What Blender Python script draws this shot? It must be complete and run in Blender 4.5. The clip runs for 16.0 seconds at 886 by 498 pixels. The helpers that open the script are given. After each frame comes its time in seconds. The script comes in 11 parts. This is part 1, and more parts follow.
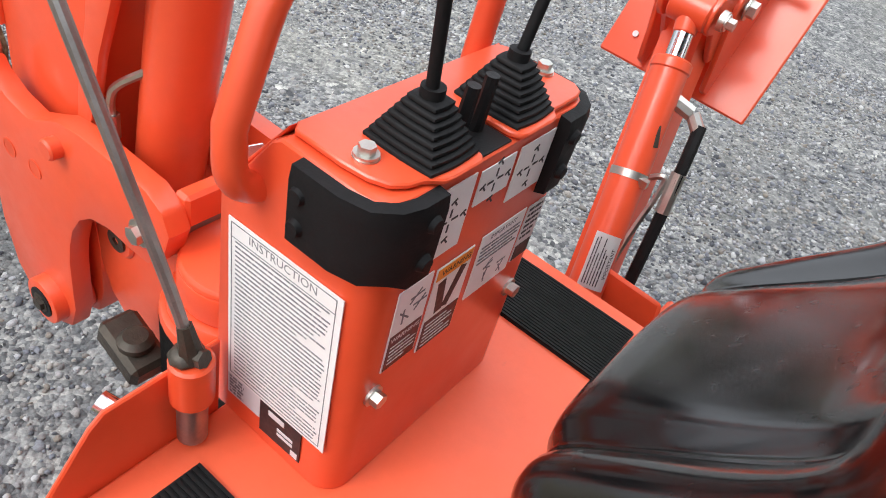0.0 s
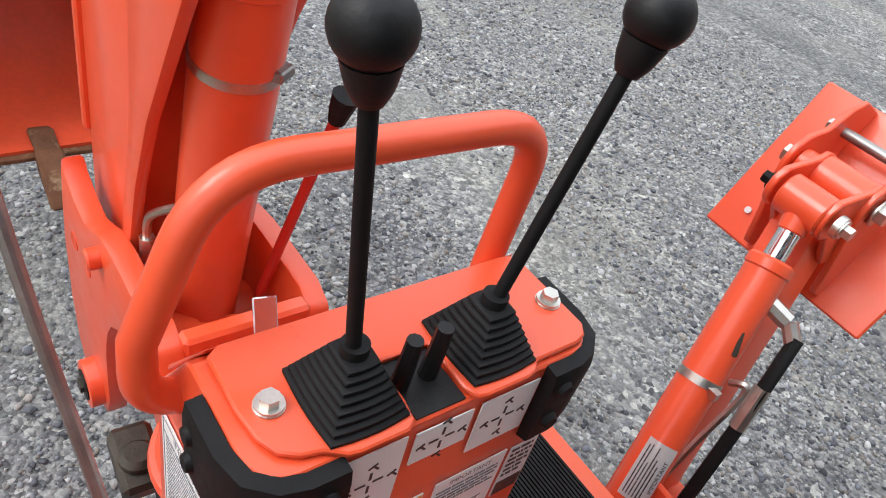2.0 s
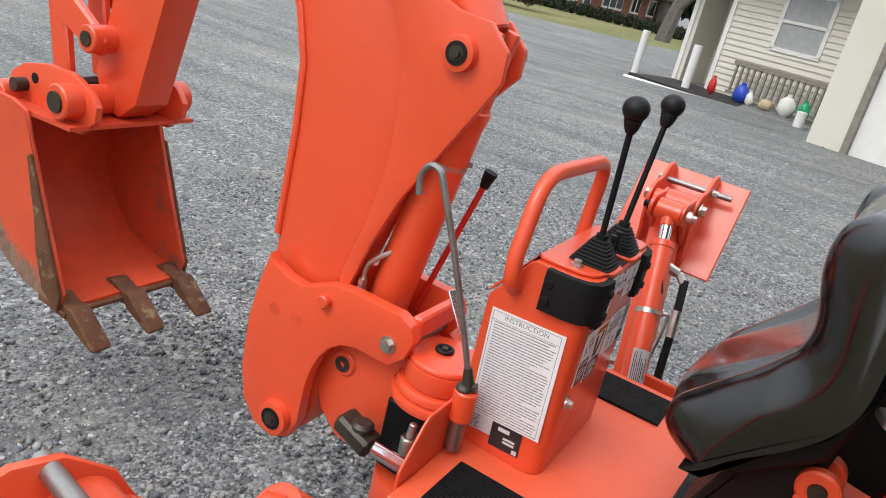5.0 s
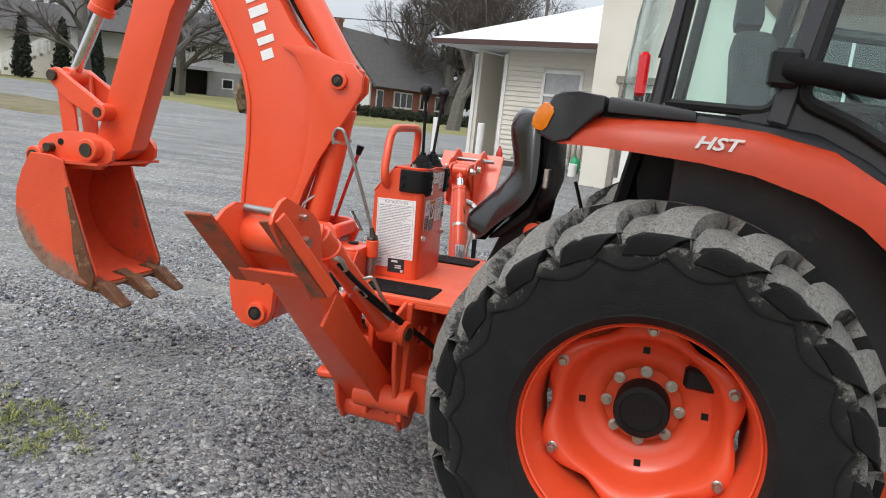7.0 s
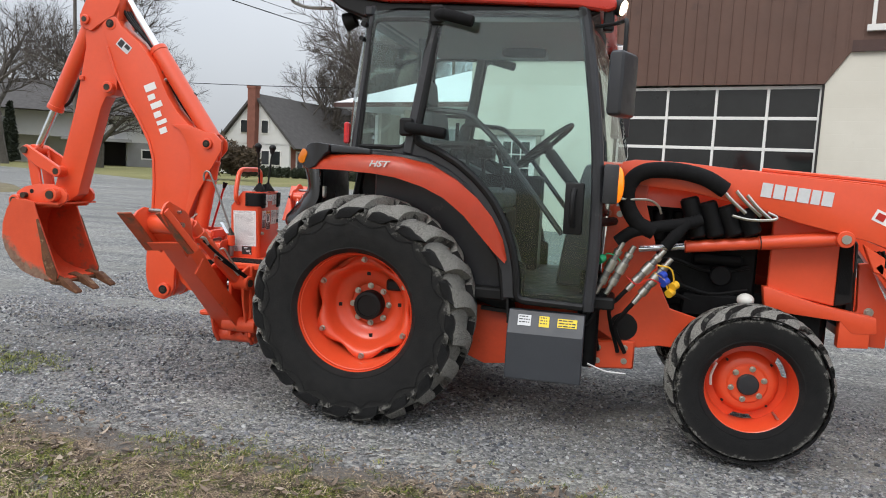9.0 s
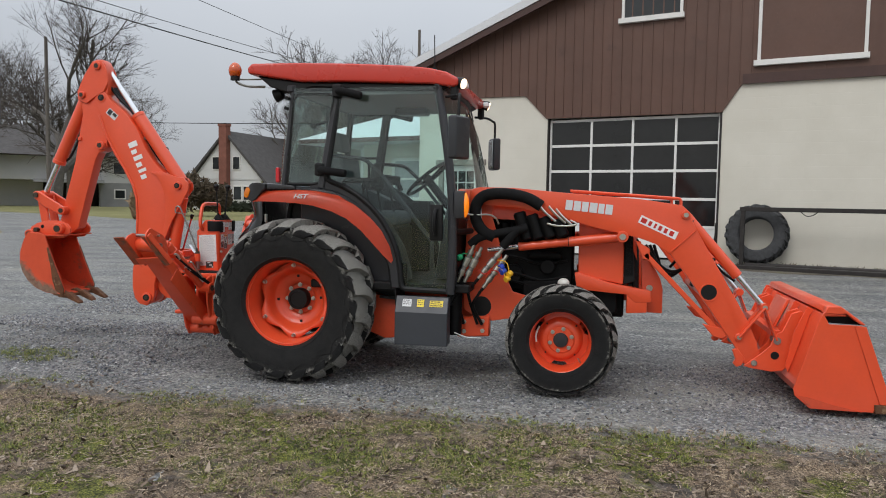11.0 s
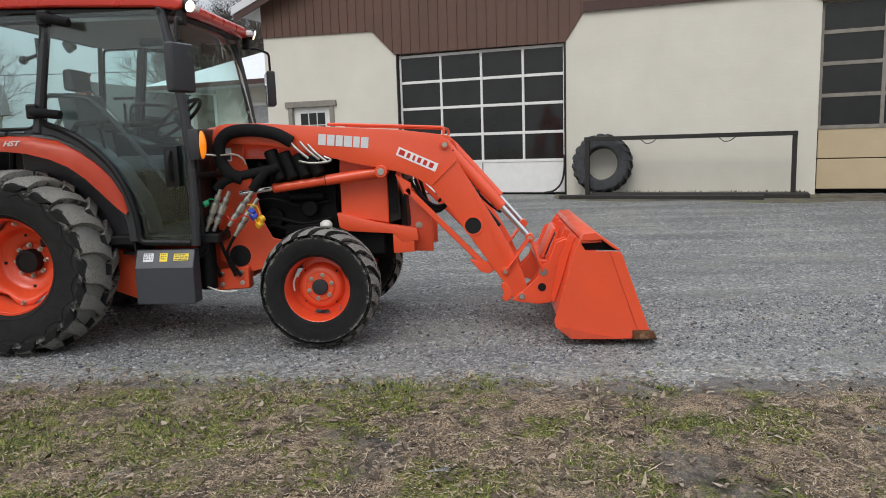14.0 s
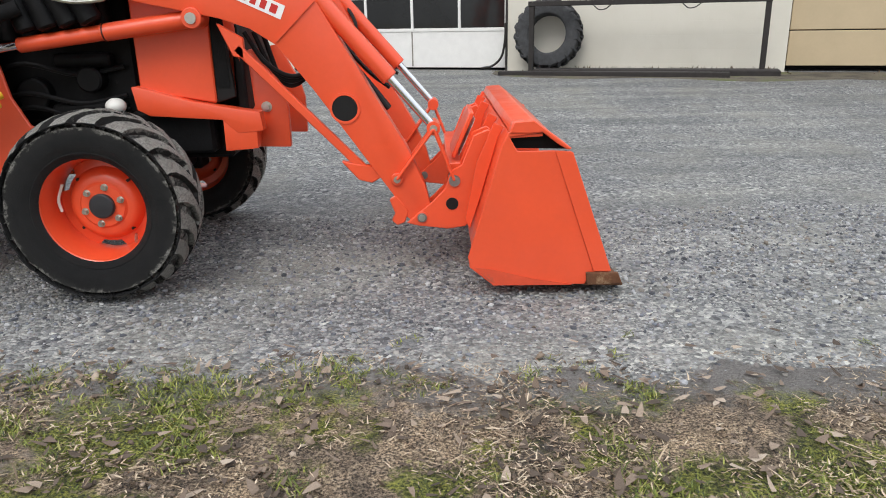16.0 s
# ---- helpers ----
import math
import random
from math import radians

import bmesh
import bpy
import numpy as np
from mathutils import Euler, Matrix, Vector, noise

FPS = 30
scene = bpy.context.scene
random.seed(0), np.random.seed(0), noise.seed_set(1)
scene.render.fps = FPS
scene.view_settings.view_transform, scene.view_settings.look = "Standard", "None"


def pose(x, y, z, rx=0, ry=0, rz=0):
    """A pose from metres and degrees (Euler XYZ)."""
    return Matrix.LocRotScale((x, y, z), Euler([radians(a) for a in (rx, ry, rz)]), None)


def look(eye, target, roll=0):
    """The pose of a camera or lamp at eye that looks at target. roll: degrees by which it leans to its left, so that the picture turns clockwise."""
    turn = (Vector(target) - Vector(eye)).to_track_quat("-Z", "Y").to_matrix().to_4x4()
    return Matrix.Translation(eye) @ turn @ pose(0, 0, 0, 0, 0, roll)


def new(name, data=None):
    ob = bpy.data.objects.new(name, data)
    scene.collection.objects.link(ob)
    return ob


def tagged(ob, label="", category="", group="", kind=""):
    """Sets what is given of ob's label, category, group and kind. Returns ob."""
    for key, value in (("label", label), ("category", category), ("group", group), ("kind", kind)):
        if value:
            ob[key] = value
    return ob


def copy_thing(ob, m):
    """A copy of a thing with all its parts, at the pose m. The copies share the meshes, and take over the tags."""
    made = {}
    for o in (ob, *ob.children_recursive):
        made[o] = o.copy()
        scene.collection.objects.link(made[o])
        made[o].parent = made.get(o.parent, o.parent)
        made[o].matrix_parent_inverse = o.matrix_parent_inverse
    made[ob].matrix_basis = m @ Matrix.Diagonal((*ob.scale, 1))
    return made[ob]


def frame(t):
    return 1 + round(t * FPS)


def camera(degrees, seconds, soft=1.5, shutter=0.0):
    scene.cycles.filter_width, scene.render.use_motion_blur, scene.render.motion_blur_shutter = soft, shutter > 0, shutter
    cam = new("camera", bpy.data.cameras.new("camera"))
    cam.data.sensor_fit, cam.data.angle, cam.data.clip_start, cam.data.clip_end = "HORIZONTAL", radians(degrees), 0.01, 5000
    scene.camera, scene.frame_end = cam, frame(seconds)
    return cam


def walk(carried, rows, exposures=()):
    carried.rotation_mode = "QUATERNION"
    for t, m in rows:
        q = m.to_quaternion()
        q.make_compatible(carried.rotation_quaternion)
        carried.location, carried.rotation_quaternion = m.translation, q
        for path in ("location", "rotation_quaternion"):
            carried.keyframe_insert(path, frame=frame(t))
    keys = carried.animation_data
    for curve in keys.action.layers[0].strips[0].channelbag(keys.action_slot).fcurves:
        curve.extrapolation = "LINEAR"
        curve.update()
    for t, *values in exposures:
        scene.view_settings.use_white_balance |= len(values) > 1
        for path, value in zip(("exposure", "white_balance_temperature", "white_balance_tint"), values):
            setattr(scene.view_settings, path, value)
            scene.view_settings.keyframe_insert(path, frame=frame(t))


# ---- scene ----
cam = camera(62.5, 16.0, soft=1.0)
PATH = [
    (0, (-0.603, -0.575, 1.441), (-1.395, 0.737, 0.156), 16.2),
    (0.5, (-0.601, -0.497, 1.454), (-1.477, 0.756, 0.164), 17.0),
    (1, (-0.597, -0.426, 1.49), (-1.563, 0.766, 0.207), 17.5),
    (1.5, (-0.61, -0.376, 1.507), (-1.671, 0.752, 0.242), 17.0),
    (2, (-0.63, -0.361, 1.53), (-1.785, 0.704, 0.291), 16.3),
    (2.5, (-0.652, -0.361, 1.562), (-1.873, 0.678, 0.366), 15.7),
    (3, (-0.653, -0.413, 1.593), (-1.9, 0.658, 0.453), 15.4),
    (3.5, (-0.64, -0.591, 1.616), (-1.873, 0.569, 0.551), 15.4),
    (3.7, (-0.631, -0.685, 1.616), (-1.841, 0.533, 0.591), 15.3),
    (5.8, (-0.396, -1.764, 1.489), (-1.155, 0.0, 0.93), 10.5),
    (6, (-0.359, -1.874, 1.476), (-1.087, -0.087, 0.95), 9.7),
    (6.5, (-0.23, -2.252, 1.387), (-0.891, -0.418, 0.94), 7.5),
    (7, (0.031, -2.675, 1.342), (-0.576, -0.808, 0.962), 6.1),
    (7.5, (0.366, -3.083, 1.328), (-0.201, -1.194, 0.995), 5.2),
    (8, (0.656, -3.52, 1.301), (0.113, -1.615, 1.021), 4.6),
    (8.5, (0.948, -3.938, 1.3), (0.448, -2.017, 1.054), 3.6),
    (9, (1.251, -4.312, 1.311), (0.8, -2.376, 1.095), 2.9),
    (9.5, (1.521, -4.692, 1.29), (1.108, -2.743, 1.116), 2.5),
    (9.7, (1.592, -4.814, 1.302), (1.194, -2.861, 1.138), 2.4),
    (11.8, (2.388, -6.053, 1.321), (1.994, -4.097, 1.189), -0.2),
    (12, (2.447, -6.088, 1.312), (2.06, -4.13, 1.174), -0.5),
    (12.5, (2.594, -6.07, 1.297), (2.245, -4.108, 1.131), -1.0),
    (13, (2.701, -5.816, 1.272), (2.408, -3.848, 1.068), -1.5),
    (13.5, (2.808, -5.497, 1.257), (2.597, -3.523, 1.012), -1.9),
    (14, (2.99, -5.151, 1.254), (2.863, -3.176, 0.963), -1.8),
    (14.5, (3.084, -4.778, 1.209), (3.046, -2.81, 0.857), -1.6),
    (15, (3.126, -4.346, 1.152), (3.143, -2.394, 0.717), -1.3),
    (15.5, (3.214, -3.915, 1.111), (3.241, -1.985, 0.59), -1.2),
    (16, (3.25, -3.534, 1.072), (3.267, -1.629, 0.462), -1.1),
]
walk(cam, [(t, look(eye, target, roll)) for t, eye, target, roll in PATH], exposures=[(0, 1.12), (1.5, 1.02), (3.5, 0.9), (6, 0.72), (7, 0.77), (8.5, 0.72), (9.5, 0.47), (12, 0.2), (13.5, 0.36), (14.5, 0.44), (16, 0.72)])

# ---- sky, sun and exposure: an overcast winter day ----
world = bpy.data.worlds.new("overcast_sky")
scene.world = world
world.use_nodes = True
wt = world.node_tree
wt.nodes.clear()
w_out = wt.nodes.new("ShaderNodeOutputWorld")
w_bg = wt.nodes.new("ShaderNodeBackground")
w_sky = wt.nodes.new("ShaderNodeTexSky")
w_sky.sky_type = "NISHITA"
w_sky.sun_disc = False
w_sky.sun_elevation = radians(38)
w_sky.sun_rotation = radians(200)
w_sky.dust_density = 4.0
w_noise = wt.nodes.new("ShaderNodeTexNoise")
w_noise.inputs["Scale"].default_value = 2.2
w_noise.inputs["Detail"].default_value = 4
w_ramp = wt.nodes.new("ShaderNodeValToRGB")
w_ramp.color_ramp.elements[0].position, w_ramp.color_ramp.elements[0].color = 0.3, (0.87, 0.93, 1.02, 1)
w_ramp.color_ramp.elements[1].position, w_ramp.color_ramp.elements[1].color = 0.75, (1.01, 1.05, 1.11, 1)
w_co = wt.nodes.new("ShaderNodeTexCoord")
w_sep = wt.nodes.new("ShaderNodeSeparateXYZ")
w_dome = wt.nodes.new("ShaderNodeValToRGB")  # cloud cover: dull at the horizon, bright overhead
for e, (p, g) in zip(w_dome.color_ramp.elements, ((0.0, 3.35), (1.0, 12.6))):
    e.position, e.color = p, (g, g, g, 1)
w_mul = wt.nodes.new("ShaderNodeMixRGB")
w_mul.blend_type, w_mul.inputs[0].default_value = "MULTIPLY", 1.0
w_mix = wt.nodes.new("ShaderNodeMixRGB")
w_mix.inputs[0].default_value = 0.9
wt.links.new(w_co.outputs["Generated"], w_sep.inputs[0])
wt.links.new(w_sep.outputs["Z"], w_dome.inputs[0])
wt.links.new(w_noise.outputs["Fac"], w_ramp.inputs[0])
wt.links.new(w_ramp.outputs[0], w_mul.inputs[1])
wt.links.new(w_dome.outputs[0], w_mul.inputs[2])
wt.links.new(w_sky.outputs[0], w_mix.inputs[1])
wt.links.new(w_mul.outputs[0], w_mix.inputs[2])
wt.links.new(w_mix.outputs[0], w_bg.inputs[0])
w_bg.inputs[1].default_value = 0.105
wt.links.new(w_bg.outputs[0], w_out.inputs[0])

sun = new("sun", bpy.data.lights.new("sun", "SUN"))
sun.data.energy, sun.data.angle, sun.data.color = 0.9, radians(30), (1.0, 0.98, 0.955)
sun.matrix_world = look((-2, -6, 7), (0, 0, 0))

YC = -0.06  # the tractor's centre line


# ---- materials ----
def make(name):
    m = bpy.data.materials.new(name)
    m.use_nodes = True
    nt = m.node_tree
    return m, nt, nt.nodes["Principled BSDF"]


def node(nt, kind, **values):
    n = nt.nodes.new(kind)
    for k, v in values.items():
        n.inputs[k].default_value = v
    return n


def coords(nt):
    return nt.nodes.new("ShaderNodeTexCoord").outputs["Object"]


def ramp(nt, source, stops):
    r = nt.nodes.new("ShaderNodeValToRGB")
    while len(r.color_ramp.elements) < len(stops):
        r.color_ramp.elements.new(0.5)
    for e, (p, c) in zip(r.color_ramp.elements, stops):
        e.position, e.color = p, (*c, 1)
    nt.links.new(source, r.inputs[0])
    return r.outputs[0]


def mixed(nt, fac, a, b, blend="MIX"):
    m = nt.nodes.new("ShaderNodeMixRGB")
    m.blend_type = blend
    for sock, v in zip(m.inputs, (fac, a, b)):
        if isinstance(v, bpy.types.NodeSocket):
            nt.links.new(v, sock)
        elif isinstance(v, tuple):
            sock.default_value = (*v, 1)
        else:
            sock.default_value = v
    return m.outputs[0]


def noise_out(nt, scale, detail=5.0, rough=0.6, co=None):
    n = node(nt, "ShaderNodeTexNoise", Scale=scale, Detail=detail, Roughness=rough)
    nt.links.new(co if co is not None else coords(nt), n.inputs["Vector"])
    return n.outputs["Fac"]


def bump(nt, bsdf, height, strength, distance=0.01, prev=None):
    b = node(nt, "ShaderNodeBump", Strength=strength, Distance=distance)
    nt.links.new(height, b.inputs["Height"])
    if prev is not None:
        nt.links.new(prev, b.inputs["Normal"])
    nt.links.new(b.outputs[0], bsdf.inputs["Normal"])
    return b.outputs[0]


def surface(name, base, rough=0.5, metal=0.0, vary=0.15, scale=6.0, grain=0.0, grain_scale=200.0, dirt=None, dirt_at=0.62, coat=0.0, spec=None):
    """A worn surface: large blotches, fine grain, dirt in patches."""
    m, nt, b = make(name)
    dark = tuple(c * (1 - vary) for c in base)
    light = tuple(min(1, c * (1 + vary)) for c in base)
    col = ramp(nt, noise_out(nt, scale), [(0.3, dark), (0.7, light)])
    col = mixed(nt, 0.25, col, ramp(nt, noise_out(nt, scale * 14, 3), [(0.3, dark), (0.7, light)]))
    if dirt:
        mask = ramp(nt, noise_out(nt, scale * 1.7, 8, 0.7), [(dirt_at, (0, 0, 0)), (dirt_at + 0.14, (1, 1, 1))])
        col = mixed(nt, mask, col, dirt)
    nt.links.new(col, b.inputs["Base Color"])
    r = ramp(nt, noise_out(nt, scale * 3, 4), [(0.3, (max(0, rough - 0.08),) * 3), (0.7, (min(1, rough + 0.1),) * 3)])
    nt.links.new(r, b.inputs["Roughness"])
    b.inputs["Metallic"].default_value = metal
    b.inputs["Coat Weight"].default_value = coat
    b.inputs["Coat Roughness"].default_value = 0.15
    if spec is not None:
        b.inputs["Specular IOR Level"].default_value = spec
    if grain:
        bump(nt, b, noise_out(nt, grain_scale, 3), grain, 0.002)
    return m


ORANGE = surface("orange_paint", (0.74, 0.082, 0.027), 0.36, 0, 0.07, 3.0, 0.06, 90, dirt=(0.50, 0.045, 0.014), dirt_at=0.66, coat=0.30)
ORANGE_WORN = surface("worn_orange_paint", (0.70, 0.078, 0.024), 0.5, 0, 0.12, 4.0, 0.12, 120, dirt=(0.20, 0.065, 0.03), dirt_at=0.60)
ORANGE_FLOOR = surface("orange_floor_paint", (0.80, 0.115, 0.044), 0.42, 0, 0.06, 5.0, 0.08, 160, dirt=(0.45, 0.08, 0.045), dirt_at=0.66)
INNER = surface("worn_bucket_inside", (0.60, 0.068, 0.024), 0.5, 0, 0.22, 5.0, 0.2, 90, dirt=(0.15, 0.032, 0.015), dirt_at=0.66)
ROOF_RED = surface("red_orange_plastic", (0.52, 0.03, 0.014), 0.3, 0, 0.06, 3.0, 0.03, 150, coat=0.3)
RUNNER = surface("scraped_orange_sole", (0.42, 0.075, 0.03), 0.6, 0.1, 0.3, 9.0, 0.3, 110, dirt=(0.15, 0.085, 0.05), dirt_at=0.47)
RUST = surface("muddy_steel", (0.135, 0.055, 0.024), 0.75, 0.25, 0.4, 14, 0.6, 140, dirt=(0.30, 0.20, 0.115), dirt_at=0.55)
SCUFFED = surface("scuffed_bucket_side", (0.62, 0.07, 0.025), 0.55, 0, 0.2, 3.2, 0.25, 90, dirt=(0.11, 0.085, 0.06), dirt_at=0.52)
BLACK = surface("black_plastic", (0.007, 0.007, 0.0075), 0.5, 0, 0.25, 8, 0.15, 300, spec=0.3)
GREY_BLACK = surface("charcoal_plastic", (0.026, 0.027, 0.031), 0.38, 0, 0.14, 6, 0.12, 260, dirt=(0.085, 0.083, 0.078), dirt_at=0.60, spec=0.5)
BOX_GREY = surface("dark_grey_painted_steel", (0.040, 0.044, 0.052), 0.42, 0, 0.1, 5, 0.1, 200, dirt=(0.11, 0.105, 0.10), dirt_at=0.66)
RUBBER = surface("black_rubber", (0.007, 0.007, 0.0075), 0.62, 0, 0.25, 10, 0.2, 220, spec=0.22)
FOAM = surface("black_foam", (0.006, 0.006, 0.0065), 0.85, 0, 0.3, 10, 0.5, 350, spec=0.22)
VINYL = surface("glossy_black_vinyl", (0.005, 0.005, 0.0055), 0.20, 0, 0.15, 9, 0.03, 420, coat=0.9, spec=0.5)
LINER = surface("grey_ceiling_lining", (0.20, 0.205, 0.21), 0.8, 0, 0.1, 8, 0.2, 200)
SEAT_GREY = surface("grey_seat_cloth", (0.10, 0.105, 0.11), 0.8, 0, 0.2, 12, 0.3, 300)
CHROME = surface("chrome_rod", (0.72, 0.73, 0.75), 0.14, 1.0, 0.05, 20)
ZINC = surface("zinc_plated_steel", (0.55, 0.54, 0.50), 0.36, 1.0, 0.18, 30, 0.1, 300)
STEEL = surface("dull_steel", (0.30, 0.295, 0.285), 0.42, 0.9, 0.25, 16, 0.2, 200, dirt=(0.16, 0.12, 0.085), dirt_at=0.62)
GREASY = surface("greasy_metal", (0.05, 0.042, 0.032), 0.42, 0.4, 0.5, 24, 0.4, 120)
ENGINE = surface("black_engine_metal", (0.004, 0.004, 0.0045), 0.55, 0.2, 0.5, 14, 0.4, 90, dirt=(0.028, 0.027, 0.026), dirt_at=0.62, spec=0.22)
HOSE = surface("hydraulic_hose", (0.007, 0.007, 0.0075), 0.5, 0, 0.3, 30, 0.3, 400, spec=0.22)
WHITE = surface("white_decal", (0.78, 0.78, 0.77), 0.45, 0, 0.05, 30)
LABEL_GREY = surface("pale_label", (0.62, 0.63, 0.64), 0.45, 0, 0.08, 40)
SILVER_PRINT = surface("silver_letters", (0.56, 0.50, 0.47), 0.45, 0, 0.1, 60)
INK = surface("grey_ink", (0.16, 0.165, 0.18), 0.6, 0, 0.2, 60)
INK_BLACK = surface("black_ink", (0.02, 0.02, 0.022), 0.5, 0, 0.1, 60)
LABEL_DARK = surface("dark_label", (0.085, 0.018, 0.014), 0.5, 0, 0.2, 50)
LABEL_YELLOW = surface("yellow_label", (0.80, 0.60, 0.02), 0.45, 0, 0.08, 40)
LABEL_ORANGE = surface("amber_label", (0.78, 0.27, 0.015), 0.45, 0, 0.08, 40)
BLUE_CAP = surface("blue_plastic", (0.02, 0.06, 0.42), 0.4, 0, 0.1, 30)
YELLOW_CAP = surface("yellow_plastic", (0.75, 0.42, 0.02), 0.4, 0, 0.1, 30)
GREEN_CAP = surface("green_plastic", (0.01, 0.30, 0.12), 0.4, 0, 0.1, 30)
RED_ROD = surface("red_painted_rod", (0.50, 0.02, 0.012), 0.4, 0, 0.1, 20)
BLIND_PANE = surface("blind_behind_glass", (0.36, 0.365, 0.37), 0.25, 0, 0.06, 3, coat=0.6)
WHITE_CAP = surface("white_plastic", (0.70, 0.69, 0.64), 0.4, 0, 0.06, 20)


def tyre_material(name, mud, reach, film):
    """Black rubber, greyed by dried mud on the lugs' faces and in patches."""
    m, nt, b = make(name)
    black = ramp(nt, noise_out(nt, 9, 6), [(0.3, (0.006, 0.006, 0.0065)), (0.7, (0.014, 0.0138, 0.0138))])
    at = node(nt, "ShaderNodeAttribute")
    at.attribute_name = "mud"
    patch = mixed(nt, 0.5, noise_out(nt, 13, 8, 0.7), noise_out(nt, 42, 8, 0.75))
    add = nt.nodes.new("ShaderNodeMath")
    add.operation = "MULTIPLY_ADD"
    nt.links.new(at.outputs["Fac"], add.inputs[0])
    add.inputs[1].default_value = reach
    nt.links.new(patch, add.inputs[2])
    mask = ramp(nt, add.outputs[0], [(0.70, (0, 0, 0)), (0.78, (mud, mud, mud))])
    crust = mixed(nt, 0.35, noise_out(nt, 330, 6, 0.75), noise_out(nt, 95, 7, 0.75))
    dust = ramp(nt, crust, [(0.40, (0.035, 0.034, 0.031)), (0.46, (0.21, 0.202, 0.183)), (0.54, (0.33, 0.318, 0.29)), (0.62, (0.47, 0.455, 0.42))])
    # a thin grey film of road dust that fades down the sidewall
    thin = nt.nodes.new("ShaderNodeMath")
    thin.operation = "MULTIPLY"
    nt.links.new(at.outputs["Fac"], thin.inputs[0])
    thin.inputs[1].default_value = film
    black = mixed(nt, thin.outputs[0], black, ramp(nt, noise_out(nt, 22, 6), [(0.3, (0.045, 0.044, 0.041)), (0.7, (0.12, 0.116, 0.108))]))
    nt.links.new(mixed(nt, mask, black, dust), b.inputs["Base Color"])
    nt.links.new(ramp(nt, mask, [(0, (0.55,) * 3), (1, (0.95,) * 3)]), b.inputs["Roughness"])
    b.inputs["Specular IOR Level"].default_value = 0.22
    n1 = bump(nt, b, mask, 0.5, 0.006)
    bump(nt, b, crust, 1.0, 0.010, n1)
    return m


def muddy_paint(name):
    """Scratched orange paint under dried mud that clings to the rim."""
    m, nt, b = make(name)
    paint = ramp(nt, noise_out(nt, 5, 6), [(0.3, (0.58, 0.065, 0.022)), (0.7, (0.70, 0.088, 0.030))])
    earth = ramp(nt, noise_out(nt, 30, 8, 0.7), [(0.3, (0.085, 0.062, 0.040)), (0.7, (0.25, 0.20, 0.145))])
    at = node(nt, "ShaderNodeAttribute")
    at.attribute_name = "mud"
    add = nt.nodes.new("ShaderNodeMath")
    add.operation = "MULTIPLY_ADD"
    nt.links.new(at.outputs["Fac"], add.inputs[0])
    add.inputs[1].default_value = 0.5
    nt.links.new(noise_out(nt, 9, 9, 0.72), add.inputs[2])
    mask = ramp(nt, add.outputs[0], [(0.66, (0, 0, 0)), (0.86, (0.9, 0.9, 0.9))])
    nt.links.new(mixed(nt, mask, paint, earth), b.inputs["Base Color"])
    nt.links.new(ramp(nt, mask, [(0, (0.45,) * 3), (1, (0.92,) * 3)]), b.inputs["Roughness"])
    bump(nt, b, noise_out(nt, 70, 8, 0.7), 0.4, 0.004)
    return m


MUDDY_SIDE = muddy_paint("muddy_bucket_side")
TYRE_REAR = tyre_material("rear_tyre_rubber", 0.95, 0.52, 0.75)
TYRE_FRONT = tyre_material("front_tyre_rubber", 0.9, 0.34, 0.3)


def glass(name, tint, rough=0.0):
    m, nt, b = make(name)
    nt.nodes.remove(b)
    out = nt.nodes["Material Output"]
    tr = node(nt, "ShaderNodeBsdfTransparent")
    tr.inputs[0].default_value = (*tint, 1)
    gl = node(nt, "ShaderNodeBsdfGlossy")
    gl.inputs["Roughness"].default_value = rough
    lw = node(nt, "ShaderNodeLayerWeight", Blend=0.5)
    pw = nt.nodes.new("ShaderNodeMath")
    pw.operation = "POWER"
    nt.links.new(lw.outputs["Facing"], pw.inputs[0])
    pw.inputs[1].default_value = 4.0
    fr = nt.nodes.new("ShaderNodeMath")
    fr.operation = "MULTIPLY_ADD"
    nt.links.new(pw.outputs[0], fr.inputs[0])
    fr.inputs[1].default_value, fr.inputs[2].default_value = 0.85, 0.06
    mx = nt.nodes.new("ShaderNodeMixShader")
    nt.links.new(fr.outputs[0], mx.inputs[0])
    nt.links.new(tr.outputs[0], mx.inputs[1])
    nt.links.new(gl.outputs[0], mx.inputs[2])
    nt.links.new(mx.outputs[0], out.inputs[0])
    return m


CAB_GLASS = glass("green_tinted_glass", (0.90, 0.99, 0.975), 0.02)
MIRROR = surface("mirror", (0.8, 0.8, 0.8), 0.03, 1.0, 0.02)


def lens_material(name, colour, glow):
    m, nt, b = make(name)
    col = ramp(nt, noise_out(nt, 60, 2), [(0.3, tuple(c * 0.8 for c in colour)), (0.7, colour)])
    nt.links.new(col, b.inputs["Base Color"])
    b.inputs["Roughness"].default_value = 0.12
    b.inputs["Coat Weight"].default_value = 0.6
    if glow:
        b.inputs["Emission Color"].default_value = (*glow[0], 1)
        b.inputs["Emission Strength"].default_value = glow[1]
    return m


AMBER = lens_material("amber_lens", (0.74, 0.19, 0.006), None)
AMBER_LIT = lens_material("lit_amber_lens", (0.9, 0.30, 0.01), ((1.0, 0.20, 0.008), 0.45))
RED_LENS = lens_material("red_lens", (0.62, 0.015, 0.02), None)
LAMP_LIT = lens_material("lit_work_lamp", (0.9, 0.85, 0.75), ((1.0, 0.75, 0.5), 3.0))


# ---- building helpers ----
def thing(name, at, label, category, group=""):
    ob = new(name)
    ob.location = at
    ob.empty_display_size = 0.1
    return tagged(ob, label, category, group)


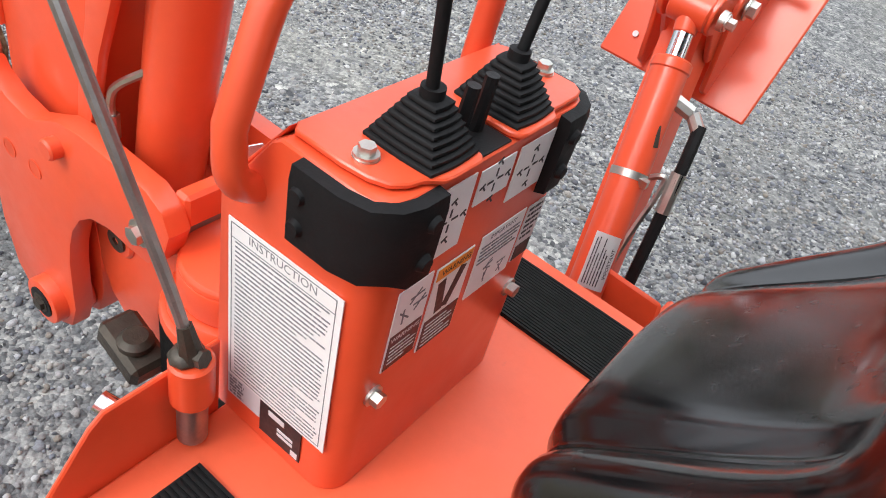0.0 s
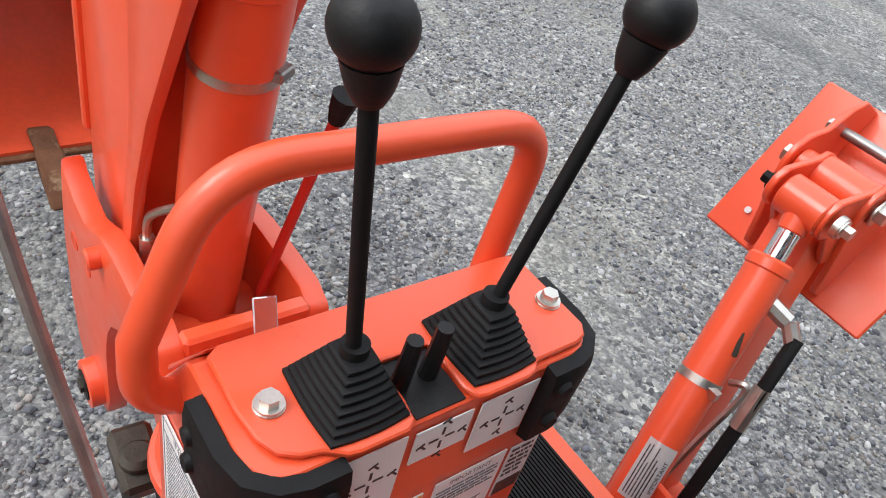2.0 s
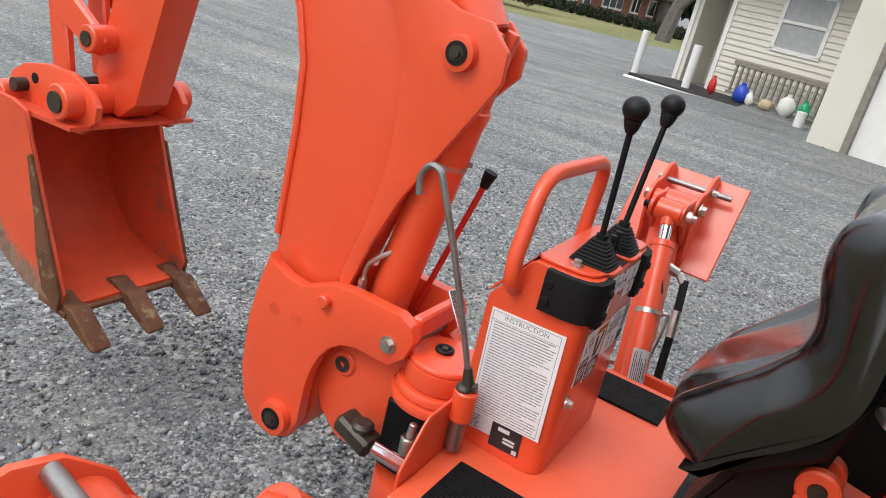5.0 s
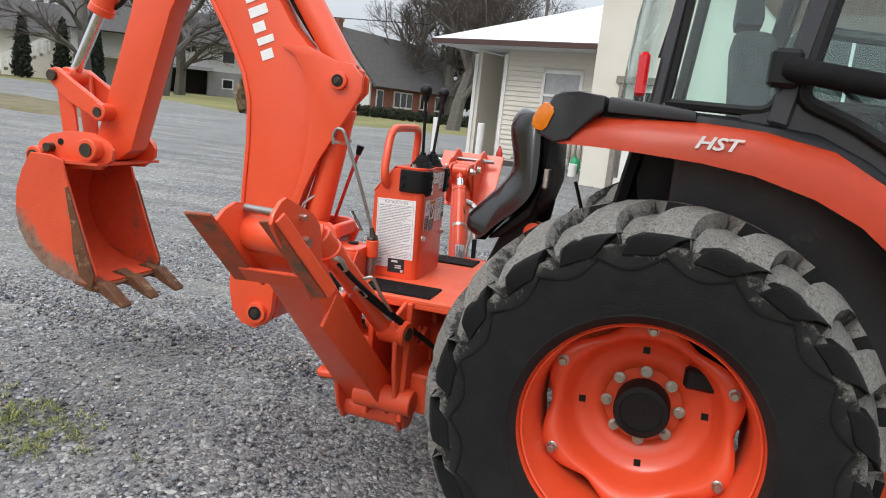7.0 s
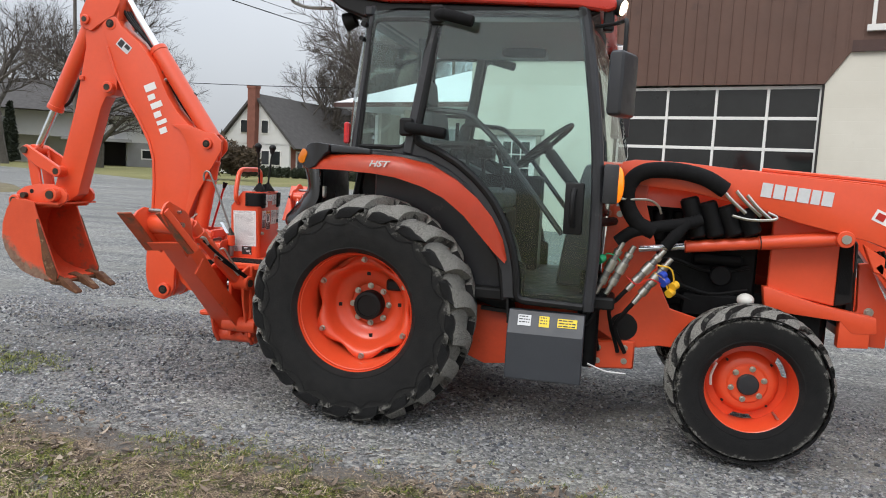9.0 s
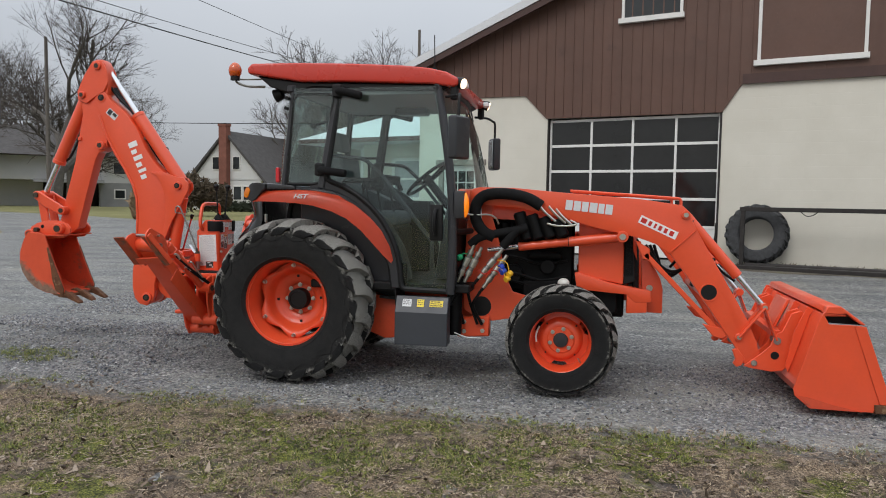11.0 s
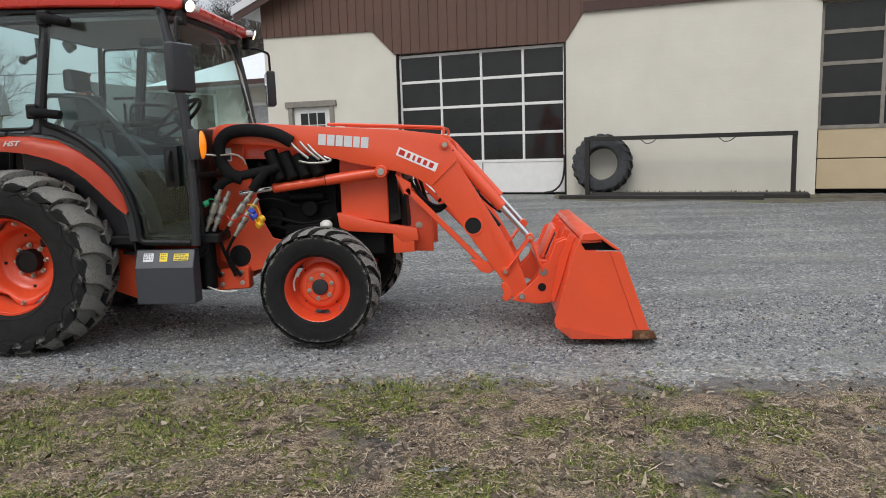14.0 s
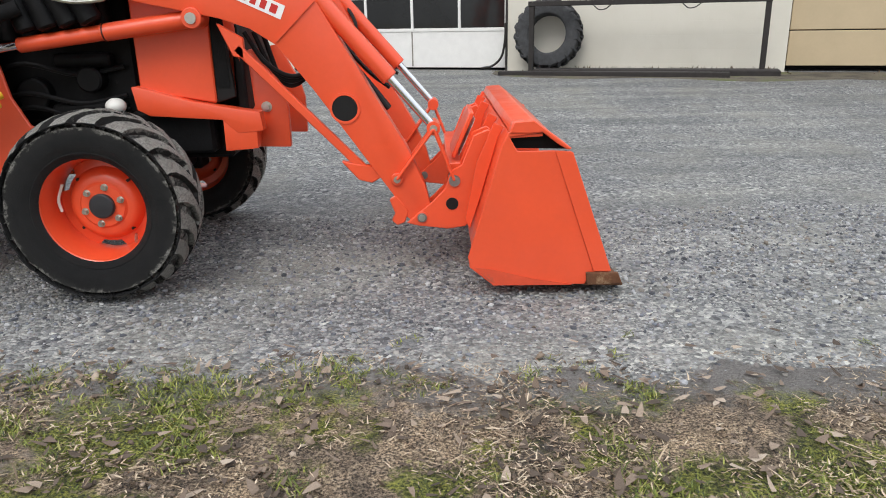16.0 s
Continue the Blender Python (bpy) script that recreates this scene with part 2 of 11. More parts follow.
def finish(bm, bevel=0.0, segments=1, sharp=35):
    if bevel:
        edges = [e for e in bm.edges if len(e.link_faces) == 2 and e.calc_face_angle(0) > radians(40)]
        if edges:
            bmesh.ops.bevel(bm, geom=edges, offset=bevel, segments=segments, affect="EDGES", clamp_overlap=True, profile=0.6)
    for f in bm.faces:
        f.smooth = True
    lim = radians(sharp)
    for e in bm.edges:
        e.smooth = len(e.link_faces) != 2 or e.calc_face_angle(0) < lim


def base_of(parent):
    while parent.parent:
        parent = parent.parent
    return parent.location


SINGLE = {"brand_mark", "platform_rail", "subframe_arm", "hose_fitting", "seat_bracket", "foot_hole", "lock_bolt", "bracket_bolt", "step_bracket", "pictogram", "bumper_frame"}  # always one loose piece a part


def pieces(bm):
    """The loose pieces of a bmesh, each as a bmesh."""
    bm.verts.index_update()
    seen, groups = set(), []
    for v in bm.verts:
        if v.index in seen:
            continue
        stack, group = [v], set()
        while stack:
            u = stack.pop()
            if u.index in seen:
                continue
            seen.add(u.index)
            group.add(u.index)
            stack += [e.other_vert(u) for e in u.link_edges]
        groups.append(group)
    out = []
    for group in groups:
        c = bm.copy()
        bmesh.ops.delete(c, geom=[v for v in c.verts if v.index not in group], context="VERTS")
        out.append(c)
    bm.free()
    return out


def part(name, bm, material, parent, label="", bevel=0.0, segments=1, sharp=35, shadow=True):
    """Links a bmesh, built in world metres, as one mesh object under a thing or a part."""
    if name in SINGLE:
        bms = pieces(bm)
        for extra in bms[1:]:
            link_part(name, extra, material, parent, label, bevel, segments, sharp, shadow)
        bm = bms[0]
    return link_part(name, bm, material, parent, label, bevel, segments, sharp, shadow)


def link_part(name, bm, material, parent, label, bevel, segments, sharp, shadow):
    bmesh.ops.recalc_face_normals(bm, faces=bm.faces)
    finish(bm, bevel, segments, sharp)
    bm.transform(Matrix.Translation(-Vector(base_of(parent))))
    me = bpy.data.meshes.new(name)
    bm.to_mesh(me)
    bm.free()
    me.materials.append(material)
    ob = new(name, me)
    ob.parent = parent
    if label:
        tagged(ob, label)
    ob.visible_shadow = shadow
    return ob


def solo(name, bm, material, label, category, group="", kind="", bevel=0.0, sharp=35, at=(0, 0, 0)):
    """A thing or a piece of the setting that is one mesh."""
    bmesh.ops.recalc_face_normals(bm, faces=bm.faces)
    finish(bm, bevel, 1, sharp)
    bm.transform(Matrix.Translation(-Vector(at)))
    me = bpy.data.meshes.new(name)
    bm.to_mesh(me)
    bm.free()
    me.materials.append(material)
    ob = new(name, me)
    ob.location = at
    return tagged(ob, label, category, group, kind)


def bmn():
    return bmesh.new()


def prism(bm, pts, y0, y1, m=None):
    """A plate with the outline pts in x and z, from y0 to y1."""
    lo = [bm.verts.new((x, y0, z)) for x, z in pts]
    hi = [bm.verts.new((x, y1, z)) for x, z in pts]
    n = len(pts)
    bm.faces.new(lo)
    bm.faces.new(hi[::-1])
    for i in range(n):
        bm.faces.new((lo[i], hi[i], hi[(i + 1) % n], lo[(i + 1) % n]))
    if m is not None:
        bmesh.ops.transform(bm, matrix=m, verts=lo + hi)
    return bm


def box(bm, c, size, m=None):
    """A box round c; m turns it about c."""
    t = Matrix.Translation(c) @ (m if m is not None else Matrix.Identity(4)) @ Matrix.Diagonal((*size, 1))
    bmesh.ops.create_cube(bm, size=1, matrix=t)
    return bm


def span(bm, lo, hi):
    return box(bm, [(a + b) / 2 for a, b in zip(lo, hi)], [abs(b - a) for a, b in zip(lo, hi)])


def frame_of(p0, p1):
    d = Vector(p1) - Vector(p0)
    return Matrix.Translation((Vector(p0) + Vector(p1)) / 2) @ d.to_track_quat("Z", "Y").to_matrix().to_4x4(), d.length


def rod(bm, p0, p1, r, r2=None, seg=16):
    m, n = frame_of(p0, p1)
    bmesh.ops.create_cone(bm, cap_ends=True, segments=seg, radius1=r, radius2=r if r2 is None else r2, depth=n, matrix=m)
    return bm


def bar(bm, p0, p1, w, h, up=(0, 0, 1)):
    """A square bar from p0 to p1: w across, h along up."""
    a, b = Vector(p0), Vector(p1)
    z = (b - a).normalized()
    x = z.cross(Vector(up)).normalized()
    y = x.cross(z)
    rot = Matrix((x, y, z)).transposed().to_4x4()
    bmesh.ops.create_cube(bm, size=1, matrix=Matrix.Translation((a + b) / 2) @ rot @ Matrix.Diagonal((w, h, (b - a).length, 1)))
    return bm


def ball(bm, c, r, seg=16, squash=(1, 1, 1)):
    bmesh.ops.create_uvsphere(bm, u_segments=seg, v_segments=seg // 2 + 2, radius=r, matrix=Matrix.Translation(c) @ Matrix.Diagonal((*squash, 1)))
    return bm


def smooth_path(pts, steps=6):
    """Points along a Catmull-Rom curve."""
    p = [Vector(q) for q in pts]
    p = [2 * p[0] - p[1]] + p + [2 * p[-1] - p[-2]]
    out = []
    for i in range(1, len(p) - 2):
        for k in range(steps):
            t = k / steps
            a, b, c, d = p[i - 1], p[i], p[i + 1], p[i + 2]
            out.append(0.5 * (2 * b + (c - a) * t + (2 * a - 5 * b + 4 * c - d) * t * t + (3 * b - a - 3 * c + d) * t ** 3))
    out.append(p[-2])
    return out


def tube(bm, pts, r, seg=8, steps=6, straight=False):
    """A round bar or hose along pts."""
    path = [Vector(q) for q in pts] if straight else smooth_path(pts, steps)
    rings = []
    side = None
    for i, q in enumerate(path):
        d = (path[min(i + 1, len(path) - 1)] - path[max(i - 1, 0)]).normalized()
        if side is None:
            side = d.orthogonal().normalized()
        side = (side - d * side.dot(d)).normalized()
        up = d.cross(side)
        rr = r(i / (len(path) - 1)) if callable(r) else r
        rings.append([bm.verts.new(q + rr * (side * math.cos(2 * math.pi * k / seg) + up * math.sin(2 * math.pi * k / seg))) for k in range(seg)])
    for a, b in zip(rings, rings[1:]):
        for k in range(seg):
            bm.faces.new((a[k], a[(k + 1) % seg], b[(k + 1) % seg], b[k]))
    bm.faces.new(rings[0][::-1])
    bm.faces.new(rings[-1])
    return bm


def rounded(corners, r, n=5):
    """Corner points of a path in space, with the corners rounded."""
    p = [Vector(c) for c in corners]
    out = [p[0]]
    for a, b, c in zip(p, p[1:], p[2:]):
        u, v = (a - b).normalized(), (c - b).normalized()
        s, e = b + u * r, b + v * r
        for k in range(n + 1):
            t = k / n
            out.append((1 - t) ** 2 * s + 2 * t * (1 - t) * b + t * t * e)
    out.append(p[-1])
    return out


def lathe(bm, prof, c, seg=64, sign=1):
    """Turns the profile of (radius, y) about the line through c along y."""
    rings = []
    for k in range(seg):
        a = 2 * math.pi * k / seg
        rings.append([bm.verts.new((c[0] + r * math.cos(a), c[1] + sign * y, c[2] + r * math.sin(a))) for r, y in prof])
    for k in range(seg):
        a, b = rings[k], rings[(k + 1) % seg]
        for j in range(len(prof) - 1):
            bm.faces.new((a[j], a[j + 1], b[j + 1], b[j]))
    return bm


def disc_ring(bm, c, r0, r1, y0, y1, seg=32):
    """A flat ring about a line along y."""
    return lathe(bm, [(r0, y0), (r1, y0), (r1, y1), (r0, y1), (r0, y0)], c, seg)


def ribbon(bm, pts, y0, y1, thick):
    """A bent sheet whose section runs along pts in x and z."""
    v = [Vector((x, 0, z)) for x, z in pts]
    offs = []
    for i in range(len(v)):
        d = (v[min(i + 1, len(v) - 1)] - v[max(i - 1, 0)]).normalized()
        offs.append(v[i] + Vector((-d.z, 0, d.x)) * thick)
    return prism(bm, [(q.x, q.z) for q in v] + [(q.x, q.z) for q in reversed(offs)], y0, y1)


def bolt(bm, c, direction, r=0.012, h=0.01):
    """A hexagon head with its washer."""
    d = Vector(direction).normalized()
    c = Vector(c)
    rod(bm, c, c + d * 0.003, r * 1.45, seg=16)
    rod(bm, c + d * 0.002, c + d * (0.003 + h), r, seg=6)
    return bm


def text_mesh(bm, words, size, m, depth=0.0015, shear=0.0, bold=0.0):
    cu = bpy.data.curves.new("words", "FONT")
    cu.body, cu.size, cu.extrude = words, size, depth
    cu.align_x, cu.align_y = "CENTER", "CENTER"
    cu.resolution_u = 3
    cu.shear, cu.offset = shear, bold
    ob = bpy.data.objects.new("words", cu)
    scene.collection.objects.link(ob)
    me = bpy.data.meshes.new_from_object(ob.evaluated_get(bpy.context.evaluated_depsgraph_get()))
    me.transform(m)
    bm.from_mesh(me)
    bpy.data.objects.remove(ob)
    bpy.data.meshes.remove(me)
    return bm


def plane_frame(o, right, up):
    """A frame at o whose x runs along right and y along up."""
    r = Vector(right).normalized()
    u = (Vector(up) - r * Vector(up).dot(r)).normalized()
    return Matrix.Translation(o) @ Matrix((r, u, r.cross(u))).transposed().to_4x4()


def sticker(bm, f, x0, x1, y0, y1, lift=0.001):
    """A thin rectangle in the frame f."""
    bmesh.ops.create_cube(bm, size=1, matrix=f @ Matrix.Translation(((x0 + x1) / 2, (y0 + y1) / 2, lift)) @ Matrix.Diagonal((abs(x1 - x0), abs(y1 - y0), 0.0012, 1)))
    return bm


def text_rows(bm, f, x0, x1, y0, y1, pitch, height, rng, lift=0.0018, gap=0.10):
    """Small print that cannot be read, as rows of plain bars."""
    y = y1
    while y > y0:
        x = x0
        end = x1 - (x1 - x0) * (rng.random() * 0.35 if rng.random() < 0.3 else rng.random() * 0.04)
        while x < end:
            w = min(end - x, (x1 - x0) * rng.uniform(0.05, gap))
            sticker(bm, f, x, x + w, y - height, y, lift)
            x += w + height * 0.8
        y -= pitch
    return bm

# ---- the tractor ----
tractor = thing("tractor", (0.95, YC, 0), "orange compact tractor with a green-tinted glass cab, parked on gravel", "tractor")


def tyre(name, c, sign, parent, material, r_out, half, r_bead, lugs, lug_h, lug_w, sweep, flat, drop, crown, lead=0.0):
    """A lugged industrial tyre: the carcass, and square-shouldered bars from the middle to the shoulder."""
    bm = bmn()
    k = r_out - lug_h
    side = k - r_bead
    prof = [(r_bead - 0.012, half * 0.80), (r_bead, half * 0.88), (r_bead + 0.012, half * 0.93), (r_bead + 0.016, half * 0.92), (r_bead + side * 0.30, half * 0.99), (r_bead + side * 0.55, half), (r_bead + side * 0.80, half * 0.975),
            (k - 0.012 - crown * 0.8, half * 0.92), (k - 0.004 - crown * 0.45, half * 0.80), (k, half * 0.35), (k + 0.002, 0)]
    prof = prof + [(r, -y) for r, y in reversed(prof[:-1])]
    lathe(bm, prof, c, 96, sign)
    mud = bm.verts.layers.float.new("mud")
    for v in bm.verts:
        rr = math.hypot(v.co.x - c[0], v.co.z - c[2])
        v[mud] = 0.72 if rr > k - 0.012 - crown * 0.6 else (0.50 if rr > k - 0.013 - crown * 0.9 else (0.34 if rr > r_bead + side * 0.7 else 0.13))
    for v in bm.verts:
        if v.co.z < flat:
            v.co.z = flat - (flat - v.co.z) * 0.15
    part(name, bm, material, parent, sharp=38)
    rng = random.Random(5)
    lb = lm = None

    def put(r, a, y, m):
        v = lb.verts.new((c[0] + r * math.cos(a), c[1] + sign * y, c[2] + r * math.sin(a)))
        v[lm] = m
        return v

    for s in (1, -1):
        for i in range(lugs):
            lb = bmn()
            lm = lb.verts.layers.float.new("mud")
            a0 = 2 * math.pi * (i + (0.5 if s < 0 else 0) + rng.uniform(-0.04, 0.04)) / lugs + lead
            tops, feet = [], []
            for f, wk in ((-0.06, 0.72), (0.22, 0.80), (0.45, 0.86), (0.70, 0.98), (0.90, 1.08), (1.0, 1.12)):
                w = lug_w * wk * rng.uniform(0.95, 1.05) / r_out
                a = a0 + sweep * (1 - (1 - max(0.0, f)) ** 1.8)
                r = r_out - crown * max(0.0, f) ** 2.6 - rng.uniform(0, 0.003)
                y = half * f * s * (0.99 if f < 1 else 1.0)
                tops.append((r, a, y, w))
                feet.append((k - 0.014 - crown * max(0.0, f) ** 3, a, y, w))
            q = []
            for r, a, y, w in tops:
                q.append([put(r, a + w / 2, y, 1.0), put(r, a - w / 2, y, 1.0)])
            for p0, p1 in zip(q, q[1:]):
                lb.faces.new((p0[0], p0[1], p1[1], p1[0]))
            worn = rng.uniform(0.45, 0.95)
            for e in (0.5, -0.5):
                line = [(put(r - 0.0005, a + e * w, y, worn), put(f[0], f[1] + e * w * 1.28, y, 0.35)) for (r, a, y, w), f in zip(tops, feet)]
                for p0, p1 in zip(line, line[1:]):
                    lb.faces.new((p0[0], p0[1], p1[1], p1[0]))
            r, a, y, w = tops[0]
            lb.faces.new((put(r, a + w / 2, y, 0.2), put(r, a - w / 2, y, 0.2), put(k - 0.014, a - w * 0.64, y, 0), put(k - 0.014, a + w * 0.64, y, 0)))
            # the black end of the bar, running down the sidewall
            r, a, y, w = tops[-1]
            rows = [[put(r - 0.0005, a + e * w, y, rng.uniform(0.2, 0.7)) for e in (0.5, 0.0, -0.5)]]
            for rr, ww, dy in ((k - 0.3 * drop - 0.01, 1.10, 0.006), (k - drop * 0.65, 1.06, 0.008), (k - drop, 0.92, 0.004), (k - drop * 1.12, 0.70, -0.012)):
                rows.append([put(rr, a + 0.06 * (k - rr) / drop * 2 + e * w * ww, y + s * dy, 0.0) for e in (0.5, 0.0, -0.5)])
            for p0, p1 in zip(rows, rows[1:]):
                for n in range(2):
                    lb.faces.new((p0[n], p0[n + 1], p1[n + 1], p1[n]))
            for n in (0, 2):
                edge = [row[n] for row in rows]
                back = [put(math.hypot(v.co.x - c[0], v.co.z - c[2]) - 0.004, math.atan2(v.co.z - c[2], v.co.x - c[0]) + (0.03 if n == 0 else -0.03), half * 0.86 * s, 0.0) for v in edge]
                for m in range(len(edge) - 1):
                    lb.faces.new((edge[m], edge[m + 1], back[m + 1], back[m]))
            for v in lb.verts:
                if v.co.z < flat:
                    v.co.z = flat - (flat - v.co.z) * 0.15
            part("tread_lug", lb, material, parent, sharp=38)
            if s < 0 and drop > 0.05:
                lb = bmn()
                a1 = tops[-1][1]
                line = []
                for n in range(9):
                    t = n / 8
                    ang = a1 + 2 * math.pi / lugs * t
                    rr = k - drop * 1.05 - 0.035 * math.sin(math.pi * t)
                    line.append((c[0] + rr * math.cos(ang), c[1] + sign * -(half * 0.996), c[2] + rr * math.sin(ang)))
                if min(p[2] for p in line) > 0.06:
                    tube(lb, line, 0.0035, 5, 1)
                    part("sidewall_rib", lb, material, parent)
                else:
                    lb.free()


def rear_wheel(y, sign, label):
    c = (0.004, y, 0.570)
    hub = new("rear_wheel")
    hub.parent = tractor
    tagged(hub, label)
    tyre("tyre", c, sign, hub, TYRE_REAR if sign > 0 else TYRE_FRONT, 0.597, 0.205, 0.318, 19, 0.040, 0.093, 0.17, 0.012, 0.072, 0.058, 0.23)
    o = -1 * sign
    bm = bmn()
    lathe(bm, [(0.318, 0.180), (0.327, 0.172), (0.322, 0.164), (0.308, 0.160), (0.301, 0.140), (0.297, 0.110), (0.284, 0.085), (0.276, 0.030), (0.270, -0.08), (0.286, -0.14), (0.32, -0.18)], c, 80, o)
    part("rim", bm, ORANGE, hub)
    # a rolled bead a little inside the flange
    bm = bmn()
    lathe(bm, [(0.300, 0.146), (0.297, 0.150), (0.293, 0.146), (0.296, 0.138), (0.300, 0.146)], c, 80, o)
    part("rim_bead", bm, ORANGE, hub)
    # the dished disc: six ears bolted to the rim, a deep bowl and a flat hub face
    bm = bmn()
    n = 120
    first = 0.525
    prof = []
    for i in range(n):
        a = 2 * math.pi * i / n
        k = math.cos(6 * (a - first))
        prof.append((a, (k + 1) / 2))
    rings = []
    for r_ear, r_gap, y_ear, y_gap in ((0.281, 0.243, 0.012, -0.010), (0.272, 0.238, 0.022, 0.000), (0.250, 0.230, 0.022, 0.002), (0.234, 0.222, 0.016, -0.002), (0.214, 0.208, -0.030, -0.034), (0.196, 0.194, -0.068, -0.070), (0.182, 0.182, -0.084, -0.084),
                                       (0.150, 0.150, -0.092, -0.092), (0.118, 0.118, -0.100, -0.100), (0.108, 0.108, -0.114, -0.114), (0.070, 0.070, -0.114, -0.114)):
        ring = []
        for a, e in prof:
            e = e ** 0.8
            r, d = r_gap + (r_ear - r_gap) * e, y_gap + (y_ear - y_gap) * e
            ring.append(bm.verts.new((c[0] + r * math.cos(a), c[1] + o * d, c[2] + r * math.sin(a))))
        rings.append(ring)
    for p, q in zip(rings, rings[1:]):
        for i in range(n):
            bm.faces.new((p[i], p[(i + 1) % n], q[(i + 1) % n], q[i]))
    bm.faces.new(rings[-1])
    part("wheel_disc", bm, ORANGE, hub, sharp=50)
    for i in range(4):
        bm = bmn()
        a = math.pi / 2 * i + 0.07
        box(bm, (c[0] + 0.168 * math.cos(a), c[1] - o * 0.0875, c[2] + 0.168 * math.sin(a)), (0.019, 0.006, 0.019), Matrix.Rotation(-a, 4, "Y"))
        part("square_hole", bm, BLACK, hub, "square hole cut in the disc")
    for i in range(6):
        a = 2 * math.pi * i / 6 + first
        bm = bmn()
        p = Vector((c[0] + 0.256 * math.cos(a), c[1] + o * 0.022, c[2] + 0.256 * math.sin(a)))
        rod(bm, p, p + Vector((0, o * 0.006, 0)), 0.016)
        rod(bm, p + Vector((0, o * 0.006, 0)), p + Vector((0, o * 0.026, 0)), 0.0125, 0.0115, seg=6)
        part("rim_bolt", bm, ZINC, hub, "zinc-plated rim bolt", bevel=0.0015)
    for i in range(8):
        a = 2 * math.pi * i / 8 + 0.03
        bm = bmn()
        p = Vector((c[0] + 0.101 * math.cos(a), c[1] - o * 0.102, c[2] + 0.101 * math.sin(a)))
        bolt(bm, p, (0, o, 0), 0.0115, 0.018)
        part("wheel_nut", bm, ZINC, hub)
    bm = bmn()
    lathe(bm, [(0.077, -0.116), (0.077, -0.050), (0.073, -0.044), (0.058, -0.042), (0.056, -0.048), (0.0, -0.048)], c, 40, o)
    part("hub_cap", bm, BLACK, hub, "black hub end")
    # the axle housing behind
    bm = bmn()
    rod(bm, (0.004, y + sign * 0.12, 0.570), (0.004, YC, 0.570), 0.085, 0.13)
    part("axle_housing", bm, ORANGE_WORN, tractor)


def front_wheel(y, sign, label):
    c = (1.92, y, 0.372)
    hub = new("front_wheel")
    hub.parent = tractor
    tagged(hub, label)
    tyre("tyre", c, sign, hub, TYRE_FRONT, 0.383, 0.135, 0.218, 20, 0.027, 0.064, 0.36, 0.008, 0.014, 0.034)
    o = -1 * sign
    bm = bmn()
    lathe(bm, [(0.222, 0.118), (0.229, 0.112), (0.218, 0.108), (0.205, 0.10), (0.198, 0.07), (0.19, 0.02), (0.186, -0.05), (0.20, -0.09), (0.225, -0.118)], c, 64, o)
    part("rim", bm, ORANGE, hub)
    bm = bmn()
    n = 72
    rings = []
    for f, dy in ((0.188, -0.04), (0.150, -0.035), (0.135, -0.005), (0.115, 0.007), (0.095, 0.008), (0.085, 0.017), (0.05, 0.018)):
        ring = []
        for i in range(n):
            a = 2 * math.pi * i / n
            r = f * (0.86 if f > 0.18 and math.cos(3 * (a - 0.5)) > 0.75 else 1.0)
            ring.append(bm.verts.new((c[0] + r * math.cos(a), c[1] + o * dy, c[2] + r * math.sin(a))))
        rings.append(ring)
    for p, q in zip(rings, rings[1:]):
        for i in range(n):
            bm.faces.new((p[i], p[(i + 1) % n], q[(i + 1) % n], q[i]))
    bm.faces.new(rings[-1])
    part("wheel_disc", bm, ORANGE, hub)
    for i in range(6):
        a = 2 * math.pi * i / 6 + 0.3
        bm = bmn()
        bolt(bm, (c[0] + 0.076 * math.cos(a), c[1] + o * 0.015, c[2] + 0.076 * math.sin(a)), (0, o, 0), 0.010, 0.015)
        part("wheel_nut", bm, ZINC, hub)
    for i in range(4):
        a = math.pi / 2 * i + 0.75
        bm = bmn()
        rod(bm, (c[0] + 0.140 * math.cos(a), c[1] + o * -0.035, c[2] + 0.140 * math.sin(a)), (c[0] + 0.140 * math.cos(a), c[1] + o * -0.005, c[2] + 0.140 * math.sin(a)), 0.006)
        part("disc_hole", bm, BLACK, hub)
    bm = bmn()
    lathe(bm, [(0.05, 0.015), (0.05, 0.031), (0.044, 0.037), (0.0, 0.039)], c, 32, o)
    part("hub_cap", bm, GREY_BLACK, hub, "dark hub cap")
    bm = bmn()
    rod(bm, (c[0] + 0.12, c[1] + o * 0.03, c[2] - 0.12), (c[0] + 0.135, c[1] + o * 0.075, c[2] - 0.135), 0.006)
    part("valve_stem", bm, ZINC, hub)
    bm = bmn()
    tube(bm, [(c[0] - 0.165, c[1] + o * 0.02, c[2] - 0.02), (c[0] - 0.167, c[1] + o * 0.026, c[2] + 0.03), (c[0] - 0.145, c[1] + o * 0.02, c[2] + 0.09)], 0.006, 6, 4)
    part("white_scuff", bm, WHITE_CAP, hub, "pale balance weight")
    bm = bmn()
    rod(bm, (1.92, y, 0.372), (1.92, YC, 0.40), 0.055, 0.075)
    box(bm, (1.92, y - sign * -0.12, 0.42), (0.16, 0.14, 0.22))
    part("front_axle", bm, ENGINE, tractor, bevel=0.01)


rear_wheel(-0.712, 1, "rear wheel with a muddy lugged tyre and orange rim")
rear_wheel(2 * YC + 0.712, -1, "rear wheel with a muddy lugged tyre and orange rim")
front_wheel(-0.665, 1, "smaller front wheel with a lugged tyre and orange rim")
front_wheel(2 * YC + 0.665, -1, "smaller front wheel with a lugged tyre and orange rim")


def mirrored(y):
    return 2 * YC - y


